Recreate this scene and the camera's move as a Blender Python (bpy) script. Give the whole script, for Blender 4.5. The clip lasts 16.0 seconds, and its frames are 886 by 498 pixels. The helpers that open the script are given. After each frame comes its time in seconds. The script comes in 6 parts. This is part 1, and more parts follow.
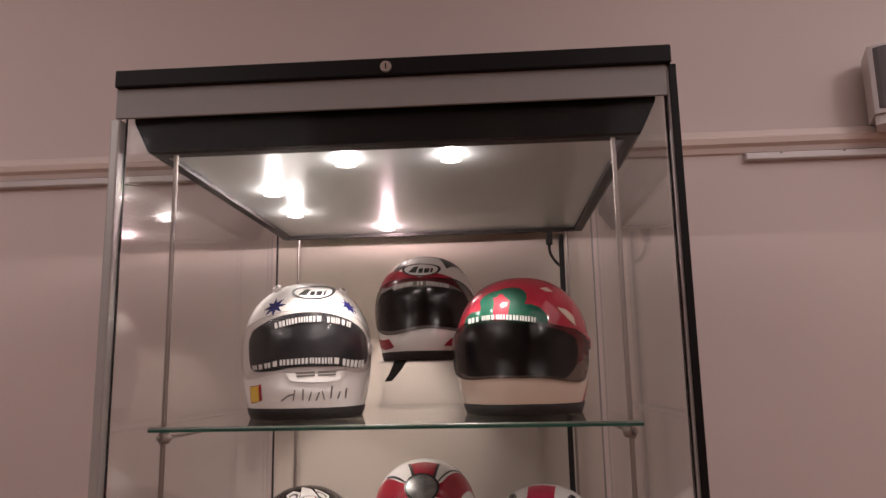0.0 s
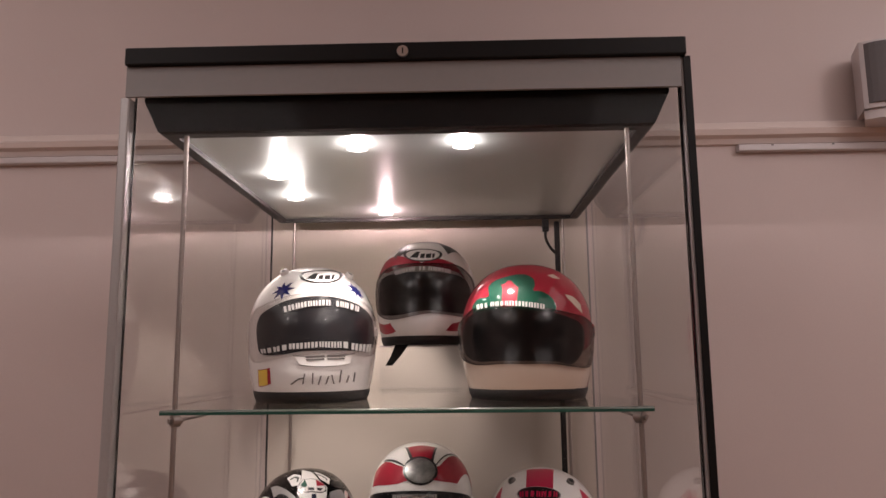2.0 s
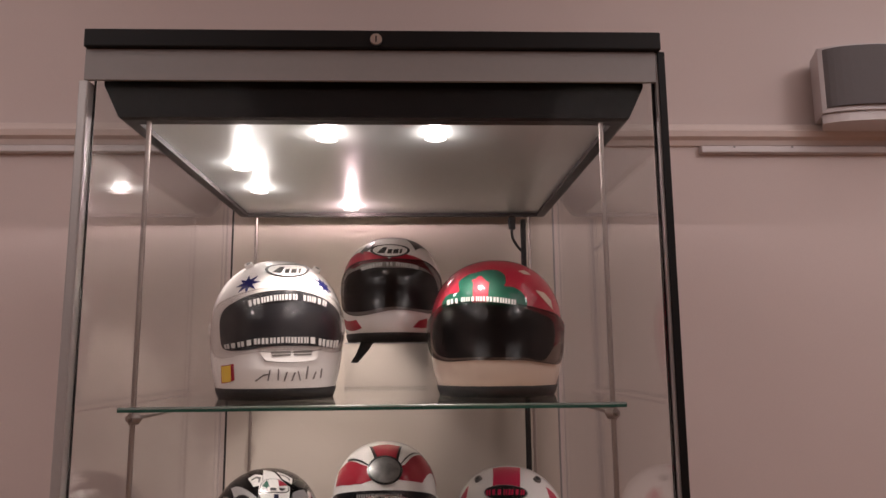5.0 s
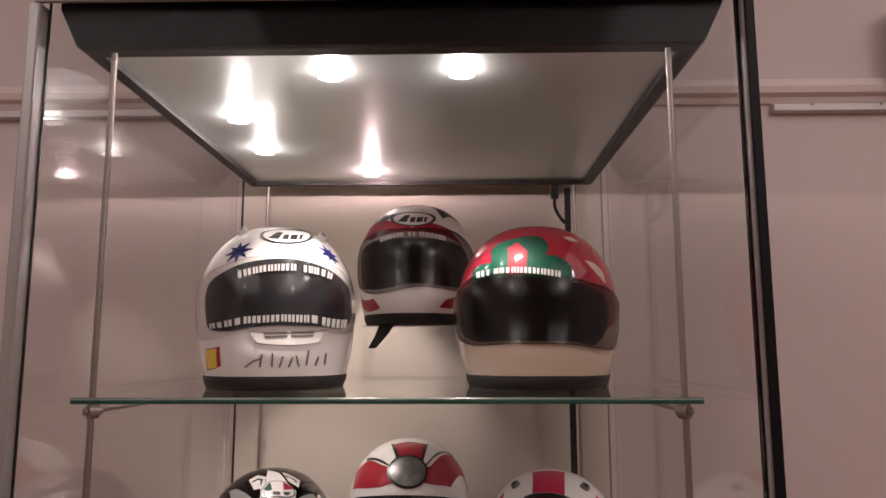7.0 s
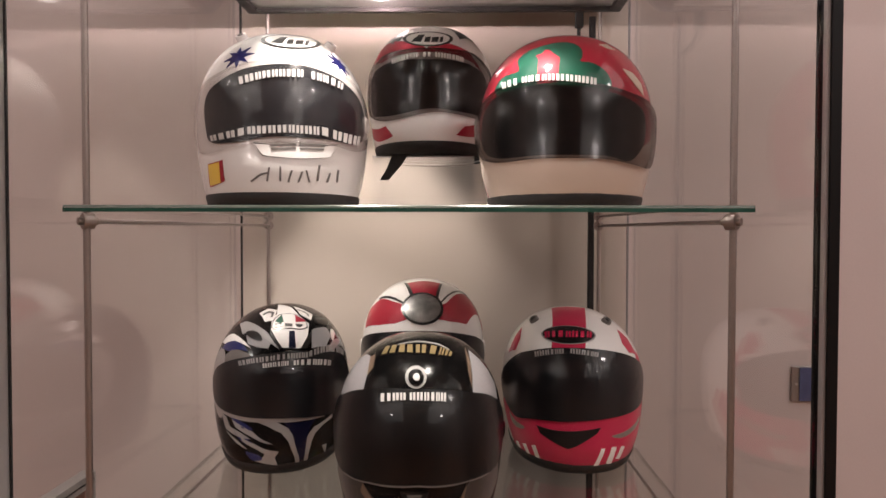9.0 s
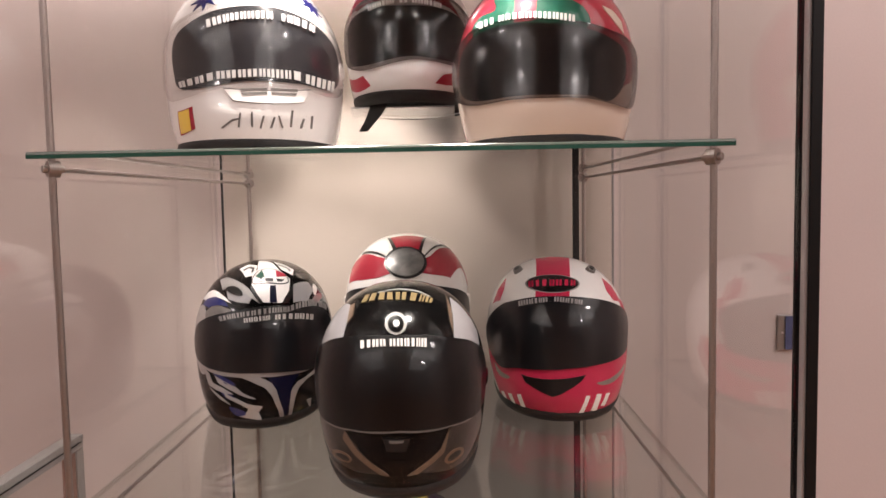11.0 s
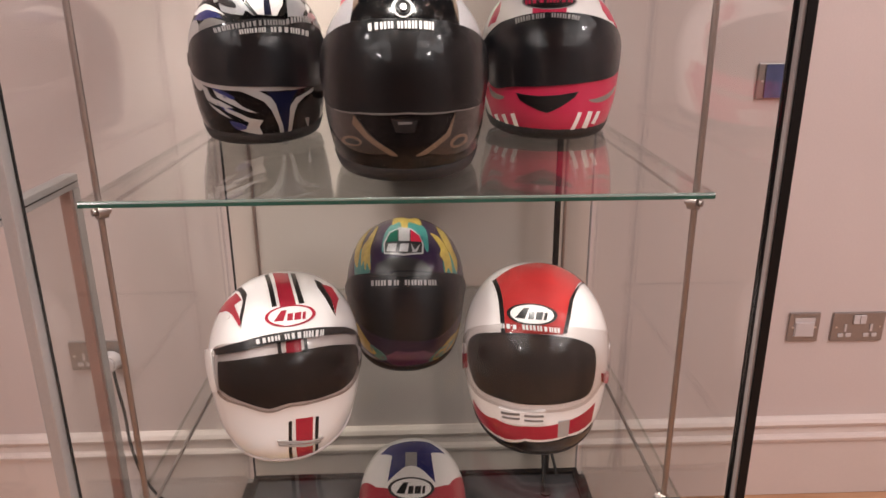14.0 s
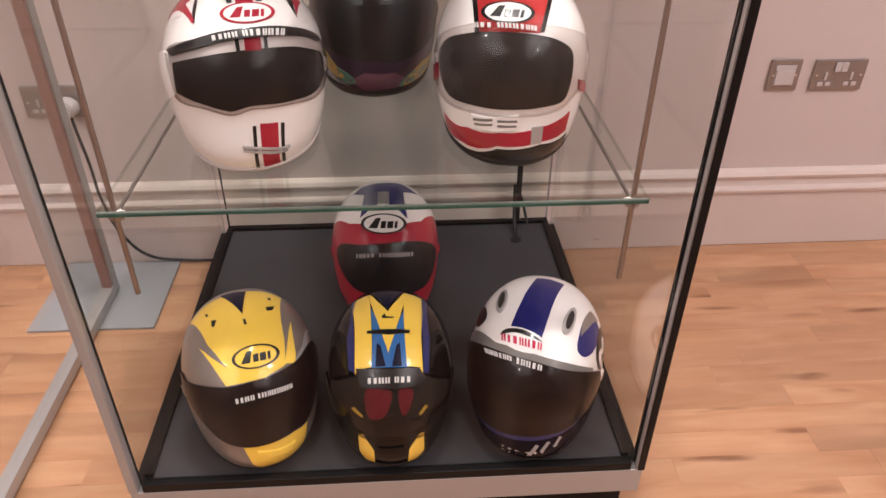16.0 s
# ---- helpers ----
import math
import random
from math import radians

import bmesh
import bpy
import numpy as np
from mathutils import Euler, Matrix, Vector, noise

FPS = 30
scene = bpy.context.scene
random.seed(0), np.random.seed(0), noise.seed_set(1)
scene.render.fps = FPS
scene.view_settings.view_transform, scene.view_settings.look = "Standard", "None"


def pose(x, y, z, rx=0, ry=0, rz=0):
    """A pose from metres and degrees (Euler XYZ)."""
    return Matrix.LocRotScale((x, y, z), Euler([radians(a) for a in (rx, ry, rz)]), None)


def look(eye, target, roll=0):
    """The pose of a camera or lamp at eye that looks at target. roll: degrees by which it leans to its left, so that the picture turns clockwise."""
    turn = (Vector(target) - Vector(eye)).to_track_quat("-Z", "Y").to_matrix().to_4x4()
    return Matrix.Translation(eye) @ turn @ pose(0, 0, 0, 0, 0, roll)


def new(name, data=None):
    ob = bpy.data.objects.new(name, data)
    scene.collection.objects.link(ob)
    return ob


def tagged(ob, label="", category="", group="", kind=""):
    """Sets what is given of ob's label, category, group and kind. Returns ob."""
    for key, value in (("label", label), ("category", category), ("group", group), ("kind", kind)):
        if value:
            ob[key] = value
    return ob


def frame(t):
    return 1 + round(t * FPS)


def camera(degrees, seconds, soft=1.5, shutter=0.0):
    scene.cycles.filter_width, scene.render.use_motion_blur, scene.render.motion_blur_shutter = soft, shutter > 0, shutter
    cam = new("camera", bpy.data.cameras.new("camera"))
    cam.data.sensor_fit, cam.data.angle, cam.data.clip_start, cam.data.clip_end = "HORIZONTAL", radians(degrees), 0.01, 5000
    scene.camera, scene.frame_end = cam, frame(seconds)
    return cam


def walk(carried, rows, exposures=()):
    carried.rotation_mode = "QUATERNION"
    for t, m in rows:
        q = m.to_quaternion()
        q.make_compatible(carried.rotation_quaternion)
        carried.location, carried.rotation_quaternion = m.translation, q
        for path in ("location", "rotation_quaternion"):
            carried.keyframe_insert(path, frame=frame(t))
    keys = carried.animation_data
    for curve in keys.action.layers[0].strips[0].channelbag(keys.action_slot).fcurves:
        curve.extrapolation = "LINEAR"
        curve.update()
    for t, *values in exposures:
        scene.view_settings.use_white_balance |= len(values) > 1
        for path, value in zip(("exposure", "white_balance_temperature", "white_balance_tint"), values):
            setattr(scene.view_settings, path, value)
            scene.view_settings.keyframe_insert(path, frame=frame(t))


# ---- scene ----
SOFT = 1.55
ROOM_WATTS, SPOT_WATTS = 24.6, 13.0
EXPOSURES = [(0, -0.06, 6800, 16), (7, -0.06, 6800, 16), (8.5, 0.11, 6800, 14), (9.2, 0.50, 6800, 12), (11.3, 0.88, 6650, 12), (12.5, 1.01, 6550, 12), (13.5, 1.14, 6550, 11), (16, 1.27, 6450, 11)]
cam = camera(63.0, 16.0, soft=SOFT)
PATH = [
    (0, (0.165, -1.176, 1.670), (0.034, 0.789, 2.017), -1.10),
    (0.2, (0.129, -1.163, 1.673), (0.082, 0.807, 2.015), -0.90),
    (0.5, (0.095, -1.159, 1.682), (0.052, 0.808, 2.040), -0.80),
    (1, (0.069, -1.166, 1.681), (0.021, 0.802, 2.033), -0.80),
    (1.5, (0.084, -1.172, 1.678), (0.045, 0.802, 1.997), -0.80),
    (2, (0.093, -1.185, 1.673), (0.042, 0.791, 1.976), -0.60),
    (2.5, (0.100, -1.188, 1.675), (0.062, 0.788, 1.980), -0.50),
    (3, (0.101, -1.188, 1.676), (0.075, 0.789, 1.979), -0.50),
    (3.5, (0.091, -1.179, 1.670), (0.080, 0.807, 1.905), -0.50),
    (3.7, (0.090, -1.175, 1.667), (0.094, 0.810, 1.910), -0.40),
    (4, (0.092, -1.166, 1.666), (0.138, 0.820, 1.895), -0.50),
    (4.2, (0.088, -1.165, 1.666), (0.158, 0.817, 1.923), -0.50),
    (6.3, (0.051, -1.093, 1.658), (0.105, 0.880, 1.980), -0.20),
    (6.5, (0.066, -1.029, 1.664), (0.088, 0.945, 1.982), 0.30),
    (7, (0.092, -0.929, 1.653), (0.050, 1.050, 1.936), -0.10),
    (7.2, (0.079, -0.912, 1.643), (0.047, 1.072, 1.893), -0.19),
    (7.5, (0.068, -0.891, 1.635), (0.032, 1.099, 1.831), -0.20),
    (8, (0.063, -0.865, 1.623), (0.018, 1.130, 1.763), -0.40),
    (8.5, (0.063, -0.853, 1.612), (-0.003, 1.143, 1.714), -0.50),
    (8.7, (0.066, -0.845, 1.596), (0.003, 1.154, 1.634), -0.27),
    (9, (0.062, -0.837, 1.570), (0.015, 1.162, 1.517), 0.10),
    (9.2, (0.066, -0.830, 1.556), (0.025, 1.166, 1.443), 0.40),
    (11.3, (0.084, -0.822, 1.529), (0.062, 1.172, 1.379), -1.30),
    (11.5, (0.092, -0.828, 1.521), (0.071, 1.165, 1.361), -1.40),
    (12, (0.095, -0.870, 1.529), (0.098, 1.125, 1.389), -1.20),
    (12.2, (0.089, -0.881, 1.510), (0.107, 1.104, 1.266), -1.28),
    (12.5, (0.069, -0.873, 1.496), (0.087, 1.101, 1.177), -1.20),
    (12.7, (0.058, -0.877, 1.477), (0.077, 1.091, 1.119), -0.77),
    (13, (0.046, -0.874, 1.449), (0.125, 1.073, 0.997), -0.90),
    (13.2, (0.043, -0.873, 1.434), (0.121, 1.059, 0.923), -0.36),
    (13.5, (0.036, -0.872, 1.414), (0.111, 1.044, 0.846), -0.50),
    (13.7, (0.031, -0.877, 1.406), (0.095, 1.036, 0.825), -0.60),
    (14, (0.025, -0.883, 1.384), (0.084, 1.012, 0.746), -0.40),
    (14.2, (0.025, -0.885, 1.370), (0.085, 0.989, 0.674), -0.64),
    (14.5, (0.016, -0.890, 1.345), (0.069, 0.947, 0.556), -0.00),
    (14.7, (0.010, -0.892, 1.330), (0.082, 0.927, 0.502), 0.89),
    (15, (0.006, -0.893, 1.307), (0.108, 0.886, 0.399), 1.70),
    (15.2, (0.009, -0.901, 1.289), (0.111, 0.843, 0.315), 1.36),
    (15.5, (0.010, -0.908, 1.263), (0.107, 0.798, 0.224), 0.80),
    (15.7, (0.018, -0.911, 1.249), (0.122, 0.774, 0.178), 0.60),
    (16, (0.029, -0.909, 1.234), (0.146, 0.743, 0.113), 0.60),
]
walk(cam, [(t, look(eye, target, roll)) for t, eye, target, roll in PATH], EXPOSURES)

# ---- light ----
world = bpy.data.worlds.new("room_air")
scene.world = world
world.use_nodes = True
world.node_tree.nodes["Background"].inputs["Color"].default_value = (0.9, 0.8, 0.75, 1)
world.node_tree.nodes["Background"].inputs["Strength"].default_value = 0.05


def lamp(name, kind, place, target, watts, colour, **more):
    data = bpy.data.lights.new(name, kind)
    data.energy, data.color = watts, colour
    for key, value in more.items():
        if key == "size":
            data.size = value
        elif key == "disc":
            data.shape, data.size = "DISK", value
        elif key == "radius":
            data.shadow_soft_size = value
        elif key == "cone":
            data.spot_size = radians(value)
        elif key == "blend":
            data.spot_blend = value
    ob = new(name, data)
    ob.matrix_world = look(place, target)
    return ob


# unseen fill lights added behind and beside the camera: wide soft ones, small discs for glints
for x, y, part_of in ((-1.9, -0.9, 0.68), (1.9, -0.9, 1.08), (-2.1, -3.0, 0.80), (2.1, -3.0, 0.90)):
    lamp("room_fill", "AREA", (x, y, 3.17), (x, y + 0.7, 0), ROOM_WATTS * part_of * 0.68, (1.0, 0.935, 0.94), size=2.4)
    lamp("glint_fill", "AREA", (x, y, 3.15), (x, y + 0.7, 0), ROOM_WATTS * part_of * 0.32, (1.0, 0.935, 0.94), disc=0.36)

# halogen spots set into the head of the display case
SPOTS = [(-0.292, 0.287), (-0.301, 0.493), (-0.095, 0.090), (-0.106, 0.688), (0.099, 0.085)]
PLATE_Z = 2.066
for x, y in SPOTS:
    lamp("halogen_lamp", "SPOT", (x, y, PLATE_Z - 0.022), (x, y + (0.38 if y > 0.4 else 0.02), 0), SPOT_WATTS, (1.0, 0.93, 0.875), radius=0.020, cone=62, blend=0.55)

# ---- materials ----
def rgb(r, g, b):
    return (r, g, b, 1.0)


def material(name, colour, rough=0.5, metal=0.0, grain=0.0, scale=40.0, bump=0.0, coat=0.0, blotch=0.0, blotch_scale=3.0, spec=0.5, drawn=0.0, turn=0.0):
    """A Principled surface with variation at two scales: fine grain and wide blotches, and a fine relief. drawn: how far its gloss is drawn out along the tangent round the upright axis."""
    m = bpy.data.materials.new(name)
    m.use_nodes = True
    t = m.node_tree
    b = t.nodes["Principled BSDF"]
    b.inputs["Base Color"].default_value = rgb(*colour)
    b.inputs["Roughness"].default_value = rough
    b.inputs["Metallic"].default_value = metal
    b.inputs["Coat Weight"].default_value = coat
    b.inputs["Coat Roughness"].default_value = 0.05 if drawn else 0.08
    b.inputs["Specular IOR Level"].default_value = spec
    if drawn:
        b.inputs["Anisotropic"].default_value, b.inputs["Anisotropic Rotation"].default_value = drawn, turn
        along = t.nodes.new("ShaderNodeTangent")
        along.direction_type, along.axis = "RADIAL", "Z"
        t.links.new(along.outputs[0], b.inputs["Tangent"])
    if grain or blotch or bump:
        geo = t.nodes.new("ShaderNodeTexCoord")
        fine = t.nodes.new("ShaderNodeTexNoise")
        fine.inputs["Scale"].default_value, fine.inputs["Detail"].default_value = scale, 6
        wide = t.nodes.new("ShaderNodeTexNoise")
        wide.inputs["Scale"].default_value, wide.inputs["Detail"].default_value = blotch_scale, 3
        t.links.new(geo.outputs["Object"], fine.inputs["Vector"])
        t.links.new(geo.outputs["Object"], wide.inputs["Vector"])
        one = t.nodes.new("ShaderNodeMapRange")
        one.inputs["From Min"].default_value, one.inputs["From Max"].default_value = 0.25, 0.75
        one.inputs["To Min"].default_value, one.inputs["To Max"].default_value = 1 - grain, 1 + grain
        t.links.new(fine.outputs["Fac"], one.inputs["Value"])
        two = t.nodes.new("ShaderNodeMapRange")
        two.inputs["From Min"].default_value, two.inputs["From Max"].default_value = 0.25, 0.75
        two.inputs["To Min"].default_value, two.inputs["To Max"].default_value = 1 - blotch, 1 + blotch
        t.links.new(wide.outputs["Fac"], two.inputs["Value"])
        times = t.nodes.new("ShaderNodeMath")
        times.operation = "MULTIPLY"
        t.links.new(one.outputs[0], times.inputs[0])
        t.links.new(two.outputs[0], times.inputs[1])
        mix = t.nodes.new("ShaderNodeVectorMath")
        mix.operation = "SCALE"
        mix.inputs[0].default_value = colour
        t.links.new(times.outputs[0], mix.inputs["Scale"])
        t.links.new(mix.outputs[0], b.inputs["Base Color"])
        if bump:
            relief = t.nodes.new("ShaderNodeBump")
            relief.inputs["Strength"].default_value, relief.inputs["Distance"].default_value = bump, 0.002
            t.links.new(fine.outputs["Fac"], relief.inputs["Height"])
            t.links.new(relief.outputs[0], b.inputs["Normal"])
    return m


def clear(name, tint, rough=0.0, ior=1.5, gloss=1.0):
    """A pane that lets light through, tinted, with a gloss that follows Fresnel."""
    m = bpy.data.materials.new(name)
    m.use_nodes = True
    t = m.node_tree
    t.nodes.remove(t.nodes["Principled BSDF"])
    see, shine, mix, facing = (t.nodes.new(n) for n in ("ShaderNodeBsdfTransparent", "ShaderNodeBsdfGlossy", "ShaderNodeMixShader", "ShaderNodeLayerWeight"))
    facing.inputs["Blend"].default_value = 0.5
    steep, add = t.nodes.new("ShaderNodeMath"), t.nodes.new("ShaderNodeMath")
    steep.operation, steep.inputs[1].default_value = "POWER", 5.0
    head_on = ((ior - 1) / (ior + 1)) ** 2
    add.operation, add.inputs[1].default_value, add.inputs[2].default_value = "MULTIPLY_ADD", 1 - head_on, head_on
    t.links.new(facing.outputs["Facing"], steep.inputs[0])
    t.links.new(steep.outputs[0], add.inputs[0])
    see.inputs["Color"].default_value = rgb(*tint)
    shine.inputs["Roughness"].default_value = rough
    shine.inputs["Color"].default_value = rgb(gloss, gloss, gloss)
    t.links.new(add.outputs[0], mix.inputs[0])
    t.links.new(see.outputs[0], mix.inputs[1])
    t.links.new(shine.outputs[0], mix.inputs[2])
    t.links.new(mix.outputs[0], t.nodes["Material Output"].inputs["Surface"])
    return m


def glowing(name, colour, strength):
    m = bpy.data.materials.new(name)
    m.use_nodes = True
    b = m.node_tree.nodes["Principled BSDF"]
    b.inputs["Emission Color"].default_value, b.inputs["Emission Strength"].default_value = rgb(*colour), strength
    return m


WALL = material("wall_paint", (0.585, 0.493, 0.468), 0.75, grain=0.015, scale=180, bump=0.12, blotch=0.04, blotch_scale=1.6)
GLOSS_TRIM = material("trim_paint", (0.64, 0.54, 0.50), 0.42, grain=0.01, scale=90, bump=0.05, blotch=0.03, blotch_scale=4)
CEILING = material("ceiling_paint", (0.74, 0.68, 0.64), 0.8, grain=0.02, scale=120, bump=0.1, blotch=0.03)
BLACK_METAL = material("black_powder_coat", (0.0065, 0.0055, 0.0055), 0.46, spec=0.18, grain=0.12, scale=400, bump=0.06, blotch=0.08)
BLACK_RUBBER = material("black_rubber", (0.010, 0.009, 0.009), 0.6, grain=0.1, scale=200, bump=0.05)
ALU = material("satin_aluminium", (0.40, 0.385, 0.375), 0.38, metal=0.35, grain=0.03, scale=260, blotch=0.05)
CHROME = material("polished_steel", (0.70, 0.67, 0.65), 0.28, metal=1.0)
ROD = material("steel_rod", (0.36, 0.31, 0.29), 0.46, metal=1.0, grain=0.05, scale=200)
FASCIA = material("grey_fascia", (0.24, 0.225, 0.22), 0.45, grain=0.02, scale=120, blotch=0.04)
TRAY = material("dark_felt_board", (0.030, 0.030, 0.0345), 0.7, grain=0.15, scale=500, bump=0.12, blotch=0.12, blotch_scale=5)
PLATE = material("brushed_head_plate", (0.65, 0.685, 0.675), 0.40, metal=1.0, grain=0.04, scale=160, blotch=0.06)
FRAME_DARK = material("dark_bronze_frame", (0.022, 0.018, 0.017), 0.45, spec=0.25, grain=0.06, scale=200, blotch=0.08)
GLASS = clear("cabinet_glass", (0.985, 0.99, 0.985), 0.045, ior=1.26)
DOOR_GLASS = clear("door_glass", (0.985, 0.99, 0.985), ior=1.13)
BACK_GLASS = clear("back_glass", (0.975, 0.98, 0.945), ior=1.05)
SHELF_GLASS = clear("shelf_glass", (0.98, 0.985, 0.97), ior=1.42)
BEVEL = material("pale_glass_bevel", (0.085, 0.105, 0.088), 0.2, coat=0.3, grain=0.2, scale=15, blotch=0.25, blotch_scale=5)
EDGE = material("green_glass_edge", (0.026, 0.086, 0.064), 0.12, grain=0.25, scale=25, blotch=0.3, blotch_scale=8, coat=0.2, spec=0.3)
EDGE_SIDE = clear("grey_green_glass_edge", (0.93, 0.945, 0.925), ior=1.2)
ACRYLIC = clear("clear_acrylic", (1.0, 1.0, 1.0), ior=1.02)
LAMP_GLOW = glowing("halogen_lens", (1.0, 0.95, 0.92), 5.0)
# glow of the hidden cones added above the lenses to streak the plate
PLATE_GLOW = glowing("added_plate_glow", (1.0, 0.94, 0.93), 2500.0)
PINK_PLATE_GLOW = glowing("added_pink_plate_glow", (1.0, 0.74, 0.80), 3300.0)
WHITE_PLASTIC = material("white_plastic", (0.53, 0.48, 0.475), 0.35, grain=0.02, scale=80, blotch=0.03)
GREY_GRILLE = material("grey_grille_cloth", (0.115, 0.105, 0.108), 0.8, grain=0.15, scale=700, bump=0.2)
STEEL_PLATE = material("brushed_steel_plate", (0.33, 0.295, 0.28), 0.40, metal=0.7, grain=0.05, scale=220)
FOOT_GREY = material("grey_painted_steel", (0.32, 0.33, 0.345), 0.5, grain=0.05, scale=150, blotch=0.06, bump=0.05)
LOCK_RED = material("reddish_brown_edge", (0.30, 0.16, 0.13), 0.45, grain=0.1, scale=60)
BLUE_FILM = material("blue_film", (0.07, 0.085, 0.18), 0.35, grain=0.25, scale=35, blotch=0.3, blotch_scale=20)

# helmet finishes
SHELL_WHITE = material("white_lacquer", (0.84, 0.81, 0.79), 0.5, coat=1.0, grain=0.012, scale=30, blotch=0.03, blotch_scale=9)
SHELL_CREAM = material("cream_lacquer", (0.60, 0.47, 0.38), 0.5, coat=1.0, grain=0.02, scale=30, blotch=0.05, blotch_scale=9)
PAINT_RED = material("red_lacquer", (0.36, 0.013, 0.033), 0.5, spec=0.18, coat=0.8, grain=0.05, scale=60, blotch=0.08, blotch_scale=10)
PAINT_FLUO = material("pinkish_red_lacquer", (0.52, 0.021, 0.072), 0.5, spec=0.18, coat=0.8, grain=0.04, scale=60, blotch=0.06, blotch_scale=10)
PAINT_GREEN = material("green_lacquer", (0.003, 0.082, 0.048), 0.5, spec=0.18, coat=0.8, grain=0.05, scale=60, blotch=0.08)
PAINT_NAVY = material("navy_lacquer", (0.005, 0.006, 0.024), 0.3, spec=0.2, coat=0.0, grain=0.1, scale=90, blotch=0.08)
PAINT_BLUE = material("metallic_blue_lacquer", (0.005, 0.008, 0.12), 0.45, spec=0.18, coat=1.0, grain=0.12, scale=300, blotch=0.1)
PALE_GREY = material("pale_grey_lacquer", (0.30, 0.29, 0.30), 0.4, coat=0.8, grain=0.05, scale=120, blotch=0.06)
CHIN_DARK = material("blackish_navy_lacquer", (0.005, 0.004, 0.009), 0.25, spec=0.05, coat=0.12, grain=0.1, scale=60, blotch=0.2)
PAINT_YELLOW = material("yellow_lacquer", (0.88, 0.59, 0.08), 0.5, spec=0.18, coat=1.0, grain=0.03, scale=60, blotch=0.06)
PAINT_MUSTARD = material("mustard_lacquer", (0.36, 0.26, 0.05), 0.45, coat=0.8, grain=0.2, scale=90, blotch=0.25, blotch_scale=30)
LIGHT_BLUE = material("light_blue_lacquer", (0.025, 0.13, 0.36), 0.4, spec=0.18, coat=0.9, grain=0.1, scale=90, blotch=0.15, blotch_scale=20)
PAINT_SCARLET = material("scarlet_lacquer", (0.42, 0.027, 0.027), 0.5, spec=0.18, coat=1.0, grain=0.06, scale=60, blotch=0.12, blotch_scale=12)
PAINT_SILVER = material("silver_lacquer", (0.40, 0.39, 0.385), 0.3, metal=0.35, coat=0.7, grain=0.06, scale=300, blotch=0.06)
PAINT_GOLD = material("gold_lacquer", (0.34, 0.25, 0.12), 0.3, metal=0.5, coat=0.5, grain=0.08, scale=200)
PAINT_BRONZE = material("bronze_lacquer", (0.020, 0.0135, 0.011), 0.3, metal=0.2, coat=0.8, grain=0.15, scale=120, blotch=0.25, blotch_scale=25)
PAINT_TAN = material("tan_lacquer", (0.16, 0.105, 0.07), 0.3, metal=0.3, coat=0.7, grain=0.15, scale=120, blotch=0.2, blotch_scale=25)
DARK_RED = material("dark_red_cloth", (0.20, 0.014, 0.026), 0.8, grain=0.2, scale=200)
PURPLE_LIGHT = material("mid_purple_lacquer", (0.075, 0.018, 0.06), 0.3, coat=0.7, grain=0.1, scale=80)
SWIRL_BLUE = material("deep_blue_lacquer", (0.012, 0.018, 0.11), 0.28, spec=0.18, coat=0.8, grain=0.12, scale=200)
BADGE_STEEL = material("dull_steel_badge", (0.19, 0.185, 0.18), 0.35, metal=0.5, grain=0.3, scale=55, blotch=0.35, blotch_scale=28)
PAINT_PURPLE = material("purple_lacquer", (0.020, 0.011, 0.030), 0.3, spec=0.18, coat=0.8, grain=0.1, scale=80, blotch=0.1)
PAINT_TEAL = material("teal_lacquer", (0.025, 0.16, 0.14), 0.3, coat=0.7, grain=0.1, scale=80, blotch=0.1)
PAINT_TAUPE = material("grey_brown_lacquer", (0.22, 0.185, 0.165), 0.32, metal=0.3, coat=0.8, grain=0.08, scale=260, blotch=0.08)
PAINT_BLACK = material("black_lacquer", (0.003, 0.0029, 0.003), 0.12, spec=0.28, grain=0.1, scale=50)
INK_BLACK = material("black_print", (0.006, 0.0055, 0.0055), 0.3, coat=0.1, grain=0.1, scale=60)
INK_GREY = material("grey_print", (0.16, 0.145, 0.135), 0.4, grain=0.1, scale=60)
BAR_WHITE = material("white_lettering_vinyl", (0.62, 0.60, 0.585), 0.45, grain=0.04, scale=90)
BAR_GREY = material("grey_lettering_vinyl", (0.30, 0.285, 0.28), 0.4, grain=0.04, scale=90)
PORT_DARK = material("dark_padding", (0.019, 0.0145, 0.013), 0.85, grain=0.3, scale=70, bump=0.3, blotch=0.3, blotch_scale=14)
FOAM = material("black_foam_lining", (0.012, 0.011, 0.011), 0.9, grain=0.2, scale=150, bump=0.3)
VISOR_BLACK = material("black_visor", (0.0095, 0.0098, 0.0115), 0.34, grain=0.2, scale=14, spec=0.13, coat=0.6, blotch=0.3, blotch_scale=7, drawn=0.85, turn=0.25)
# black visor with the room's bluish reflected haze put into its base colour
VISOR_BLUISH = material("bluish_haze_visor", (0.036, 0.038, 0.044), 0.36, grain=0.2, scale=14, spec=0.13, coat=0.6, blotch=0.3, blotch_scale=7, drawn=0.85, turn=0.25)
VISOR_GREY = material("charcoal_visor", (0.0025, 0.0025, 0.0031), 0.36, grain=0.15, scale=14, spec=0.12, coat=0.45, blotch=0.3, blotch_scale=6, drawn=0.85, turn=0.25)
VISOR_BROWN = material("dark_brown_visor", (0.008, 0.0038, 0.0036), 0.32, grain=0.15, scale=14, spec=0.10, coat=0.45, blotch=0.2, blotch_scale=7, drawn=0.8, turn=0.25)
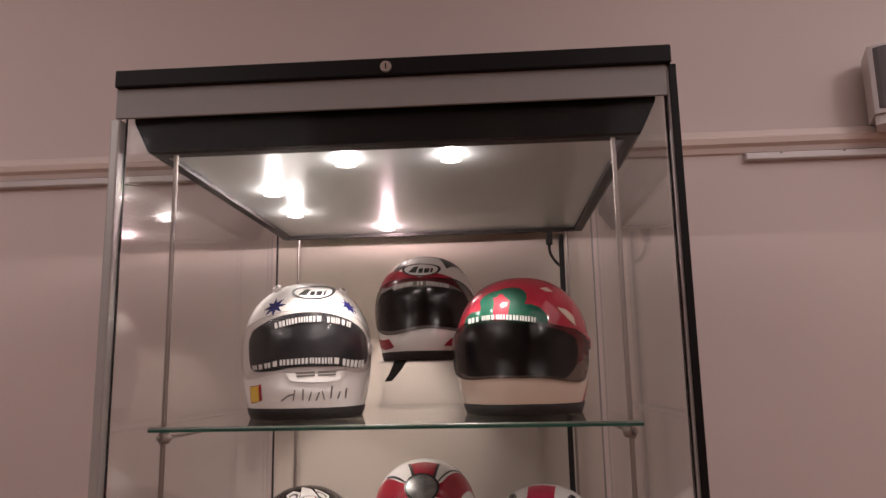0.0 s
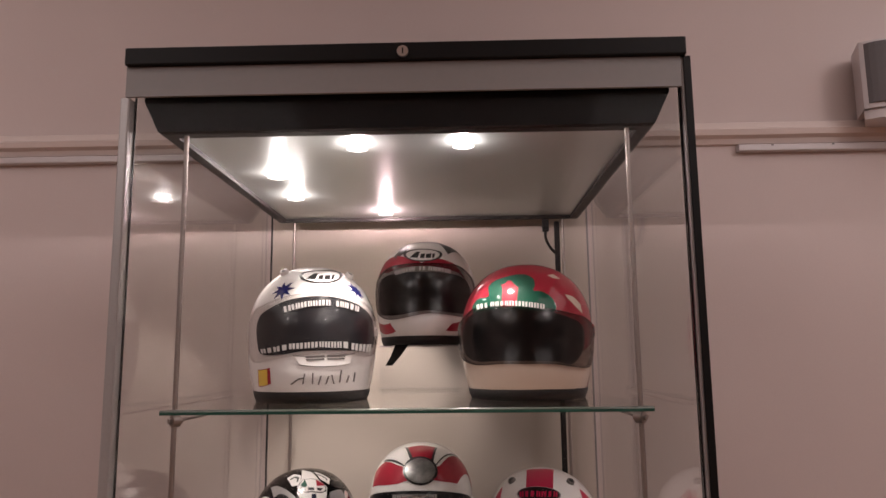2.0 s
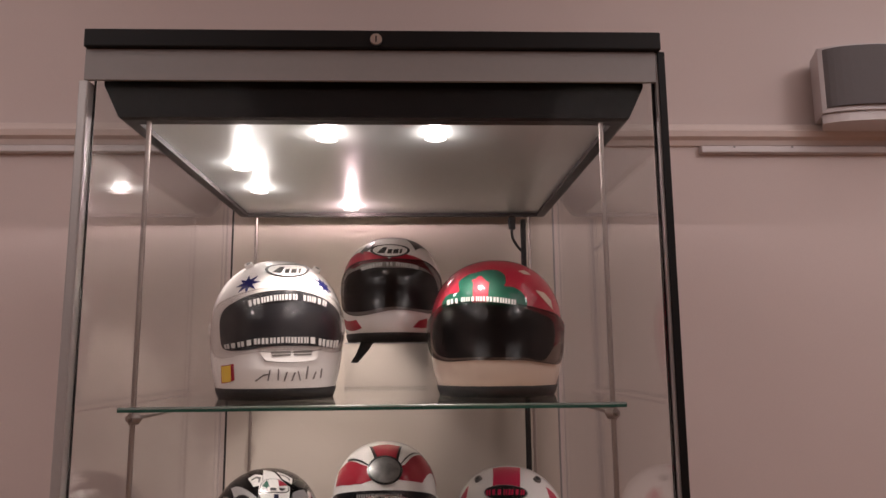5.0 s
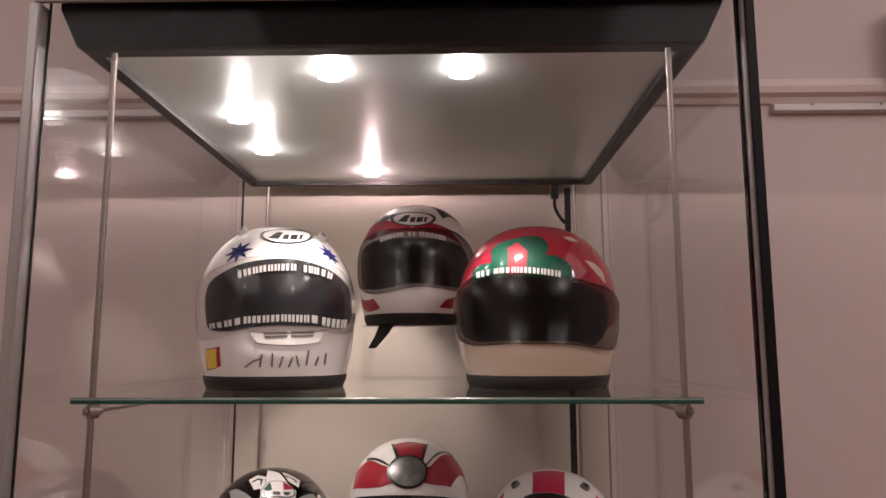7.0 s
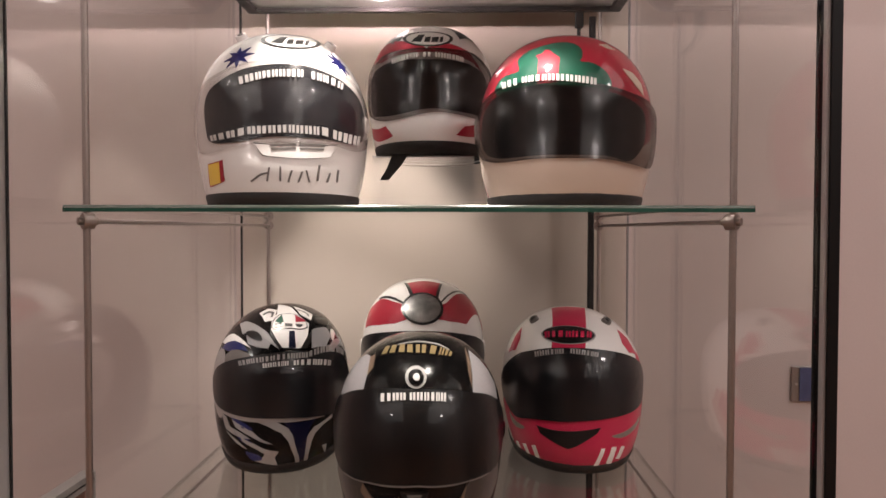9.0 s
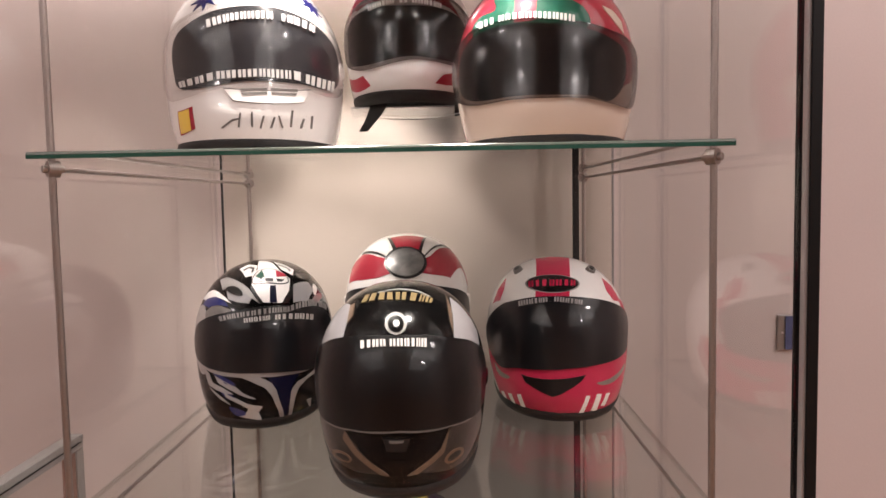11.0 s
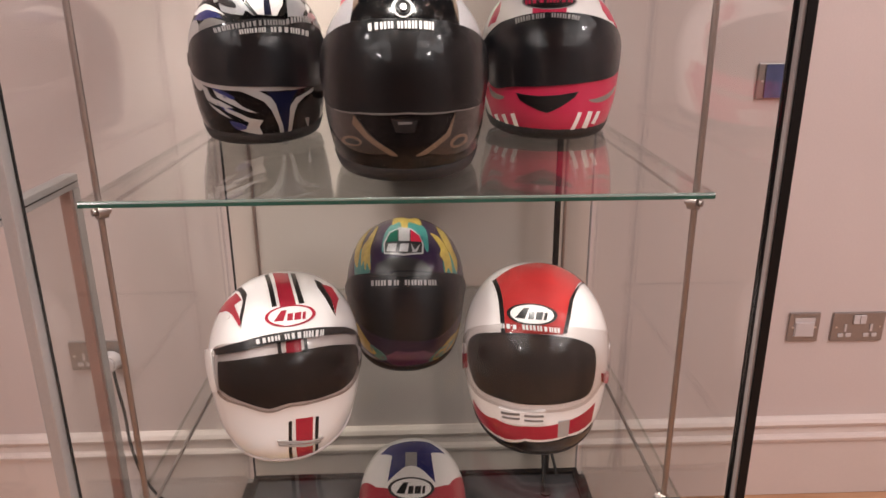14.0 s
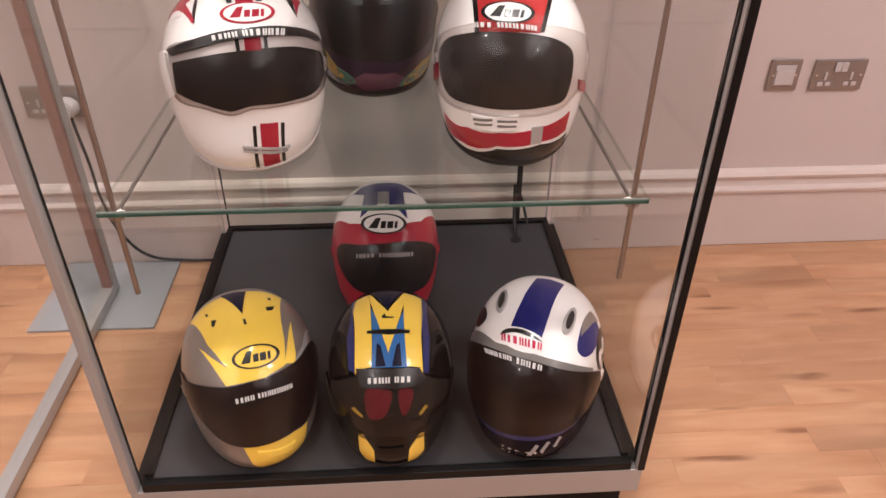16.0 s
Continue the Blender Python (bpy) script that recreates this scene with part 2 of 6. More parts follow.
VISOR_SMOKE = clear("smoked_visor", (0.45, 0.42, 0.41), 0.16, gloss=0.8)
VISOR_PALE = clear("pale_clear_visor", (0.88, 0.86, 0.85), 0.09, ior=1.4)
VISOR_CLEAR = clear("clear_visor", (0.70, 0.67, 0.66), 0.10, ior=1.25)
STRAP = material("black_webbing", (0.012, 0.011, 0.011), 0.8, grain=0.3, scale=300, bump=0.3)


def wood(name, tone, other):
    """Strip flooring: grain drawn out along x, each strip with its own tone."""
    m = bpy.data.materials.new(name)
    m.use_nodes = True
    t = m.node_tree
    b = t.nodes["Principled BSDF"]
    n = t.nodes.new
    where, info, stretch, shift = n("ShaderNodeNewGeometry"), n("ShaderNodeObjectInfo"), n("ShaderNodeVectorMath"), n("ShaderNodeVectorMath")
    stretch.operation, shift.operation = "MULTIPLY", "ADD"
    stretch.inputs[1].default_value = (2.8, 16.0, 10.0)
    lot = n("ShaderNodeMath")
    lot.operation = "ADD"
    t.links.new(info.outputs["Random"], lot.inputs[0])
    t.links.new(where.outputs["Random Per Island"], lot.inputs[1])
    far = n("ShaderNodeMath")
    far.operation, far.inputs[1].default_value = "MULTIPLY", 37.0
    t.links.new(lot.outputs[0], far.inputs[0])
    t.links.new(where.outputs["Position"], stretch.inputs[0])
    t.links.new(stretch.outputs[0], shift.inputs[0])
    t.links.new(far.outputs[0], shift.inputs[1])
    fine, knots = n("ShaderNodeTexNoise"), n("ShaderNodeTexNoise")
    fine.inputs["Scale"].default_value, fine.inputs["Detail"].default_value, fine.inputs["Distortion"].default_value = 1.4, 7, 0.6
    knots.inputs["Scale"].default_value, knots.inputs["Detail"].default_value = 0.42, 2
    t.links.new(shift.outputs[0], fine.inputs["Vector"])
    t.links.new(shift.outputs[0], knots.inputs["Vector"])
    mix = n("ShaderNodeMixRGB")
    mix.inputs[1].default_value, mix.inputs[2].default_value = rgb(*tone), rgb(*other)
    ramp = n("ShaderNodeMapRange")
    ramp.inputs["From Min"].default_value, ramp.inputs["From Max"].default_value = 0.30, 0.74
    t.links.new(fine.outputs["Fac"], ramp.inputs["Value"])
    t.links.new(ramp.outputs[0], mix.inputs[0])
    # small dark knots, each with a drawn-out shape
    cells, small = n("ShaderNodeTexVoronoi"), n("ShaderNodeMapRange")
    cells.inputs["Scale"].default_value = 0.85
    small.inputs["From Min"].default_value, small.inputs["From Max"].default_value = 0.06, 0.19
    small.inputs["To Min"].default_value, small.inputs["To Max"].default_value = 0.7, 0.0
    bent = n("ShaderNodeVectorMath")
    bent.operation = "MULTIPLY_ADD"
    bent.inputs[1].default_value = (0.5, 0.5, 0.5)
    t.links.new(fine.outputs["Color"], bent.inputs[0])
    t.links.new(shift.outputs[0], bent.inputs[2])
    t.links.new(bent.outputs[0], cells.inputs["Vector"])
    t.links.new(cells.outputs["Distance"], small.inputs["Value"])
    dark = n("ShaderNodeMixRGB")
    dark.inputs[2].default_value = rgb(0.17, 0.065, 0.030)
    spot = n("ShaderNodeMapRange")
    spot.inputs["From Min"].default_value, spot.inputs["From Max"].default_value = 0.57, 0.74
    spot.inputs["To Max"].default_value = 0.45
    t.links.new(knots.outputs["Fac"], spot.inputs["Value"])
    t.links.new(spot.outputs[0], dark.inputs[0])
    t.links.new(mix.outputs[0], dark.inputs[1])
    knotted = n("ShaderNodeMixRGB")
    knotted.inputs[2].default_value = rgb(0.16, 0.058, 0.028)
    t.links.new(small.outputs[0], knotted.inputs[0])
    t.links.new(dark.outputs[0], knotted.inputs[1])
    tone_by = n("ShaderNodeMapRange")
    tone_by.inputs["To Min"].default_value, tone_by.inputs["To Max"].default_value = 0.88, 1.08
    part_of = n("ShaderNodeMath")
    part_of.operation = "FRACT"
    t.links.new(lot.outputs[0], part_of.inputs[0])
    t.links.new(part_of.outputs[0], tone_by.inputs["Value"])
    out = n("ShaderNodeVectorMath")
    out.operation = "SCALE"
    t.links.new(knotted.outputs[0], out.inputs[0])
    t.links.new(tone_by.outputs[0], out.inputs["Scale"])
    t.links.new(out.outputs[0], b.inputs["Base Color"])
    b.inputs["Roughness"].default_value = 0.36
    relief = n("ShaderNodeBump")
    relief.inputs["Strength"].default_value, relief.inputs["Distance"].default_value = 0.08, 0.001
    t.links.new(fine.outputs["Fac"], relief.inputs["Height"])
    t.links.new(relief.outputs[0], b.inputs["Normal"])
    return m


WOOD = wood("maple_strip", (0.58, 0.335, 0.195), (0.46, 0.225, 0.115))


# ---- mesh helpers ----
def part(name, bm, mat, parent=None, label="", smooth=False):
    """Links a bmesh as one mesh object, under a thing or a part if one is given."""
    mesh = bpy.data.meshes.new(name)
    if smooth:
        for f in bm.faces:
            f.smooth = True
    bm.to_mesh(mesh)
    bm.free()
    mesh.materials.append(mat)
    ob = new(name, mesh)
    if parent is not None:
        ob.parent = parent
    if label:
        ob["label"] = label
    return ob


def thing(name, label, category, place=(0, 0, 0), turn=0.0, group=""):
    ob = new(name)
    ob.empty_display_size = 0.05
    ob.matrix_world = pose(*place, 0, 0, turn)
    return tagged(ob, label, category, group)


def box(x0, x1, y0, y1, z0, z1, bevel=0.0, bm=None):
    bm = bm or bmesh.new()
    made = bmesh.ops.create_cube(bm, size=1.0)["verts"]
    for v in made:
        v.co = Vector((x0 + (v.co.x + 0.5) * (x1 - x0), y0 + (v.co.y + 0.5) * (y1 - y0), z0 + (v.co.z + 0.5) * (z1 - z0)))
    if bevel:
        edges = list({e for v in made for e in v.link_edges})
        bmesh.ops.bevel(bm, geom=edges, offset=bevel, segments=2, affect="EDGES", profile=0.6)
    return bm


def rod(a, b, r, sides=16, bm=None, taper=1.0):
    bm = bm or bmesh.new()
    a, b = Vector(a), Vector(b)
    turn = (b - a).to_track_quat("Z", "Y").to_matrix().to_4x4()
    bmesh.ops.create_cone(bm, cap_ends=True, segments=sides, radius1=r, radius2=r * taper, depth=(b - a).length, matrix=Matrix.Translation((a + b) / 2) @ turn)
    return bm


def prism(outline, axis, lo, hi, bm=None):
    """An outline of two coordinates drawn along an axis (0 x, 1 y, 2 z)."""
    bm = bm or bmesh.new()

    def at(p, w):
        c = list(p)
        c.insert(axis, w)
        return bm.verts.new(c)

    low, high = [at(p, lo) for p in outline], [at(p, hi) for p in outline]
    n = len(outline)
    bm.faces.new(low)
    bm.faces.new(high[::-1])
    for i in range(n):
        bm.faces.new((low[i], high[i], high[(i + 1) % n], low[(i + 1) % n]))
    bmesh.ops.recalc_face_normals(bm, faces=bm.faces)
    return bm


def cable(name, points, r, mat, parent=None, label=""):
    curve = bpy.data.curves.new(name, "CURVE")
    curve.dimensions, curve.bevel_depth, curve.bevel_resolution, curve.resolution_u = "3D", r, 3, 8
    s = curve.splines.new("BEZIER")
    s.bezier_points.add(len(points) - 1)
    for p, co in zip(s.bezier_points, points):
        p.co, p.handle_left_type, p.handle_right_type = co, "AUTO", "AUTO"
    made = new("shape", curve)
    mesh = bpy.data.meshes.new_from_object(made.evaluated_get(bpy.context.evaluated_depsgraph_get()))
    bpy.data.objects.remove(made)
    bm = bmesh.new()
    bm.from_mesh(mesh)
    bpy.data.meshes.remove(mesh)
    return part(name, bm, mat, parent, label, smooth=True)


# ---- room ----
WALL_Y = 0.905
# unseen south wall at Y0, set far back to keep the visors' reflections dark
X0, X1, Y0, Y1, TOP = -3.4, 3.6, -7.0, WALL_Y, 3.55
for name, args in (
    ("wall_north", (X0 - 0.15, X1 + 0.15, Y1, Y1 + 0.15, -0.05, TOP)),
    ("wall_south", (X0 - 0.15, X1 + 0.15, Y0 - 0.15, Y0, -0.05, TOP)),
    ("wall_west", (X0 - 0.15, X0, Y0, Y1, -0.05, TOP)),
    ("wall_east", (X1, X1 + 0.15, Y0, Y1, -0.05, TOP)),
):
    tagged(part(name, box(*args), WALL), "plain painted wall in warm pinkish beige", "wall", kind="structure")
tagged(part("ceiling", box(X0 - 0.15, X1 + 0.15, Y0 - 0.15, Y1 + 0.15, TOP + 0.002, TOP + 0.1), CEILING), "plain off-white ceiling", "ceiling", kind="structure")

# skirting board: flat board with a moulded top
skirt = [(WALL_Y, 0.002), (WALL_Y - 0.018, 0.002), (WALL_Y - 0.018, 0.184), (WALL_Y - 0.026, 0.187), (WALL_Y - 0.028, 0.197), (WALL_Y - 0.024, 0.203), (WALL_Y - 0.014, 0.206),
         (WALL_Y - 0.012, 0.226), (WALL_Y - 0.018, 0.230), (WALL_Y - 0.022, 0.240), (WALL_Y - 0.016, 0.250), (WALL_Y - 0.006, 0.257), (WALL_Y, 0.258)]
tagged(part("baseboard", prism(skirt, 0, X0, X1), GLOSS_TRIM), "moulded skirting board in cream gloss paint", "baseboard", kind="structure")
# picture rail
rail = [(WALL_Y, 2.290), (WALL_Y - 0.010, 2.292), (WALL_Y - 0.016, 2.306), (WALL_Y - 0.030, 2.314), (WALL_Y - 0.034, 2.330), (WALL_Y - 0.026, 2.336),
        (WALL_Y - 0.022, 2.352), (WALL_Y - 0.008, 2.358), (WALL_Y, 2.360)]
tagged(part("trim", prism(rail, 0, X0, X1), GLOSS_TRIM), "moulded picture rail in cream gloss paint", "picture rail", kind="structure")


def trunking(x0, x1):
    t = thing("cable_trunking", "narrow white plastic cable trunking below the picture rail", "trunking", (0, 0, 0))
    part("body", box(x0, x1, WALL_Y - 0.020, WALL_Y - 0.001, 2.266, 2.288, 0.002), WHITE_PLASTIC, t)
    part("lid", box(x0 + 0.001, x1, WALL_Y - 0.024, WALL_Y - 0.0205, 2.268, 2.286, 0.001), WHITE_PLASTIC, t)
    for x in (x0 + 0.095, x0 + 0.27):
        if x < x1:
            part("clip", box(x, x + 0.006, WALL_Y - 0.026, WALL_Y - 0.0242, 2.281, 2.286), INK_GREY, t)


trunking(0.907, X1)
trunking(X0, -0.63)


def speaker(x, z):
    t = thing("wall_speaker", "white wall loudspeaker with curved grey grille", "speaker", (x, WALL_Y, z))
    w, h = 0.175, 0.098
    arc = [(w * math.sin(radians(a)), -0.115 - 0.055 * math.cos(radians(a))) for a in range(-80, 81, 10)]
    part("cabinet", prism([(-w * 0.86, -0.022)] + [(-w * 1.04, -0.118)] + [(p[0] * 1.05, p[1] + 0.012) for p in arc] + [(w * 1.04, -0.118), (w * 0.86, -0.022)], 2, -h, h), WHITE_PLASTIC, t)
    part("grille", prism([(p[0] * 0.99, p[1]) for p in arc] + [(p[0] * 0.99, p[1] + 0.010) for p in arc[::-1]], 2, -h * 0.86, h * 0.92), GREY_GRILLE, t, "grey cloth grille")
    part("foot_moulding", prism([(p[0] * 1.02, p[1] + 0.02) for p in arc] + [(w * 0.8, -0.04), (-w * 0.8, -0.04)], 2, -h - 0.028, -h - 0.001), WHITE_PLASTIC, t)
    part("bracket", box(-0.03, 0.03, -0.03, -0.001, -0.05, 0.05, 0.004), WHITE_PLASTIC, t)


speaker(1.408, 2.453)


def plate_box(t, x0, x1, z0, z1, back=WALL_Y):
    part("plate", box(x0, x1, back - 0.008, back - 0.001, z0, z1, 0.003), STEEL_PLATE, t)
    for x in (x0 + 0.012, x1 - 0.012):
        bm = rod((x, back - 0.0078, (z0 + z1) / 2), (x, back - 0.0095, (z0 + z1) / 2), 0.003, 10)
        part("screw", bm, CHROME, t)


def double_socket(x, z, rockers=True):
    t = thing("double_socket", "brushed steel double wall socket with white inserts", "socket", group="wall sockets")
    plate_box(t, x - 0.073, x + 0.073, z - 0.043, z + 0.043)
    for dx in (-0.036, 0.036):
        for bx, bz, bw, bh in ((0, -0.002, 0.0035, 0.011), (-0.011, -0.024, 0.0075, 0.0055), (0.011, -0.024, 0.0075, 0.0055)):
            part("pin_slot", box(x + dx + bx - bw, x + dx + bx + bw, WALL_Y - 0.0105, WALL_Y - 0.0085, z + bz - bh, z + bz + bh, 0.001), WHITE_PLASTIC, t, "white plastic insert")
    for dx in (-0.009, 0.009):
        part("rocker", box(x + dx - 0.0085, x + dx + 0.0085, WALL_Y - 0.013, WALL_Y - 0.0085, z + 0.010, z + 0.036, 0.002), WHITE_PLASTIC, t, "white rocker switch")
    return t


def blank_switch(x, z):
    t = thing("wall_switch", "brushed steel switch plate with a white rocker", "switch")
    plate_box(t, x - 0.043, x + 0.043, z - 0.043, z + 0.043)
    part("surround", box(x - 0.028, x + 0.028, WALL_Y - 0.0105, WALL_Y - 0.0085, z - 0.028, z + 0.028, 0.001), WHITE_PLASTIC, t)
    part("rocker", box(x - 0.026, x + 0.026, WALL_Y - 0.014, WALL_Y - 0.0107, z - 0.026, z + 0.016, 0.002), WHITE_PLASTIC, t, "white rocker")


blank_switch(1.071, 0.540)
double_socket(1.223, 0.538)
double_socket(-0.851, 0.498)


def film_plate(x0, x1, z0, z1):
    t = thing("control_plate", "small steel wall plate partly covered in blue film", "wall plate")
    plate_box(t, x0, x1, z0, z1)
    part("film", box(x0 + 0.018, x1 - 0.004, WALL_Y - 0.0112, WALL_Y - 0.0098, z0 + 0.003, z1 - 0.003), BLUE_FILM, t, "blue protective film")


film_plate(0.853, 0.947, 1.161, 1.247)


def plug_and_lead():
    t = thing("mains_plug", "white mains plug with a black lead running to the display case", "plug")
    bm = rod((-0.808, WALL_Y - 0.0135, 0.490), (-0.808, WALL_Y - 0.052, 0.490), 0.027, 20, taper=0.8)
    bmesh.ops.bevel(bm, geom=[e for e in bm.edges if len(e.link_faces) == 2 and e.calc_face_angle(0) > 0.6], offset=0.004, segments=2, affect="EDGES")
    part("body", bm, WHITE_PLASTIC, t)
    cable("lead", [(-0.805, WALL_Y - 0.03, 0.465), (-0.797, WALL_Y - 0.04, 0.42), (-0.792, WALL_Y - 0.035, 0.34), (-0.787, WALL_Y - 0.035, 0.22), (-0.755, WALL_Y - 0.035, 0.10),
                   (-0.70, WALL_Y - 0.035, 0.035), (-0.61, WALL_Y - 0.03, 0.012), (-0.52, WALL_Y - 0.03, 0.008), (-0.44, WALL_Y - 0.045, 0.008)], 0.0042, BLACK_RUBBER, t, "black rubber lead")


plug_and_lead()


def display_stand():
    t = thing("display_stand", "freestanding aluminium display frame on a grey steel foot", "display stand")
    x, w = -0.768, 0.015
    y0, y1, top = -0.62, 0.752, 1.030
    part("post", box(x - w, x + w, y1 - 0.030, y1, 0.010, top - 0.031, 0.002), ALU, t)
    part("post", box(x - w, x + w, y0, y0 + 0.030, 0.010, top - 0.031, 0.002), ALU, t)
    part("top_bar", box(x - w, x + w, y0, y1, top - 0.030, top, 0.002), ALU, t)
    part("bottom_bar", box(x - w, x + w, y0 + 0.0305, y1 - 0.0305, 0.010, 0.040, 0.002), ALU, t)
    part("top_groove", box(x + w + 0.0003, x + w + 0.0018, y0 + 0.01, y1 - 0.01, top - 0.017, top - 0.0145), BLACK_RUBBER, t)
    part("pane", box(x - 0.002, x + 0.002, y0 + 0.031, y1 - 0.031, 0.041, top - 0.031), GLASS, t, "clear acrylic sheet").visible_shadow = False
    part("bead", box(x - w + 0.003, x + w - 0.003, y1 - 0.044, y1 - 0.0305, 0.041, top - 0.031, 0.001), LOCK_RED, t, "reddish brown bead")
    part("foot", box(-0.938, -0.617, 0.578, 0.8815, 0.0012, 0.0072, 0.001), FOOT_GREY, t, "grey steel foot plate")
    part("foot", box(-0.938, -0.617, -0.60, -0.31, 0.0012, 0.0072, 0.001), FOOT_GREY, t, "grey steel foot plate")


display_stand()


# ---- display case ----
case = thing("display_cabinet", "tall glazed display cabinet with black head and aluminium frame", "display cabinet")
FRONT, BACK, SIDE = -0.035, 0.862, 0.475
TRAY_Z = 0.135
# plinth and tray
part("plinth", box(-0.452, 0.452, -0.012, 0.845, 0.001, 0.060, 0.002), BLACK_METAL, case)
part("base_rail", box(-SIDE, SIDE, FRONT, -0.012, 0.0605, 0.122, 0.002), ALU, case, "satin aluminium bottom rail")
part("base_rail", box(-SIDE, SIDE, 0.845, BACK, 0.0605, 0.122, 0.002), ALU, case)
for s in (-1, 1):
    part("base_rail", box(min(s * SIDE, s * 0.452), max(s * SIDE, s * 0.452), -0.0115, 0.8445, 0.0605, 0.122, 0.002), BLACK_METAL, case)
part("base_board", box(-0.4515, 0.4515, -0.0115, 0.8445, 0.0605, TRAY_Z, 0.0), TRAY, case, "dark grey felt base board")
for args in ((-0.4515, 0.4515, -0.0345, -0.0175, 0.1225, 0.142), (-0.4515, 0.4515, 0.8275, 0.8445, TRAY_Z + 0.0003, 0.145), (-0.4515, -0.437, -0.0115, 0.827, TRAY_Z + 0.0003, 0.145), (0.437, 0.4515, -0.0115, 0.827, TRAY_Z + 0.0003, 0.145)):
    part("tray_lip", box(*args, 0.0015), BLACK_METAL, case)

# corner posts, black gaskets against the glass
Z0, Z1 = 0.1225, 2.1655
part("front_post", box(-0.477, -0.461, -0.036, -0.008, Z0, 2.1150, 0.003), ALU, case)
part("gasket", box(-0.4608, -0.4583, -0.0165, -0.0130, Z0, Z1, 0.0005), BLACK_RUBBER, case)
part("front_post", box(0.4622, 0.4765, -0.0335, -0.0235, Z0, 2.1680, 0.001), ALU, case)
part("post_back", box(0.4626, 0.4765, -0.0232, -0.0085, Z0, 2.1680, 0.001), BLACK_METAL, case)
part("front_cover", box(0.4650, 0.4772, -0.0375, -0.0338, Z0, 2.1680, 0.001), BLACK_METAL, case, "black front cover strip")
part("gasket", box(0.4597, 0.4620, -0.0165, -0.0130, Z0, Z1, 0.0005), BLACK_RUBBER, case)
for s in (-1, 1):
    a, b = sorted((s * 0.4485, s * 0.4525))
    part("back_post", box(a, b, 0.846, 0.852, Z0, Z1), BLACK_RUBBER if s < 0 else FASCIA, case)
# panes
part("front_pane", box(-0.4580, 0.4595, -0.024, -0.018, 0.143, 2.1655), DOOR_GLASS, case, "clear front door glass").visible_shadow = False
part("back_pane", box(-0.4480, 0.4480, 0.8535, 0.8585, Z0, Z1), BACK_GLASS, case, "clear back glass").visible_shadow = False
for s in (-1, 1):
    a, b = sorted((s * 0.4585, s * 0.4640))
    part("side_pane", box(a, b, -0.0075, 0.8455, Z0, Z1), GLASS, case, "clear side glass").visible_shadow = False
# head: rail, fascia, canopy
part("top_rail", box(-0.4690, 0.4690, -0.046, BACK, 2.1685, 2.1985, 0.002), BLACK_METAL, case, "black painted top rail")
part("fascia", box(-0.4690, 0.4610, -0.0362, -0.0302, 2.1155, 2.1680, 0.0005), FASCIA, case, "grey fascia under the top rail")


def canopy():
    bm = bmesh.new()
    x0, x1, ya, yb, yc, yd = 0.445, 0.419, -0.0155, -0.004, 0.842, 0.806
    zt, zb = 2.160, 2.060
    zk = 2.114
    rings = []
    for hx, f, b, z in ((x0, ya, yc, zt), (x0, ya, yc, zk), (x1, yb - 0.012, yd, zb), (x1 - 0.006, yb - 0.006, yd - 0.006, zb - 0.003), (x1 - 0.024, yb + 0.016, yd - 0.020, zb - 0.003), (x1 - 0.024, yb + 0.016, yd - 0.020, zb + 0.008)):
        rings.append([bm.verts.new(c) for c in ((-hx, f, z), (hx, f, z), (hx, b, z), (-hx, b, z))])
    for r, s in zip(rings[:3], rings[1:3]):
        for i in range(4):
            bm.faces.new((r[i], r[(i + 1) % 4], s[(i + 1) % 4], s[i]))
    bm.faces.new(rings[0][::-1])
    bmesh.ops.delete(bm, geom=[v for v in bm.verts if not v.link_faces], context="VERTS")
    bmesh.ops.recalc_face_normals(bm, faces=bm.faces)
    part("canopy", bm, BLACK_METAL, case, "black sloping lamp housing")
    bm = bmesh.new()
    f, b = yb - 0.012, yd
    loops = [[bm.verts.new((sx * (x1 - d), (f + e) if sy < 0 else (b - g), z)) for sx, sy in ((-1, -1), (1, -1), (1, 1), (-1, 1))]
             for d, e, g, z in ((0, 0, 0, zb - 0.0002), (0.006, 0.006, 0.006, zb - 0.003), (0.024, 0.028, 0.020, zb - 0.003), (0.024, 0.028, 0.020, zb + 0.008))]
    for r, s in zip(loops, loops[1:]):
        for i in range(4):
            bm.faces.new((r[i], r[(i + 1) % 4], s[(i + 1) % 4], s[i]))
    part("plate_frame", bm, FRAME_DARK, case, "dark bronze frame round the lamp plate")
    part("head_plate", box(-0.3945, 0.3945, 0.0165, 0.7855, PLATE_Z, PLATE_Z + 0.002), PLATE, case, "brushed metal lamp plate")


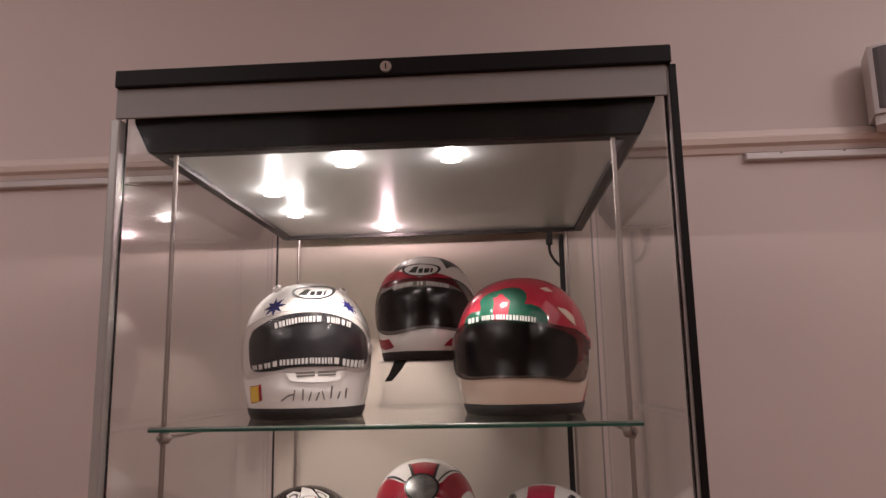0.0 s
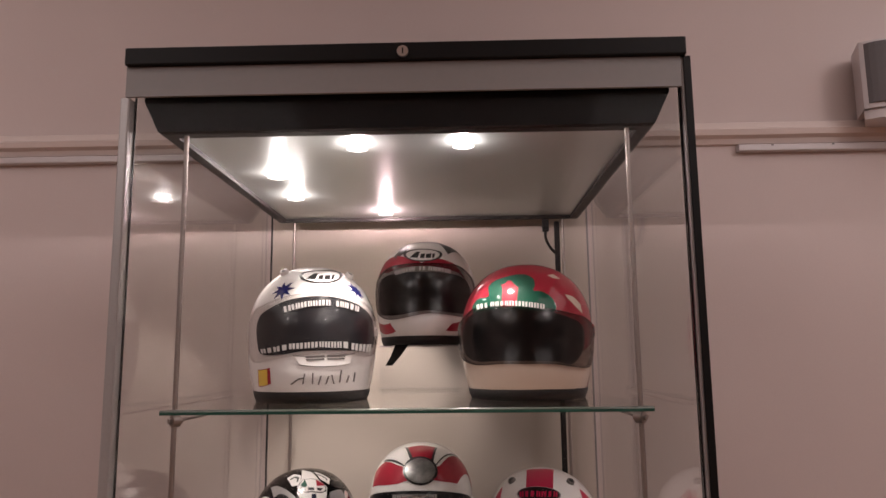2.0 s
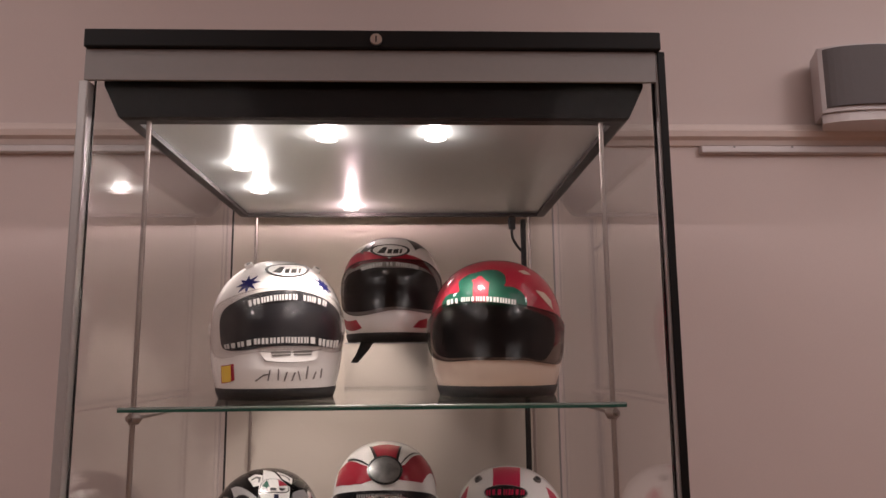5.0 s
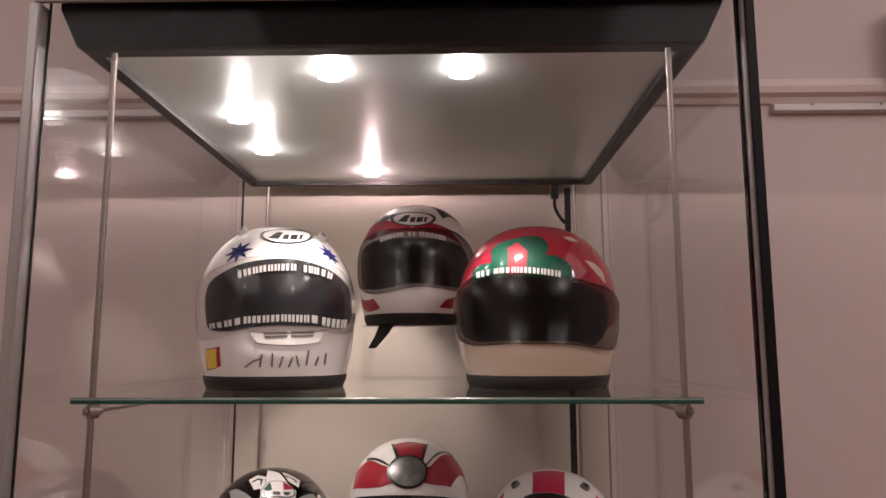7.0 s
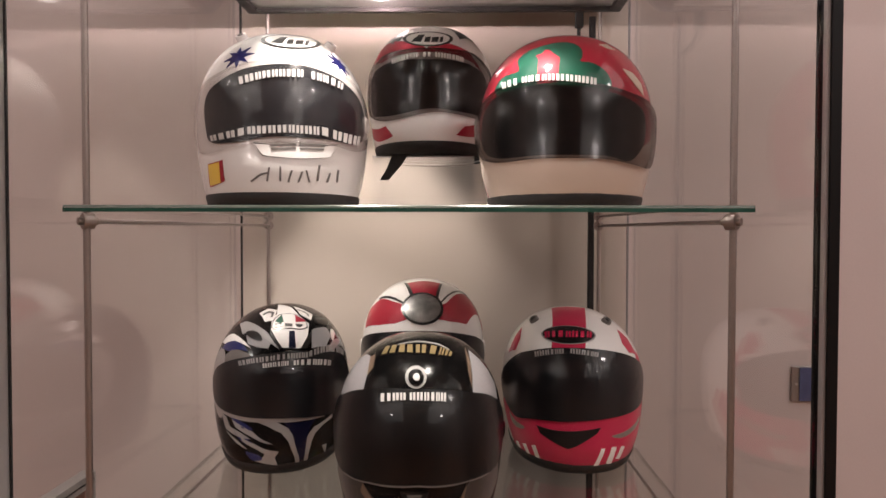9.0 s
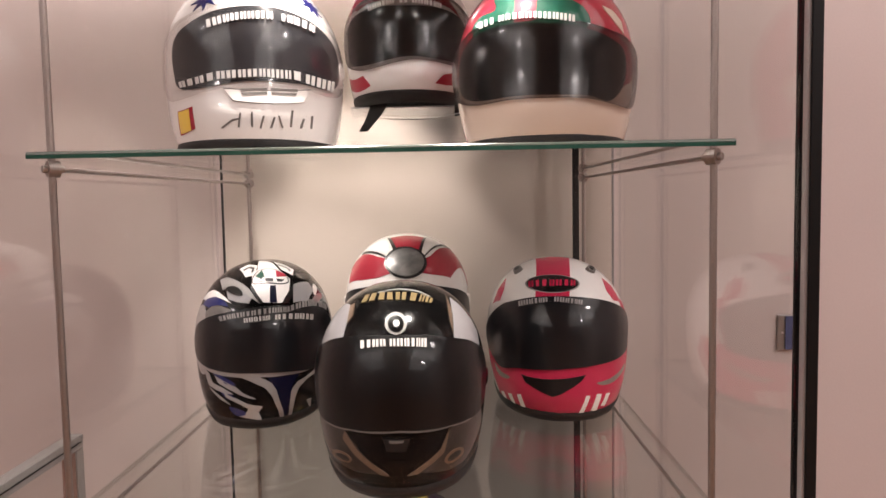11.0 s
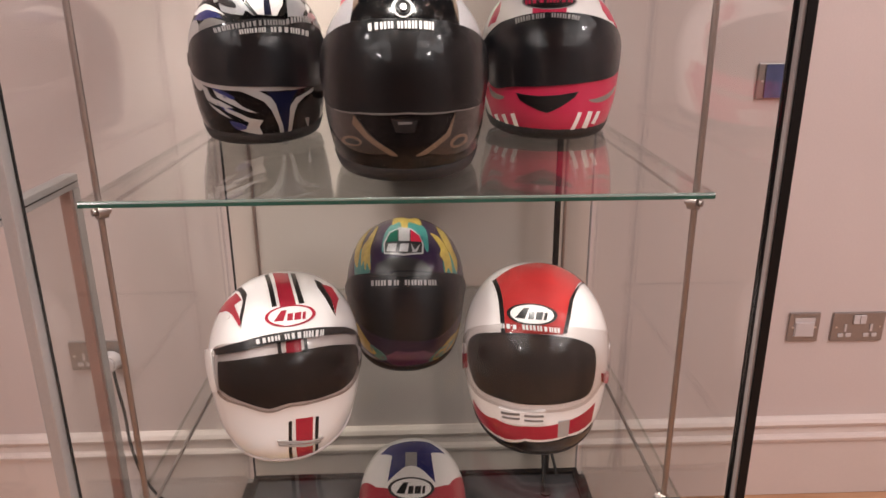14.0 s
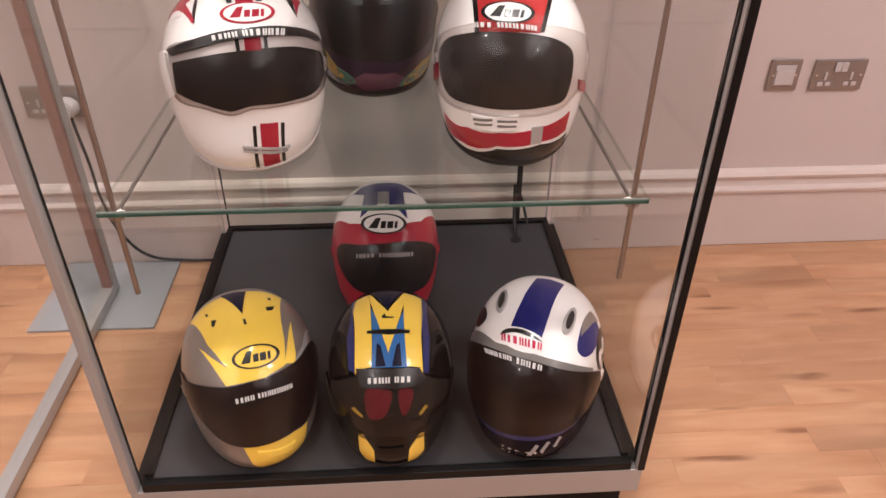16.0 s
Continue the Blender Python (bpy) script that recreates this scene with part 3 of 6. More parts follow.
canopy()
for x, y in SPOTS:
    # a slim chromed bezel hung under the plate, and an added glowing cone hidden above the lens to brighten the plate
    bm = bmesh.new()
    loops = []
    for r, z in ((0.0190, 0.0100), (0.0190, 0.0090), (0.0202, 0.0090), (0.0208, 0.0094), (0.0204, 0.0100), (0.0190, 0.0100)):
        loops.append([bm.verts.new((x + r * math.cos(2 * math.pi * i / 28), y + r * math.sin(2 * math.pi * i / 28), PLATE_Z - z)) for i in range(28)])
    for p, q in zip(loops, loops[1:]):
        for i in range(28):
            bm.faces.new((p[i], p[(i + 1) % 28], q[(i + 1) % 28], q[i]))
    bmesh.ops.recalc_face_normals(bm, faces=bm.faces)
    ring = part("downlight", bm, CHROME, case, "chromed halogen downlight", smooth=True)
    bm = bmesh.new()
    bmesh.ops.create_cone(bm, cap_ends=False, segments=28, radius1=0.0090, radius2=0.0035, depth=0.0045, matrix=Matrix.Translation((x, y, PLATE_Z - 0.0060)))
    part("plate_glow_cone", bm, PINK_PLATE_GLOW if y > 0.6 else PLATE_GLOW, ring, "added glowing cone that brightens the plate", smooth=True)
    bm = bmesh.new()
    bmesh.ops.create_uvsphere(bm, u_segments=24, v_segments=12, radius=0.0196, matrix=Matrix.Translation((x, y, PLATE_Z - 0.0094)) @ Matrix.Diagonal((1, 1, 0.14, 1)))
    bmesh.ops.delete(bm, geom=[v for v in bm.verts if v.co.z > PLATE_Z - 0.0093], context="VERTS")
    part("lens", bm, LAMP_GLOW, ring, "glowing frosted lens", smooth=True)
# lock
bm = rod((0, -0.0462, 2.181), (0, -0.0512, 2.181), 0.0095, 24)
lock = part("lock", bm, CHROME, case, "chrome cam lock")
part("keyway", box(-0.0012, 0.0012, -0.0523, -0.0513, 2.176, 2.186), BLACK_RUBBER, lock)

# shelf rods with clamps
SHELVES = (1.598, 1.162, 0.710)
for x in (-0.375, 0.375):
    for y in (0.0, 0.803):
        stem = part("hanging_rod", rod((x, y, 0.552), (x, y, 2.072 if y < 0.5 else 2.058), 0.0041, 14), ROD, case, "slim steel hanging rod", smooth=False)
        for z in SHELVES:
            s, d = -math.copysign(1, x), 1 if y < 0.5 else -1
            a, b = Vector((x - s * 0.007, y - d * 0.007, z - 0.0185)), Vector((x + s * 0.009, y + d * 0.009, z - 0.0185))
            bm = rod(a, b, 0.0095, 18)
            bmesh.ops.bevel(bm, geom=[e for e in bm.edges if len(e.link_faces) == 2 and e.calc_face_angle(0) > 0.8], offset=0.005, segments=4, affect="EDGES")
            part("shelf_clamp", bm, ROD, stem, "round steel shelf clamp")

    for z in SHELVES:
        part("support_bar", rod((x, 0.010, z - 0.0185), (x, 0.793, z - 0.0185), 0.0029, 12), ROD, case, "thin steel bar under the glass")

# black cable duct with plug at the back
part("cable_duct", box(0.3555, 0.3695, 0.826, 0.838, 0.146, 2.056, 0.002), BLACK_RUBBER, case, "black vertical cable duct")
part("connector", box(0.318, 0.336, 0.790, 0.806, 2.022, 2.0565, 0.002), BLACK_RUBBER, case)
cable("cable", [(0.327, 0.80, 2.022), (0.328, 0.805, 2.004), (0.338, 0.815, 1.985), (0.3545, 0.83, 1.968)], 0.004, BLACK_RUBBER, case)
cable("cable", [(0.352, 0.832, 0.26), (0.352, 0.824, 0.205), (0.350, 0.79, 0.150), (0.348, 0.745, 0.141)], 0.0055, BLACK_RUBBER, case)
cable("cable", [(0.366, 0.832, 0.235), (0.378, 0.824, 0.195), (0.388, 0.80, 0.150)], 0.004, BLACK_RUBBER, case)
part("grommet", rod((0.348, 0.745, TRAY_Z + 0.0005), (0.348, 0.745, TRAY_Z + 0.006), 0.014, 20), BLACK_RUBBER, case)


def shelf(z):
    t = thing("glass_shelf", "clear glass shelf with a green edge on steel clamps", "shelf", group="glass shelves")
    x, y0, y1, h = 0.391, -0.020, 0.822, 0.008
    bm = bmesh.new()
    for w in (z - 0.0002, z - h):
        vs = [bm.verts.new(c) for c in ((-x, y0, w), (x, y0, w), (x, y1, w), (-x, y1, w))]
        bm.faces.new(vs if w > z - h else vs[::-1])
    part("sheet", bm, SHELF_GLASS, t).visible_shadow = False
    part("front_edge", box(-x, x, y0 - 0.0030, y0 - 0.0002, z - h, z - 0.0034), EDGE, t, "green polished glass edge")
    part("front_bevel", prism([(y0 - 0.0030, z - 0.0032), (y0 - 0.0022, z - 0.0014), (y0 - 0.0008, z - 0.0002), (y0 - 0.0002, z - 0.0002), (y0 - 0.0002, z - 0.0032)], 0, -x, x), BEVEL, t, "pale polished bevel")
    part("back_edge", box(-x, x, y1 + 0.0002, y1 + 0.0012, z - h, z - 0.0002), EDGE_SIDE, t).visible_shadow = False
    for s in (-1, 1):
        a, b = sorted((s * (x + 0.0002), s * (x + 0.0012)))
        part("side_edge", box(a, b, y0, y1, z - h, z - 0.0002), EDGE_SIDE, t, "grey green glass edge").visible_shadow = False


for z in SHELVES:
    shelf(z)


def riser(x, y, z, w, d, h):
    """A box of clear acrylic sheet, open at the back."""
    t = thing("display_riser", "clear acrylic box riser under a helmet", "riser", (x, y, z), group="clear risers")
    g = 0.003
    parts = [part("top", box(-w, w, -d + 0.0012, d, h - g, h), ACRYLIC, t),
             part("front", box(-w + g, w - g, -d, -d + g, 0, h - g - 0.0002), ACRYLIC, t)]
    for a, b in ((-w, -w + g - 0.0002), (w - g + 0.0002, w)):
        parts.append(part("side", box(a, b, -d, d, 0, h - g - 0.0002), ACRYLIC, t))
    for p in parts:
        p.visible_shadow = False
    part("front_edge", box(-w, w, -d - 0.0002, -d + 0.0010, h - g, h - 0.0002), PALE_GREY, t, "pale polished front edge")


riser(-0.006, 0.595, SHELVES[0] + 0.0003, 0.094, 0.095, 0.1082)
riser(-0.016, 0.695, SHELVES[1] + 0.0003, 0.094, 0.095, 0.0332)


# ---- helmets ----
SEMI_X, SEMI_Y, SEMI_TOP, SEMI_LOW, POWER, CHIN, RIM = 0.124, 0.160, 0.135, 0.21, 2.2, 0.02, 0.125


def on_shell(d, lift=0.0):
    """The point of the helmet form in the direction d from its middle, raised by lift metres."""
    c = SEMI_TOP if d.z >= 0 else SEMI_LOW
    r = ((abs(d.x) / SEMI_X) ** POWER + (abs(d.y) / SEMI_Y) ** POWER + (abs(d.z) / c) ** POWER) ** (-1 / POWER)
    p = d * (r + lift)
    rise = math.degrees(math.asin(max(-1.0, min(1.0, d.z))))
    flat = math.hypot(d.x, d.y) + 1e-9
    p.y -= CHIN * math.exp(-(((rise + 32) / 16) ** 2)) * max(0.0, -d.y / flat) ** 2
    return p


def toward(across, up):
    """A direction: degrees across (to the viewer's right) and up (0 ahead, 90 the crown)."""
    a, u = radians(across), radians(up)
    return Vector((math.sin(a), -math.cos(a) * math.cos(u), math.cos(a) * math.sin(u)))


def rim_rise(az):
    """The rise in degrees at which the form meets its bottom rim."""
    lo, hi = -75.0, 0.0
    for _ in range(24):
        mid = (lo + hi) / 2
        e = radians(mid)
        if on_shell(Vector((math.sin(az) * math.cos(e), -math.cos(az) * math.cos(e), math.sin(e)))).z < -RIM:
            lo = mid
        else:
            hi = mid
    return hi


AROUND = 80
RIMS = [rim_rise(2 * math.pi * i / AROUND) for i in range(AROUND)]


class Helmet:
    def __init__(self, label, finish, place, wide, high, turn, lean, trim=0.018, pivot=None, edging=None):
        self.top = thing("motorcycle_helmet", label, "helmet", place, turn, "helmets on the shelves")
        self.wide, self.high, self.lean = wide, high, radians(lean)
        self.drop = 0.0
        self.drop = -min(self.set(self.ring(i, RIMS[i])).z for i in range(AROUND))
        rows = 34
        self.sheet("shell", finish, lambda i, k: self.ring(i, RIMS[i] + (90 - RIMS[i]) * k / rows), rows + 1)
        self.sheet("neck_trim", edging or BLACK_RUBBER, lambda i, k: self.rim(i, k, trim), 6, "pale rubber neck trim" if edging else "black rubber neck trim")
        self.sheet("lining", FOAM, lambda i, k: self.ring(i, RIMS[i] + 1, -0.003) * (1 - 0.12 * k) + Vector((0, 0, 0.014 * k)), 7, "black foam lining")
        for s in (-1, 1):
            d = toward(76 * s, 4)
            self.stud("visor_pivot", on_shell(d, 0.0005), d, 0.013, 0.0022, pivot or finish)

    def ring(self, i, rise, lift=0.0):
        az, e = 2 * math.pi * i / AROUND, radians(rise)
        return on_shell(Vector((math.sin(az) * math.cos(e), -math.cos(az) * math.cos(e), math.sin(e))), lift)

    def rim(self, i, k, trim):
        lift = (0.0, 0.0022, 0.0026, 0.0022, 0.0, -0.004)[k]
        down = (0.0, 0.06, 0.5, 0.94, 1.0, 1.0)[k]
        e = RIMS[i] + math.degrees(trim / 0.15) * (1 - down)
        return self.ring(i, e, lift)

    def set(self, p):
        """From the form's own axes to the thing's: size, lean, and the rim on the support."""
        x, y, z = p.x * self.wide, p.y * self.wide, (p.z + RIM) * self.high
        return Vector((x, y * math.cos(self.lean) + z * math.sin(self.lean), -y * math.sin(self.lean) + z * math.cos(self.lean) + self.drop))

    def sheet(self, name, mat, at, rows, label=""):
        bm = bmesh.new()
        grid = [[bm.verts.new(self.set(at(i, k))) for i in range(AROUND)] for k in range(rows)]
        for r, s in zip(grid, grid[1:]):
            for i in range(AROUND):
                j = (i + 1) % AROUND
                bm.faces.new((r[i], r[j], s[j], s[i]))
        bmesh.ops.remove_doubles(bm, verts=bm.verts, dist=1e-6)
        return part(name, bm, mat, self.top, label, smooth=True)

    def stud(self, name, at, way, r, h, mat, label=""):
        a, b = self.set(at), self.set(at + way.normalized() * h)
        bm = rod(a - (b - a) * 0.6, b, r, 20, taper=0.86)
        return part(name, bm, mat, self.top, label)


def smooth_loop(points, steps=4):
    out, n = [], len(points)
    for i in range(n):
        p = [Vector(points[(i + k) % n]) for k in (-1, 0, 1, 2)]
        for s in range(steps):
            t = s / steps
            out.append(0.5 * (2 * p[1] + (p[2] - p[0]) * t + (2 * p[0] - 5 * p[1] + 4 * p[2] - p[3]) * t * t + (3 * p[1] - p[0] - 3 * p[2] + p[3]) * t ** 3))
    return [(v.x, v.y) for v in out]


def paint(h, name, mat, points, lift, rounded=False, label=""):
    """A laid-on piece of a helmet (colour field, badge, lettering bar, vent, visor): an outline in degrees across and up, with its own edge."""
    pts = [Vector((a, u)) for a, u in (smooth_loop(points) if rounded or mat in VISORS else points)]
    if sum(p.x * q.y - q.x * p.y for p, q in zip(pts, pts[1:] + pts[:1])) < 0:
        pts.reverse()
    bm = bmesh.new()
    bm.faces.new([bm.verts.new((p.x, p.y, 0)) for p in pts])
    bm.normal_update()
    bmesh.ops.triangulate(bm, faces=bm.faces, ngon_method="EAR_CLIP")
    for axis in (0, 1):
        low, high = min(p[axis] for p in pts), max(p[axis] for p in pts)
        step = 5.0
        k = math.ceil(low / step) * step
        while k < high:
            co, no = [0, 0, 0], [0, 0, 0]
            co[axis], no[axis] = k, 1
            bmesh.ops.bisect_plane(bm, geom=bm.verts[:] + bm.edges[:] + bm.faces[:], dist=1e-4, plane_co=co, plane_no=no)
            k += step
    up = lift / 1000
    border = [e for e in bm.edges if e.is_boundary]
    flat = {v: Vector(v.co) for v in bm.verts}
    made = bmesh.ops.extrude_edge_only(bm, edges=border)["geom"]
    walls = [g for g in made if isinstance(g, bmesh.types.BMFace)]
    for f in bm.faces:
        f.smooth = True
    for f in walls:
        f.smooth = False
    for e in border:
        e.smooth = False
    lowered = [g for g in made if isinstance(g, bmesh.types.BMVert)]
    for v in lowered:
        v.co = h.set(on_shell(toward(v.co.x, v.co.y), -0.0004))
    for v, p in flat.items():
        v.co = h.set(on_shell(toward(p.x, p.y), up))
    return part(name, bm, mat, h.top, label)


def bars(h, name, mat, upper, lower, count, lift, label="row of plain lettering bars"):
    """A row of plain upright bars between an upper and a lower line, in as many clusters as there are characters."""
    def along(line, t):
        t = t * (len(line) - 1)
        i = min(int(t), len(line) - 2)
        return Vector(line[i]).lerp(Vector(line[i + 1]), t - i)

    bm = bmesh.new()
    up = lift / 1000
    size = random.Random(count)
    widths = [size.uniform(0.75, 1.2) for _ in range(count)]
    starts = [sum(widths[:n]) / sum(widths) for n in range(count)]
    strokes = []
    for n in range(count):
        cell, many = widths[n] / sum(widths), size.choice((1, 2, 2, 2))
        wide = cell * (0.5 if many == 1 else 0.31)
        for k in range(many):
            strokes.append((starts[n] + (cell * 0.14 if many == 1 else k * cell * 0.47), wide))
    for a, wide in strokes:
        b = a + wide
        rows = [(along(lower, t), along(upper, t)) for t in (a, b)]
        top = [bm.verts.new(h.set(on_shell(toward(q.x, q.y), up))) for q in (rows[0][0], rows[1][0], rows[1][1], rows[0][1])]
        low = [bm.verts.new(h.set(on_shell(toward(q.x, q.y), up - 0.0012))) for q in (rows[0][0], rows[1][0], rows[1][1], rows[0][1])]
        bm.faces.new(top)
        for k in range(4):
            bm.faces.new((top[(k + 1) % 4], top[k], low[k], low[(k + 1) % 4]))
    return part(name, bm, mat, h.top, label)


VISORS = {VISOR_BLUISH, VISOR_BLACK, VISOR_GREY, VISOR_BROWN, VISOR_SMOKE, VISOR_CLEAR, VISOR_PALE}


def helmet_white_blue_stars():
    h = Helmet("white full-face helmet with blue stars and dark visor", SHELL_WHITE, (-0.206, 0.270, 1.5984), 1.007, 1.007, 6, 0)
    paint(h, "eye_port", VISOR_BLUISH, [(-38.0, 5.6), (-34.2, 14.6), (-24.1, 18.5), (-12.7, 21.6), (2.8, 24.0), (16.0, 25.3), (28.6, 25.8), (42.4, 26.5), (58.6, 24.0), (66.1, 4.8), (63.1, -18.6), (50.0, -21.0), (31.5, -14.2), (12.2, -11.6), (-1.4, -11.8), (-15.7, -14.5), (-31.4, -15.8), (-36.2, -7.8)], 2.5, True)
    paint(h, "visor", VISOR_PALE, [(-56, -12.0), (-55, 10.4), (-44, 22.5), (-28.0, 23.2), (-14.2, 24.6), (2.6, 26.6), (17.1, 28.2), (31.6, 30.5), (48.5, 35.6), (68, 33), (76, -4.5), (70, -36), (49.5, -27.0), (30.0, -16.7), (12.2, -13.9), (-3.4, -14.1), (-17.9, -17.4), (-42, -25)], 4.4, label="clear outer visor")
    bars(h, "lettering_bar", BAR_WHITE, [(-14.7, 16.8), (0.8, 19.8), (16.1, 21.9)], [(-13.8, 12.9), (1.1, 16.2), (16.2, 17.9)], 8, 5.0)
    bars(h, "lettering_bar", BAR_WHITE, [(19.0, 22.0), (27.4, 23.1), (39.4, 24.2)], [(19.1, 17.9), (27.4, 18.4), (38.4, 18.8)], 5, 5.0)
    bars(h, "lettering_bar", BAR_WHITE, [(-30.8, -12.3), (-9.1, -7.0), (9.0, -5.9), (26.2, -6.6), (57.4, -15.1)], [(-29.5, -15.2), (-8.9, -10.4), (9.0, -9.3), (26.1, -11.0), (54.7, -23.1)], 16, 5.0)
    paint(h, "badge", INK_BLACK, [(24.5, 60.3), (22.0, 47.8), (16.0, 40.1), (8.6, 36.9), (1.4, 37.4), (-4.4, 40.6), (-7.0, 45.3), (-5.5, 49.9), (0.0, 53.1), (7.5, 56.3), (15.5, 62.7), (21.5, 68.3)], 1.6, True)
    paint(h, "badge_field", SHELL_WHITE, [(22.0, 54.3), (20.0, 46.3), (15.0, 40.4), (8.6, 37.7), (2.4, 38.0), (-2.5, 40.7), (-4.7, 44.5), (-3.5, 48.6), (1.1, 51.4), (8.0, 53.3), (14.5, 56.8), (20.0, 59.2)], 2.0, True)
    paint(h, "badge_stroke", INK_BLACK, [(-1.3, 40.5), (3.0, 48.2), (6.3, 49.0), (4.5, 40.0)], 2.4)
    paint(h, "badge_stroke", INK_BLACK, [(6.9, 45.4), (10.0, 46.7), (9.7, 40.8), (6.5, 40.2)], 2.4)
    paint(h, "badge_stroke", INK_BLACK, [(11.0, 46.6), (15.0, 49.3), (14.5, 42.6), (10.6, 41.0)], 2.4)
    paint(h, "badge_stroke", INK_BLACK, [(16.0, 49.7), (18.0, 52.2), (17.3, 44.1), (15.5, 42.9)], 2.4)
    paint(h, "vent_seam", INK_GREY, [(-7.1, -14.4), (35.2, -17.2), (29.2, -23.9), (-2.5, -20.4)], 0.8)
    paint(h, "chin_vent", SHELL_WHITE, [(-6.5, -14.8), (34.4, -17.6), (28.8, -23.4), (-2.1, -19.9)], 2.4)
    for slot in ([(0.8, -14.7), (12.2, -14.7), (12.2, -15.8), (1.0, -15.8)], [(14.0, -14.8), (26.5, -16.1), (26.2, -17.4), (14.0, -15.9)],
                 [(1.1, -16.4), (12.2, -16.4), (12.2, -17.5), (1.8, -17.6)], [(14.0, -16.6), (25.8, -18.1), (25.4, -19.2), (14.0, -17.6)]):
        paint(h, "vent_slot", INK_GREY, slot, 3)
    paint(h, "sticker_edge", PAINT_RED, [(-33.1, -29.6), (-22.2, -24.1), (-20.4, -34.2), (-31.4, -42.7)], 0.8)
    paint(h, "sticker", PAINT_YELLOW, [(-32.5, -29.8), (-24.2, -25.6), (-22.7, -35.6), (-30.6, -41.2)], 1.2)
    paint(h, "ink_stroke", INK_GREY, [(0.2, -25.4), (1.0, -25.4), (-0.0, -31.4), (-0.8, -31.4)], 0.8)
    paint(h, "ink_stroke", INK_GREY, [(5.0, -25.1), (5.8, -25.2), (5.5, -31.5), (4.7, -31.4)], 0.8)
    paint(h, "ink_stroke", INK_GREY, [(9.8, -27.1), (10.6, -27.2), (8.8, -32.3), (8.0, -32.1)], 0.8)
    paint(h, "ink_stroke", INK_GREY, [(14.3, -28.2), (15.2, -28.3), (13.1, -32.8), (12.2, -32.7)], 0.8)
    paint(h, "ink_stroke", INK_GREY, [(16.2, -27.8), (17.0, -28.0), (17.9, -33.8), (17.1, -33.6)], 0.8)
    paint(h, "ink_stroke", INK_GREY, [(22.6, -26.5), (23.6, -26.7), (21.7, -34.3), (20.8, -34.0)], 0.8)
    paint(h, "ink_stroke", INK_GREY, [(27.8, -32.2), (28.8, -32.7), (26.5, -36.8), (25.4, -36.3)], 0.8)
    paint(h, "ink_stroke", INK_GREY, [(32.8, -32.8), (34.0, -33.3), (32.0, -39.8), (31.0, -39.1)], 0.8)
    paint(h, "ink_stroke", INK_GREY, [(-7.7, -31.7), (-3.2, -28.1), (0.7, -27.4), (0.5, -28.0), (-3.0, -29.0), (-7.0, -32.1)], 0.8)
    for a, u in ((-17, 32), (37, 45)):
        star = [(a + (3.6 if i % 2 else 8.6) * math.cos(math.pi * i / 8), u + (3.6 if i % 2 else 8.6) * math.sin(math.pi * i / 8)) for i in range(16)]
        paint(h, "blue_star", PAINT_BLUE, star, 1.2)
    for a, u in ((-20, 58), (30, 67)):
        d = toward(a, u)
        h.stud("air_valve", on_shell(d, 0.001), d, 0.009, 0.007, SHELL_WHITE)
        h.stud("valve_hole", on_shell(d, 0.007), d, 0.005, 0.002, INK_GREY)


helmet_white_blue_stars()


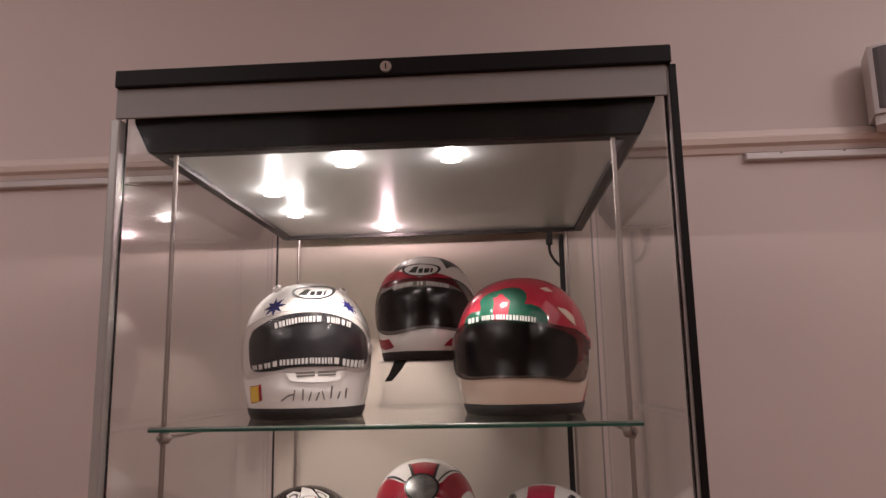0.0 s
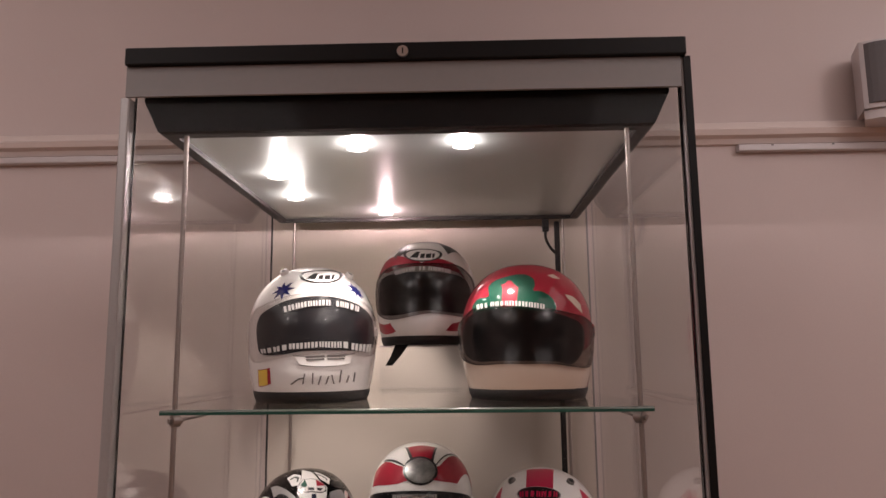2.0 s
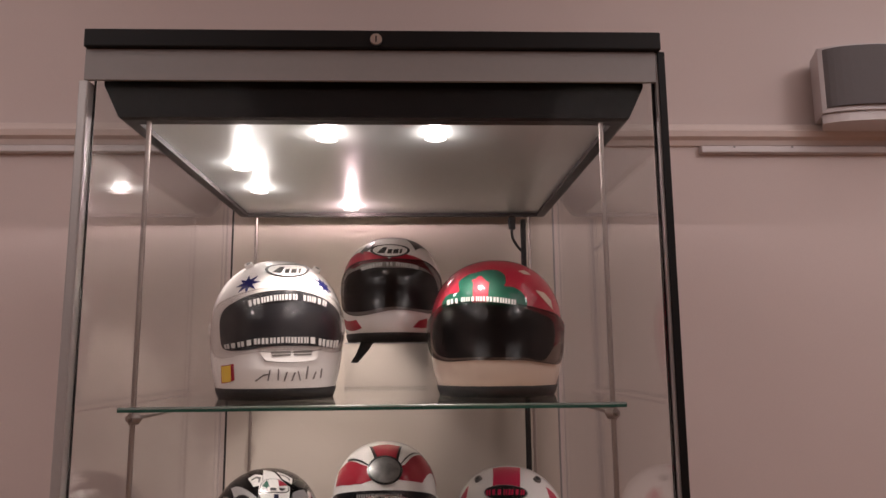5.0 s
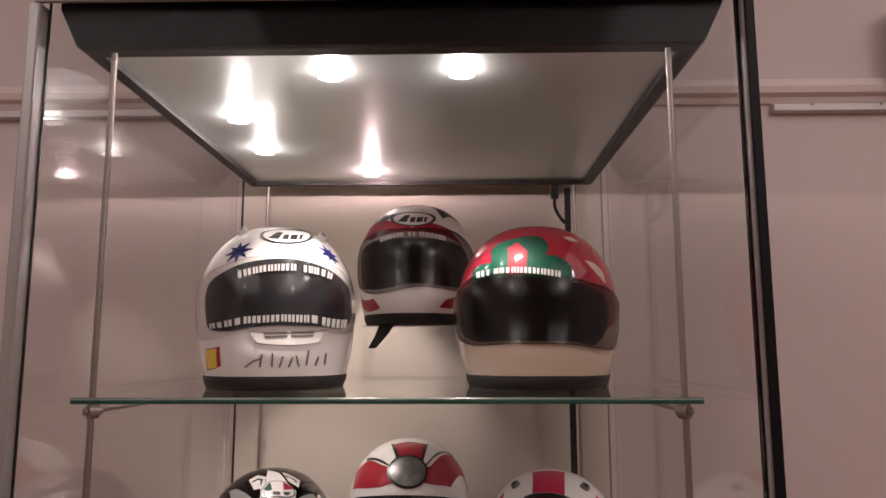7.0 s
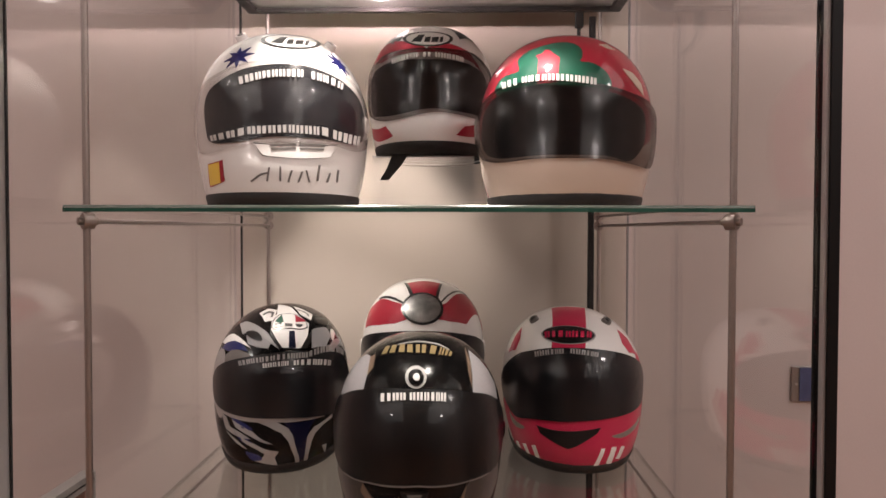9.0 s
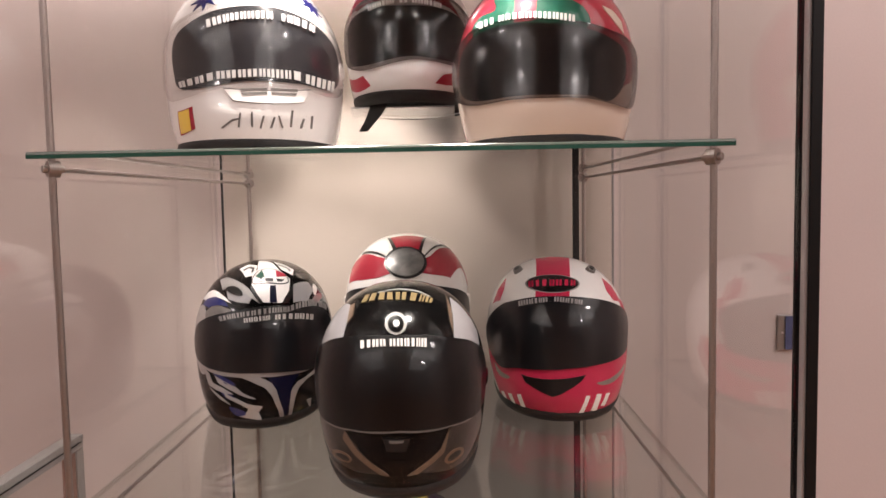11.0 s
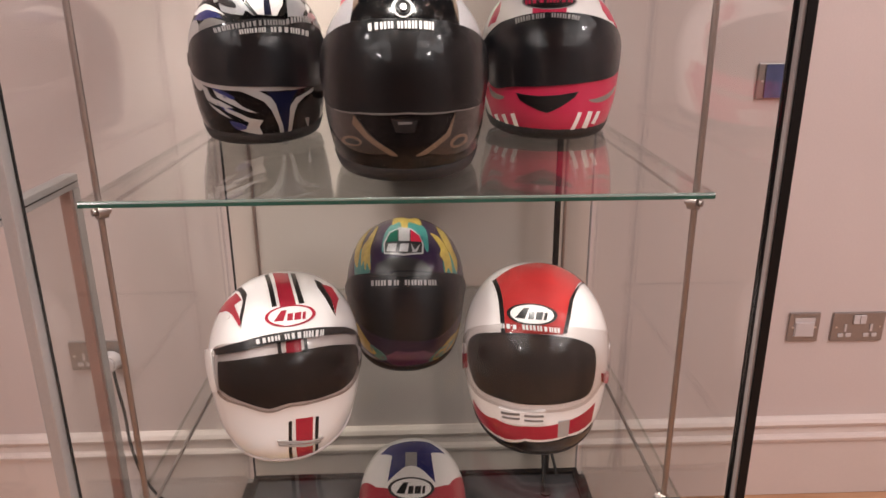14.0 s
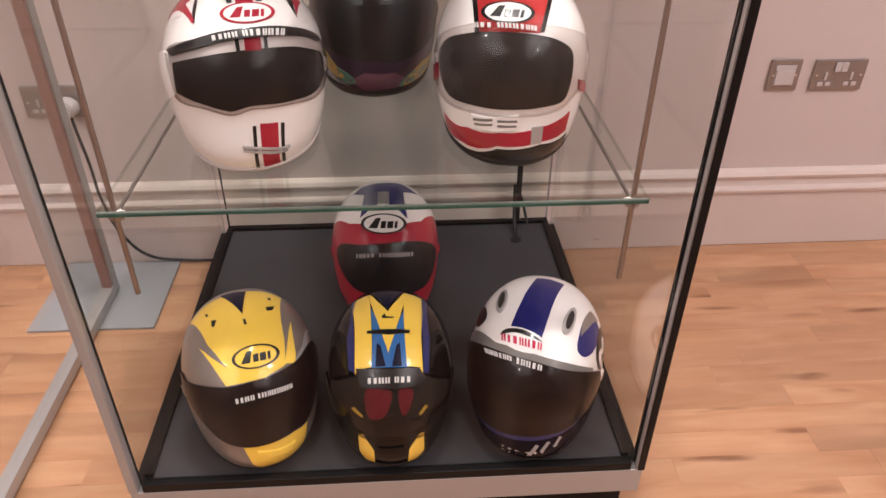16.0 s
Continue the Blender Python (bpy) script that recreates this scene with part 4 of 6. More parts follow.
def helmet_white_red_black():
    h = Helmet("white, red and black full-face helmet raised on a clear riser", SHELL_WHITE, (0.005, 0.599, 1.7070), 0.985, 0.980, 0, 0)
    paint(h, "red_band", PAINT_RED, [(-61.3, 44.5), (-51.3, 54.5), (-33.2, 45.7), (-15.3, 32.6), (-1.2, 24.3), (12.3, 30.2), (27.9, 29.3), (43.3, 15.6), (32.2, 19.8), (16.1, 20.0), (-1.1, 21.0), (-21.2, 21.8), (-36.3, 22.4)], 0.8)
    paint(h, "eye_port", VISOR_BLACK, [(-48.6, -27.1), (-54.0, 4.1), (-48.1, 17.0), (-32.9, 18.0), (-5.9, 15.3), (13.2, 15.4), (32.2, 16.0), (45.0, 12.7), (52.5, -6.6), (44.0, -25.6), (20.8, -19.8), (-0.8, -16.8), (-34.2, -25.6)], 2.2, True)
    paint(h, "visor", VISOR_SMOKE, [(-62, -0.1), (-56, 24.2), (-36.1, 27.0), (-17.1, 24.0), (0.3, 23.2), (17.4, 24.2), (36.0, 28.0), (58, 21), (62, -8.5), (48, -31), (20, -21.5), (-0.8, -19.2), (-36.4, -29.3), (-56, -28)], 5, label="smoked visor")
    bars(h, "lettering_bar", BAR_WHITE, [(-24.8, 18.1), (-6.0, 19.5)], [(-23.9, 14.5), (-6.0, 16.4)], 6, 6)
    bars(h, "lettering_bar", BAR_WHITE, [(-3.5, 19.5), (2.5, 19.5)], [(-3.5, 16.4), (2.5, 16.3)], 2, 6)
    bars(h, "lettering_bar", BAR_WHITE, [(4.5, 19.6), (23.9, 18.9)], [(4.5, 16.2), (23.8, 15.1)], 6, 6)
    paint(h, "black_patch", INK_BLACK, [(14.0, 64.3), (26.5, 64.3), (36.5, 64.2), (22.2, 39.9)], 0.8)
    paint(h, "black_patch", INK_BLACK, [(-30.3, 42.3), (-22.8, 54.8), (-15.0, 62.8), (-16.4, 43.4), (-24.4, 34.5)], 0.8)
    paint(h, "badge", INK_BLACK, [(16.6, 36.2), (14.1, 31.0), (7.8, 26.8), (-0.4, 25.5), (-8.7, 27.2), (-15.4, 31.6), (-18.5, 37.7), (-16.4, 41.9), (-9.7, 42.5), (-1.0, 42.3), (7.9, 41.6), (14.3, 40.1)], 1.6, True)
    paint(h, "badge_field", SHELL_WHITE, [(14.0, 35.1), (11.9, 30.8), (6.6, 27.5), (-0.4, 26.5), (-7.6, 27.7), (-13.2, 31.4), (-15.7, 36.0), (-13.9, 39.4), (-8.4, 40.6), (-0.9, 40.6), (6.6, 40.0), (12.0, 38.3)], 2.0, True)
    paint(h, "badge_stroke", INK_BLACK, [(-11.7, 31.0), (-6.6, 37.6), (-2.9, 37.5), (-5.1, 29.5)], 2.4)
    paint(h, "badge_stroke", INK_BLACK, [(-2.3, 34.3), (1.4, 34.5), (0.8, 29.2), (-2.8, 29.3)], 2.4)
    paint(h, "badge_stroke", INK_BLACK, [(2.4, 34.1), (6.9, 35.0), (6.1, 29.5), (1.8, 29.2)], 2.4)
    paint(h, "badge_stroke", INK_BLACK, [(7.8, 34.8), (9.9, 35.8), (9.1, 30.0), (7.2, 29.7)], 2.4)
    paint(h, "red_flash", PAINT_RED, [(-49.9, -47.3), (-29.2, -31.7), (-22.2, -36.5), (-46.5, -57.7)], 0.8)
    paint(h, "red_flash", PAINT_RED, [(23.3, -30.5), (31.5, -31.9), (30.5, -40.8), (17.2, -34.5)], 0.8)
    bm = prism([(-0.066, 0.004), (-0.036, 0.004), (-0.050, -0.018), (-0.074, -0.046), (-0.090, -0.046), (-0.078, -0.026)], 1, -0.112, -0.109)
    part("chin_strap", bm, STRAP, h.top, "black webbing chin strap")


helmet_white_red_black()


def helmet_red_green_cream():
    h = Helmet("red helmet with green patch, cream chin and dark visor", PAINT_RED, (0.223, 0.300, 1.5984), 1.060, 1.020, -6, 0)
    paint(h, "green_patch", PAINT_GREEN, [(-40.6, 22.2), (-35.1, 28.6), (-24.2, 26.4), (-25.1, 35.9), (-20.6, 41.1), (-12.8, 42.2), (-4.8, 43.6), (1.9, 42.4), (6.4, 37.0), (6.9, 30.4), (5.8, 26.6), (11.7, 26.1), (17.9, 21.8), (20.1, 13.9), (12.0, 8.2), (-5.2, 9.4), (-33.1, 12.2)], 0.8, True)
    paint(h, "red_emblem", PAINT_RED, [(-14.1, 15.0), (-13.8, 30.6), (-15.1, 33.8), (-12.0, 34.4), (-10.9, 37.0), (-8.7, 36.8), (-6.5, 33.0), (-3.6, 29.2), (-4.7, 14.8)], 1.3)
    paint(h, "white_flash", SHELL_CREAM, [(16.2, 45.0), (20.9, 49.5), (25.6, 46.0), (20.5, 42.9)], 0.8)
    paint(h, "white_flash", SHELL_CREAM, [(27.8, 28.5), (35.2, 30.4), (43.1, 27.4), (44.9, 17.5), (36.6, 21.0), (29.6, 26.1)], 0.8)
    paint(h, "eye_port", VISOR_BLACK, [(-36.2, 15.8), (-28.1, 15.6), (-10.3, 13.8), (2.9, 12.5), (13.1, 11.8), (19.8, 10.9), (30.4, 9.0), (41.8, 5.2), (45.4, -5.0), (42.2, -18.9), (30.2, -26.0), (17.4, -21.0), (0.0, -19.4), (-17.4, -20.6), (-44.4, -27.0), (-56.0, -20.0), (-55.6, 3.4), (-46.8, 13.2)], 2.2, True)
    paint(h, "visor", VISOR_SMOKE, [(-62, 12), (-40.5, 18.6), (-28.4, 17.4), (-10.3, 15.3), (5.0, 13.9), (17.6, 12.8), (30.6, 11.9), (46.1, 11.6), (58.2, 4.2), (58.0, -22.0), (48.1, -38.0), (31.4, -28.2), (16.4, -21.8), (-0.1, -20.4), (-16.8, -21.6), (-38.8, -28.5), (-54.0, -32.0), (-66, -22.0), (-68, 2.8)], 8, label="smoked bubble visor")
    bars(h, "lettering_bar", BAR_WHITE, [(-32.1, 20.6), (-22.2, 19.2)], [(-31.5, 16.3), (-22.1, 15.7)], 3, 9)
    bars(h, "lettering_bar", BAR_WHITE, [(-20.6, 19.0), (-5.2, 17.6), (12.7, 15.4)], [(-20.6, 15.9), (-5.2, 14.5), (12.5, 12.2)], 10, 9)
    paint(h, "chin_band", SHELL_CREAM, [(-72, -22.1), (-54, -21.2), (-36, -20.3), (-18, -19.4), (0, -18.5), (18, -19.4), (36, -20.3), (54, -21.2), (72, -22.1), (72, -60), (60, -60), (48, -60), (36, -65.0), (24, -49.3), (12, -43.4), (0, -41.9), (-12, -43.4), (-24, -49.3), (-36, -65.0), (-48, -60), (-60, -60), (-72, -60)], 0.8)
    for u in (3, -9):
        d = toward(67, u)
        h.stud("visor_screw", on_shell(d, 0.0038), d, 0.0045, 0.0015, INK_BLACK)


helmet_red_green_cream()


def helmet_black_white_blue():
    h = Helmet("black helmet with white, silver and blue swirls", PAINT_BLACK, (-0.266, 0.497, 1.1624), 0.963, 1.000, 6, -4)
    paint(h, "visor", VISOR_BLACK, [(-51.3, 15.0), (-43.2, 25.2), (-13.0, 27.6), (8.4, 30.1), (30.0, 33.8), (69.2, 45.5), (80, 12.2), (74.2, -31.1), (39.2, -17.2), (20.9, -11.0), (3.0, -8.9), (-16.8, -8.9), (-45.6, -8.4), (-52.4, 4.1)], 4)
    bars(h, "lettering_bar", BAR_GREY, [(-21.0, 25.3), (-0.9, 27.0), (22.2, 30.8), (61.3, 58.8)], [(-19.7, 22.2), (-0.7, 24.1), (22.3, 27.2), (61.3, 48.3)], 21, 5)
    bars(h, "lettering_bar", BAR_WHITE, [(-4.7, 22.7), (11.3, 24.4)], [(-4.2, 20.1), (11.3, 21.6)], 6, 5)
    bars(h, "lettering_bar", BAR_WHITE, [(13.7, 24.7), (42.5, 29.3)], [(13.8, 21.8), (41.8, 24.3)], 7, 5)
    paint(h, "silver_rim", PAINT_SILVER, [(-53.2, -8.7), (-17.2, -8.4), (2.8, -8.6), (20.7, -10.6), (53.3, -16.2), (52.8, -20.2), (20.5, -13.2), (2.8, -11.3), (-18.8, -11.7), (-51.4, -13.3)], 2)
    paint(h, "silver_swoosh", PAINT_SILVER, [(-29.6, 64.7), (-23.1, 62.7), (-12.8, 53.1), (-3.5, 43.9), (1.5, 36.0), (4.5, 32.0), (-1.1, 36.2), (-8.5, 42.6), (-17.4, 47.8), (-22.4, 47.0)], 0.9)
    paint(h, "silver_swoosh", PALE_GREY, [(-18.9, 44.6), (-15.7, 46.5), (-8.4, 42.8), (-0.9, 36.1), (-2.4, 32.4), (-9.9, 33.9), (-16.4, 37.0)], 0.9)
    paint(h, "crown_vent", INK_BLACK, [(-19.5, 47.6), (-14.5, 47.6), (-9.2, 43.8), (-6.7, 38.6), (-11.6, 39.4), (-16.8, 43.1)], 2.2, True)
    paint(h, "crown_vent", INK_BLACK, [(27.5, 70.3), (34.2, 82.8), (40.1, 88.8), (38.6, 72.8), (30.1, 64.1)], 2.2, True)
    paint(h, "grey_scoop", PALE_GREY, [(25.9, 52.5), (38.6, 68.5), (44.8, 63.1), (38.1, 41.9), (25.9, 35.4)], 0.9)
    paint(h, "white_crown", SHELL_WHITE, [(-2.9, 90.5), (8.0, 81.8), (15.2, 67.3), (23.4, 58.5), (22.9, 45.0), (18.4, 33.9), (14.1, 33.0), (6.4, 33.0), (1.9, 39.6), (-2.0, 47.1), (-2.8, 55.4), (-0.5, 65.6)], 0.8)
    paint(h, "scroll", SHELL_WHITE, [(-14.5, 70.7), (-9.0, 78.2), (-1.4, 73.0), (-1.1, 57.1), (-7.5, 55.6)], 0.8)
    paint(h, "scroll_line", INK_BLACK, [(-11.2, 67.1), (-7.1, 71.5), (-2.8, 68.7), (-3.0, 61.0), (-4.2, 61.0), (-4.4, 66.8), (-7.1, 68.9), (-10.4, 65.3)], 1.3)
    paint(h, "scroll", SHELL_WHITE, [(9.8, 85.1), (18.4, 81.0), (25.6, 77.2), (25.1, 65.2), (16.4, 69.2)], 0.8)
    paint(h, "scroll_line", INK_BLACK, [(13, 79), (19.0, 77.0), (23.2, 73.6), (23.0, 70), (21.8, 70.4), (21.4, 73.0), (18.4, 75.2), (13, 76.8)], 1.3)
    paint(h, "black_line", INK_BLACK, [(1.2, 39.6), (6.4, 33.0), (4.4, 32.0), (-1.9, 42.2), (-2.6, 47)], 1.2)
    paint(h, "black_line", INK_BLACK, [(23.5, 45.2), (25.9, 52.2), (25.6, 40.6), (22.1, 34.6), (19.0, 33.6)], 1.2)
    paint(h, "badge", INK_BLACK, [(-2.0, 48.4), (-1.6, 57.9), (2.7, 65.2), (12.5, 67.0), (20.1, 62.3), (22.6, 53.6), (17.6, 49.1), (9.8, 48.2), (2.9, 47.1)], 1.2, True)
    paint(h, "badge_field", SHELL_WHITE, [(-1.3, 49.2), (-0.9, 57.4), (3.1, 64.3), (12.4, 66.0), (19.5, 61.6), (21.7, 53.9), (17.3, 50.1), (9.8, 49.4), (2.9, 48.2)], 1.5, True)
    paint(h, "green_patch", PAINT_GREEN, [(-0.4, 55.1), (3.1, 63.9), (5.7, 55.1), (3.6, 53.2)], 1.9)
    paint(h, "red_patch", PAINT_RED, [(12.5, 65.5), (19.0, 62.0), (20.9, 59.6), (13.8, 56.1)], 1.9)
    paint(h, "badge_mark", INK_BLACK, [(0.2, 52.6), (4.3, 53.3), (4.7, 49.9), (0.9, 49.2)], 1.9)
    paint(h, "badge_mark", INK_BLACK, [(6.4, 53.3), (11.6, 53.6), (11.8, 50.6), (6.9, 50.2)], 1.9)
    paint(h, "badge_mark", INK_BLACK, [(13.6, 54.0), (19.4, 55.0), (17.4, 51.3), (14.8, 51.2)], 1.9)
    paint(h, "blue_stripe", PAINT_NAVY, [(10.0, 46.5), (13.7, 47.1), (15.0, 33.2), (10.5, 33.0)], 1.3)
    paint(h, "silver_swoosh", PAINT_SILVER, [(41.0, 41.7), (53.5, 73.2), (55.4, 65.8), (46.3, 42.5)], 0.9, True)
    paint(h, "silver_swoosh", PAINT_SILVER, [(-60.7, 36.7), (-46.7, 47.5), (-35.8, 32.5), (-38.4, 16.6), (-41.9, -3.7), (-36.1, -16.7), (-45.3, -19.3), (-58.2, -6.0)], 0.9, True)
    paint(h, "white_flash", SHELL_WHITE, [(-47.5, 57.0), (-40.4, 58.0), (-32.0, 53.1), (-20.4, 40.9), (-13.6, 33.4), (-19.8, 37.6), (-29.4, 44.0), (-38.2, 44.4)], 1.0)
    paint(h, "white_flash", SHELL_WHITE, [(44.0, 76.8), (48.5, 75.7), (46.8, 57.6), (44.1, 59.7)], 1.0, True)
    paint(h, "blue_flash", SWIRL_BLUE, [(-44.1, 44.8), (-37.5, 46.8), (-27.2, 42.9), (-18.0, 35.4), (-15.4, 31.6), (-24.1, 34.6), (-33.5, 36.2)], 1.2)
    paint(h, "blue_wedge", PAINT_NAVY, [(8.4, -12.2), (28.7, -15.3), (23.3, -20.6), (18.9, -35.8), (15.7, -40.7), (14.5, -29.4), (12.0, -18.6)], 0.8)
    paint(h, "silver_arm", PAINT_SILVER, [(-9.8, -10.7), (-1.7, -13.6), (6.7, -17.8), (10.5, -23.1), (13.2, -32.7), (13.0, -46.4), (14.7, -46.8), (15.7, -33.8), (13.3, -20.5), (10.7, -15.8), (3.3, -11.2), (-3.5, -9.6)], 1.2)
    paint(h, "silver_arm", PAINT_SILVER, [(16.6, -47.7), (14.8, -46.9), (18.9, -35.8), (22.0, -23.7), (26.7, -20.4), (35.5, -20.8), (43.3, -21.0), (42.8, -24.1), (33.7, -22.7), (27.1, -24.7), (24.2, -28.9), (20.1, -39.2)], 1.2)
    for swirl in ([(-37.6, -13.0), (-31.1, -14.2), (-27.4, -19.2), (-19.5, -19.4), (-11.8, -21.6), (-16.1, -22.2), (-23.9, -22.5), (-31.1, -22.6)],
                  [(-18.1, -21.9), (-9.5, -23.9), (-3.0, -26.6), (4.8, -28.2), (2.4, -31.4), (3.6, -37.0), (-1.8, -35.4), (-8.9, -34.1), (-3.9, -31.1), (-3.1, -28.9), (-8.4, -26.4), (-16.8, -24.2)],
                  [(-30.1, -24.1), (-20.9, -25.1), (-13.7, -28.0), (-20.9, -27.0)],
                  [(-25.6, -13.5), (-15.6, -15.7), (-10.1, -17.6), (-6.2, -20.5), (1.4, -23.6), (-2.9, -23.0), (-11.8, -20.0), (-22.5, -17.4)],
                  [(30.6, -38.8), (34.1, -41.8), (31.9, -47.5), (32.9, -57.0), (27.9, -50.1), (31.0, -47.1)]):
        paint(h, "silver_swirl", PAINT_SILVER, swirl, 0.9)
    paint(h, "blue_swirl", SWIRL_BLUE, [(-34, -9), (-25.6, -11.2), (-15.6, -13.6), (-10.7, -16.2), (-16.9, -16.6), (-26.0, -13.0)], 0.8, True)
    paint(h, "blue_swirl", SWIRL_BLUE, [(-14.3, -29.9), (-7.5, -30.2), (-4.5, -32.4), (-10.0, -33.9)], 1.2, True)
    paint(h, "blue_swirl", SWIRL_BLUE, [(-24, -19.6), (-13.6, -22.4), (-8.2, -25.2), (-16.6, -24.6)], 0.8, True)
    paint(h, "grey_panel", INK_GREY, [(-37.5, 33.2), (-27.0, 36.2), (-13.8, 29.4), (-12.2, 24.8), (-23.7, 22.9), (-34.3, 25.3)], 0.7)


helmet_black_white_blue()


def helmet_red_white_badge():
    h = Helmet("red and white helmet with a round silver badge", SHELL_WHITE, (-0.016, 0.694, 1.1964), 1.027, 1.020, 0, -2)
    paint(h, "visor", VISOR_BLACK, [(-60.0, 6.0), (-51.9, 18.6), (-22.4, 19.1), (2.8, 19.1), (28.4, 19.0), (56.1, 17.8), (70.0, 6.0), (68.8, -40.3), (2.9, -13.5), (-55.7, -23.2)], 4)
    bars(h, "lettering_bar", BAR_GREY, [(-20.1, 16.4), (2.8, 16.6), (16.2, 16.4)], [(-20.0, 13.4), (2.8, 13.7), (16.1, 13.4)], 12, 5)
    paint(h, "red_panel", PAINT_RED, [(-53.0, 32.7), (-52.4, 63.3), (-35.7, 60.7), (-19.2, 44.9), (-6.2, 37.2), (-5.7, 28.3), (-17.3, 25.3), (-30.3, 26.2)], 0.8)
    paint(h, "red_panel", PAINT_RED, [(10.1, 37.0), (19.7, 44.5), (41.0, 85.7), (57.5, 101.2), (77.0, 98.3), (37.0, 29.3), (21.3, 27.7), (10.1, 28.3)], 0.8)
    paint(h, "red_panel", PAINT_RED, [(-13.3, 72.8), (1.0, 76.8), (16.5, 75.3), (11.9, 47.0), (-5.1, 46.4)], 0.8)
    paint(h, "black_line", INK_BLACK, [(-15.0, 74.7), (-12.5, 74.3), (-4.3, 47.7), (-6.8, 46.0)], 1.2)
    paint(h, "black_line", INK_BLACK, [(15.0, 73.8), (17.5, 76.7), (13.2, 47.2), (11.0, 48.1)], 1.2)
    paint(h, "black_line", INK_BLACK, [(-37.8, 63.8), (-37.2, 67.2), (-9.8, 40.8), (-9.6, 38.7)], 1.2)
    paint(h, "black_line", INK_BLACK, [(13.6, 40.9), (40.5, 93.7), (42.5, 92.7), (13.4, 38.5)], 1.2)
    paint(h, "badge_rim", INK_BLACK, [(16.8, 37.0), (14.6, 29.8), (9.2, 25.0), (2.2, 23.3), (-4.8, 25.2), (-10.4, 30.0), (-12.9, 37.0), (-11.4, 44.5), (-6.3, 50.3), (1.4, 52.5), (9.3, 50.3), (14.9, 44.6)], 2, True)
    paint(h, "badge_disc", BADGE_STEEL, [(14.7, 36.7), (12.8, 30.7), (8.2, 26.4), (2.2, 25.1), (-3.9, 26.5), (-8.7, 30.7), (-10.7, 36.7), (-9.4, 42.9), (-4.9, 47.6), (1.6, 49.5), (8.2, 47.7), (13.1, 42.9)], 4, True)


helmet_red_white_badge()


def helmet_black_bronze():
    h = Helmet("glossy black helmet with pale grey sides and bronze chin", PAINT_BLACK, (0.005, 0.205, 1.1624), 0.948, 0.960, 0, -4)
    paint(h, "grey_panel", PALE_GREY, [(-58, 42), (-58, 82), (-42, 84), (-33.9, 77.0), (-28.6, 66.3), (-27.9, 50.0), (-28.9, 36.1)], 0.8)
    paint(h, "grey_panel", PALE_GREY, [(31.8, 36.2), (32.9, 56.0), (32.5, 84.4), (41, 84), (60, 82), (60, 44)], 0.8)
    paint(h, "tan_wedge", PAINT_TAN, [(-27.5, 47.9), (-29.0, 66.6), (-25.9, 66.9), (-24.6, 52.8)], 1.2)
    paint(h, "tan_wedge", PAINT_TAN, [(29.8, 84.5), (32.3, 63.6), (31.5, 40.9), (30.0, 51.6)], 1.2)
    paint(h, "top_vent", PAINT_BLACK, [(-22, 37), (-16, 45), (-6.9, 51.0), (0, 53.0), (6.9, 51.0), (17, 45), (23, 37), (0.3, 34)], 4, True)
    paint(h, "vent_ring", INK_GREY, [(5.8, 40.8), (5.1, 37.6), (3.2, 35.4), (0.8, 34.6), (-1.9, 35.5), (-3.9, 37.8), (-4.8, 41.0), (-4.2, 44.5), (-2.4, 47.0), (0.2, 48.0), (3.0, 46.9), (5.0, 44.2)], 5.5, True, "steel ring of the forehead vent")
    paint(h, "vent_cup", PAINT_BLACK, [(4.4, 40.5), (3.9, 38.1), (2.6, 36.4), (0.8, 35.9), (-1.1, 36.5), (-2.6, 38.2), (-3.2, 40.6), (-2.9, 43.1), (-1.6, 45.0), (0.3, 45.6), (2.4, 44.9), (3.9, 42.9)], 6.2, True)
    paint(h, "vent_hub", BADGE_STEEL, [(2.4, 40.2), (2.0, 38.9), (0.9, 38.4), (-0.2, 38.9), (-0.8, 40.4), (-0.4, 41.9), (0.8, 42.4), (1.9, 41.8)], 8.5, True)
    paint(h, "visor", VISOR_GREY, [(-60, 44), (-44.4, 41.0), (-20.6, 36.2), (2.6, 34.6), (28.9, 36.6), (50, 42), (64, 42), (68, 10), (58, -17), (41.1, -15.5), (26.6, -11.6), (2.1, -9.2), (-21.2, -10.9), (-40.1, -15.5), (-56, -14), (-64, 12)], 4.5)
    paint(h, "visor_rim", INK_GREY, [(-40, -14.8), (-21.2, -10.6), (2.1, -8.9), (26.6, -11.3), (41, -15), (41, -15.7), (26.6, -11.9), (2.1, -9.5), (-21.2, -11.2), (-40, -15.6)], 5)
    bars(h, "lettering_bar", BAR_WHITE, [(-16.8, 32.9), (-3.4, 32.6)], [(-16.4, 28.8), (-3.2, 29.2)], 4, 5.6)
    bars(h, "lettering_bar", BAR_WHITE, [(-2.1, 32.6), (16.0, 33.4)], [(-1.9, 29.0), (15.8, 29.0)], 6, 5.6)
    bars(h, "badge_bar", PAINT_GOLD, [(-19.8, 72.4), (-3.4, 69.0), (12.6, 69.0), (21.5, 65.7)], [(-21.0, 63.0), (-2.5, 60.2), (11.2, 59.4), (20.5, 61.0)], 6, 1.6, "row of gold badge bars")
    paint(h, "badge_arc", PAINT_SILVER, [(-12, 72), (0, 75), (12, 73), (19, 68.5), (18, 67.6), (12, 71), (0, 73), (-12, 70.8)], 1.2)
    paint(h, "chin_vent", INK_BLACK, [(-5.9, -12.5), (6.9, -12.9), (4.7, -18.4), (-3.8, -18.2)], 3)
    paint(h, "latch", BADGE_STEEL, [(-2.8, -13.4), (4.0, -13.4), (3.6, -14.4), (-2.4, -14.4)], 4)
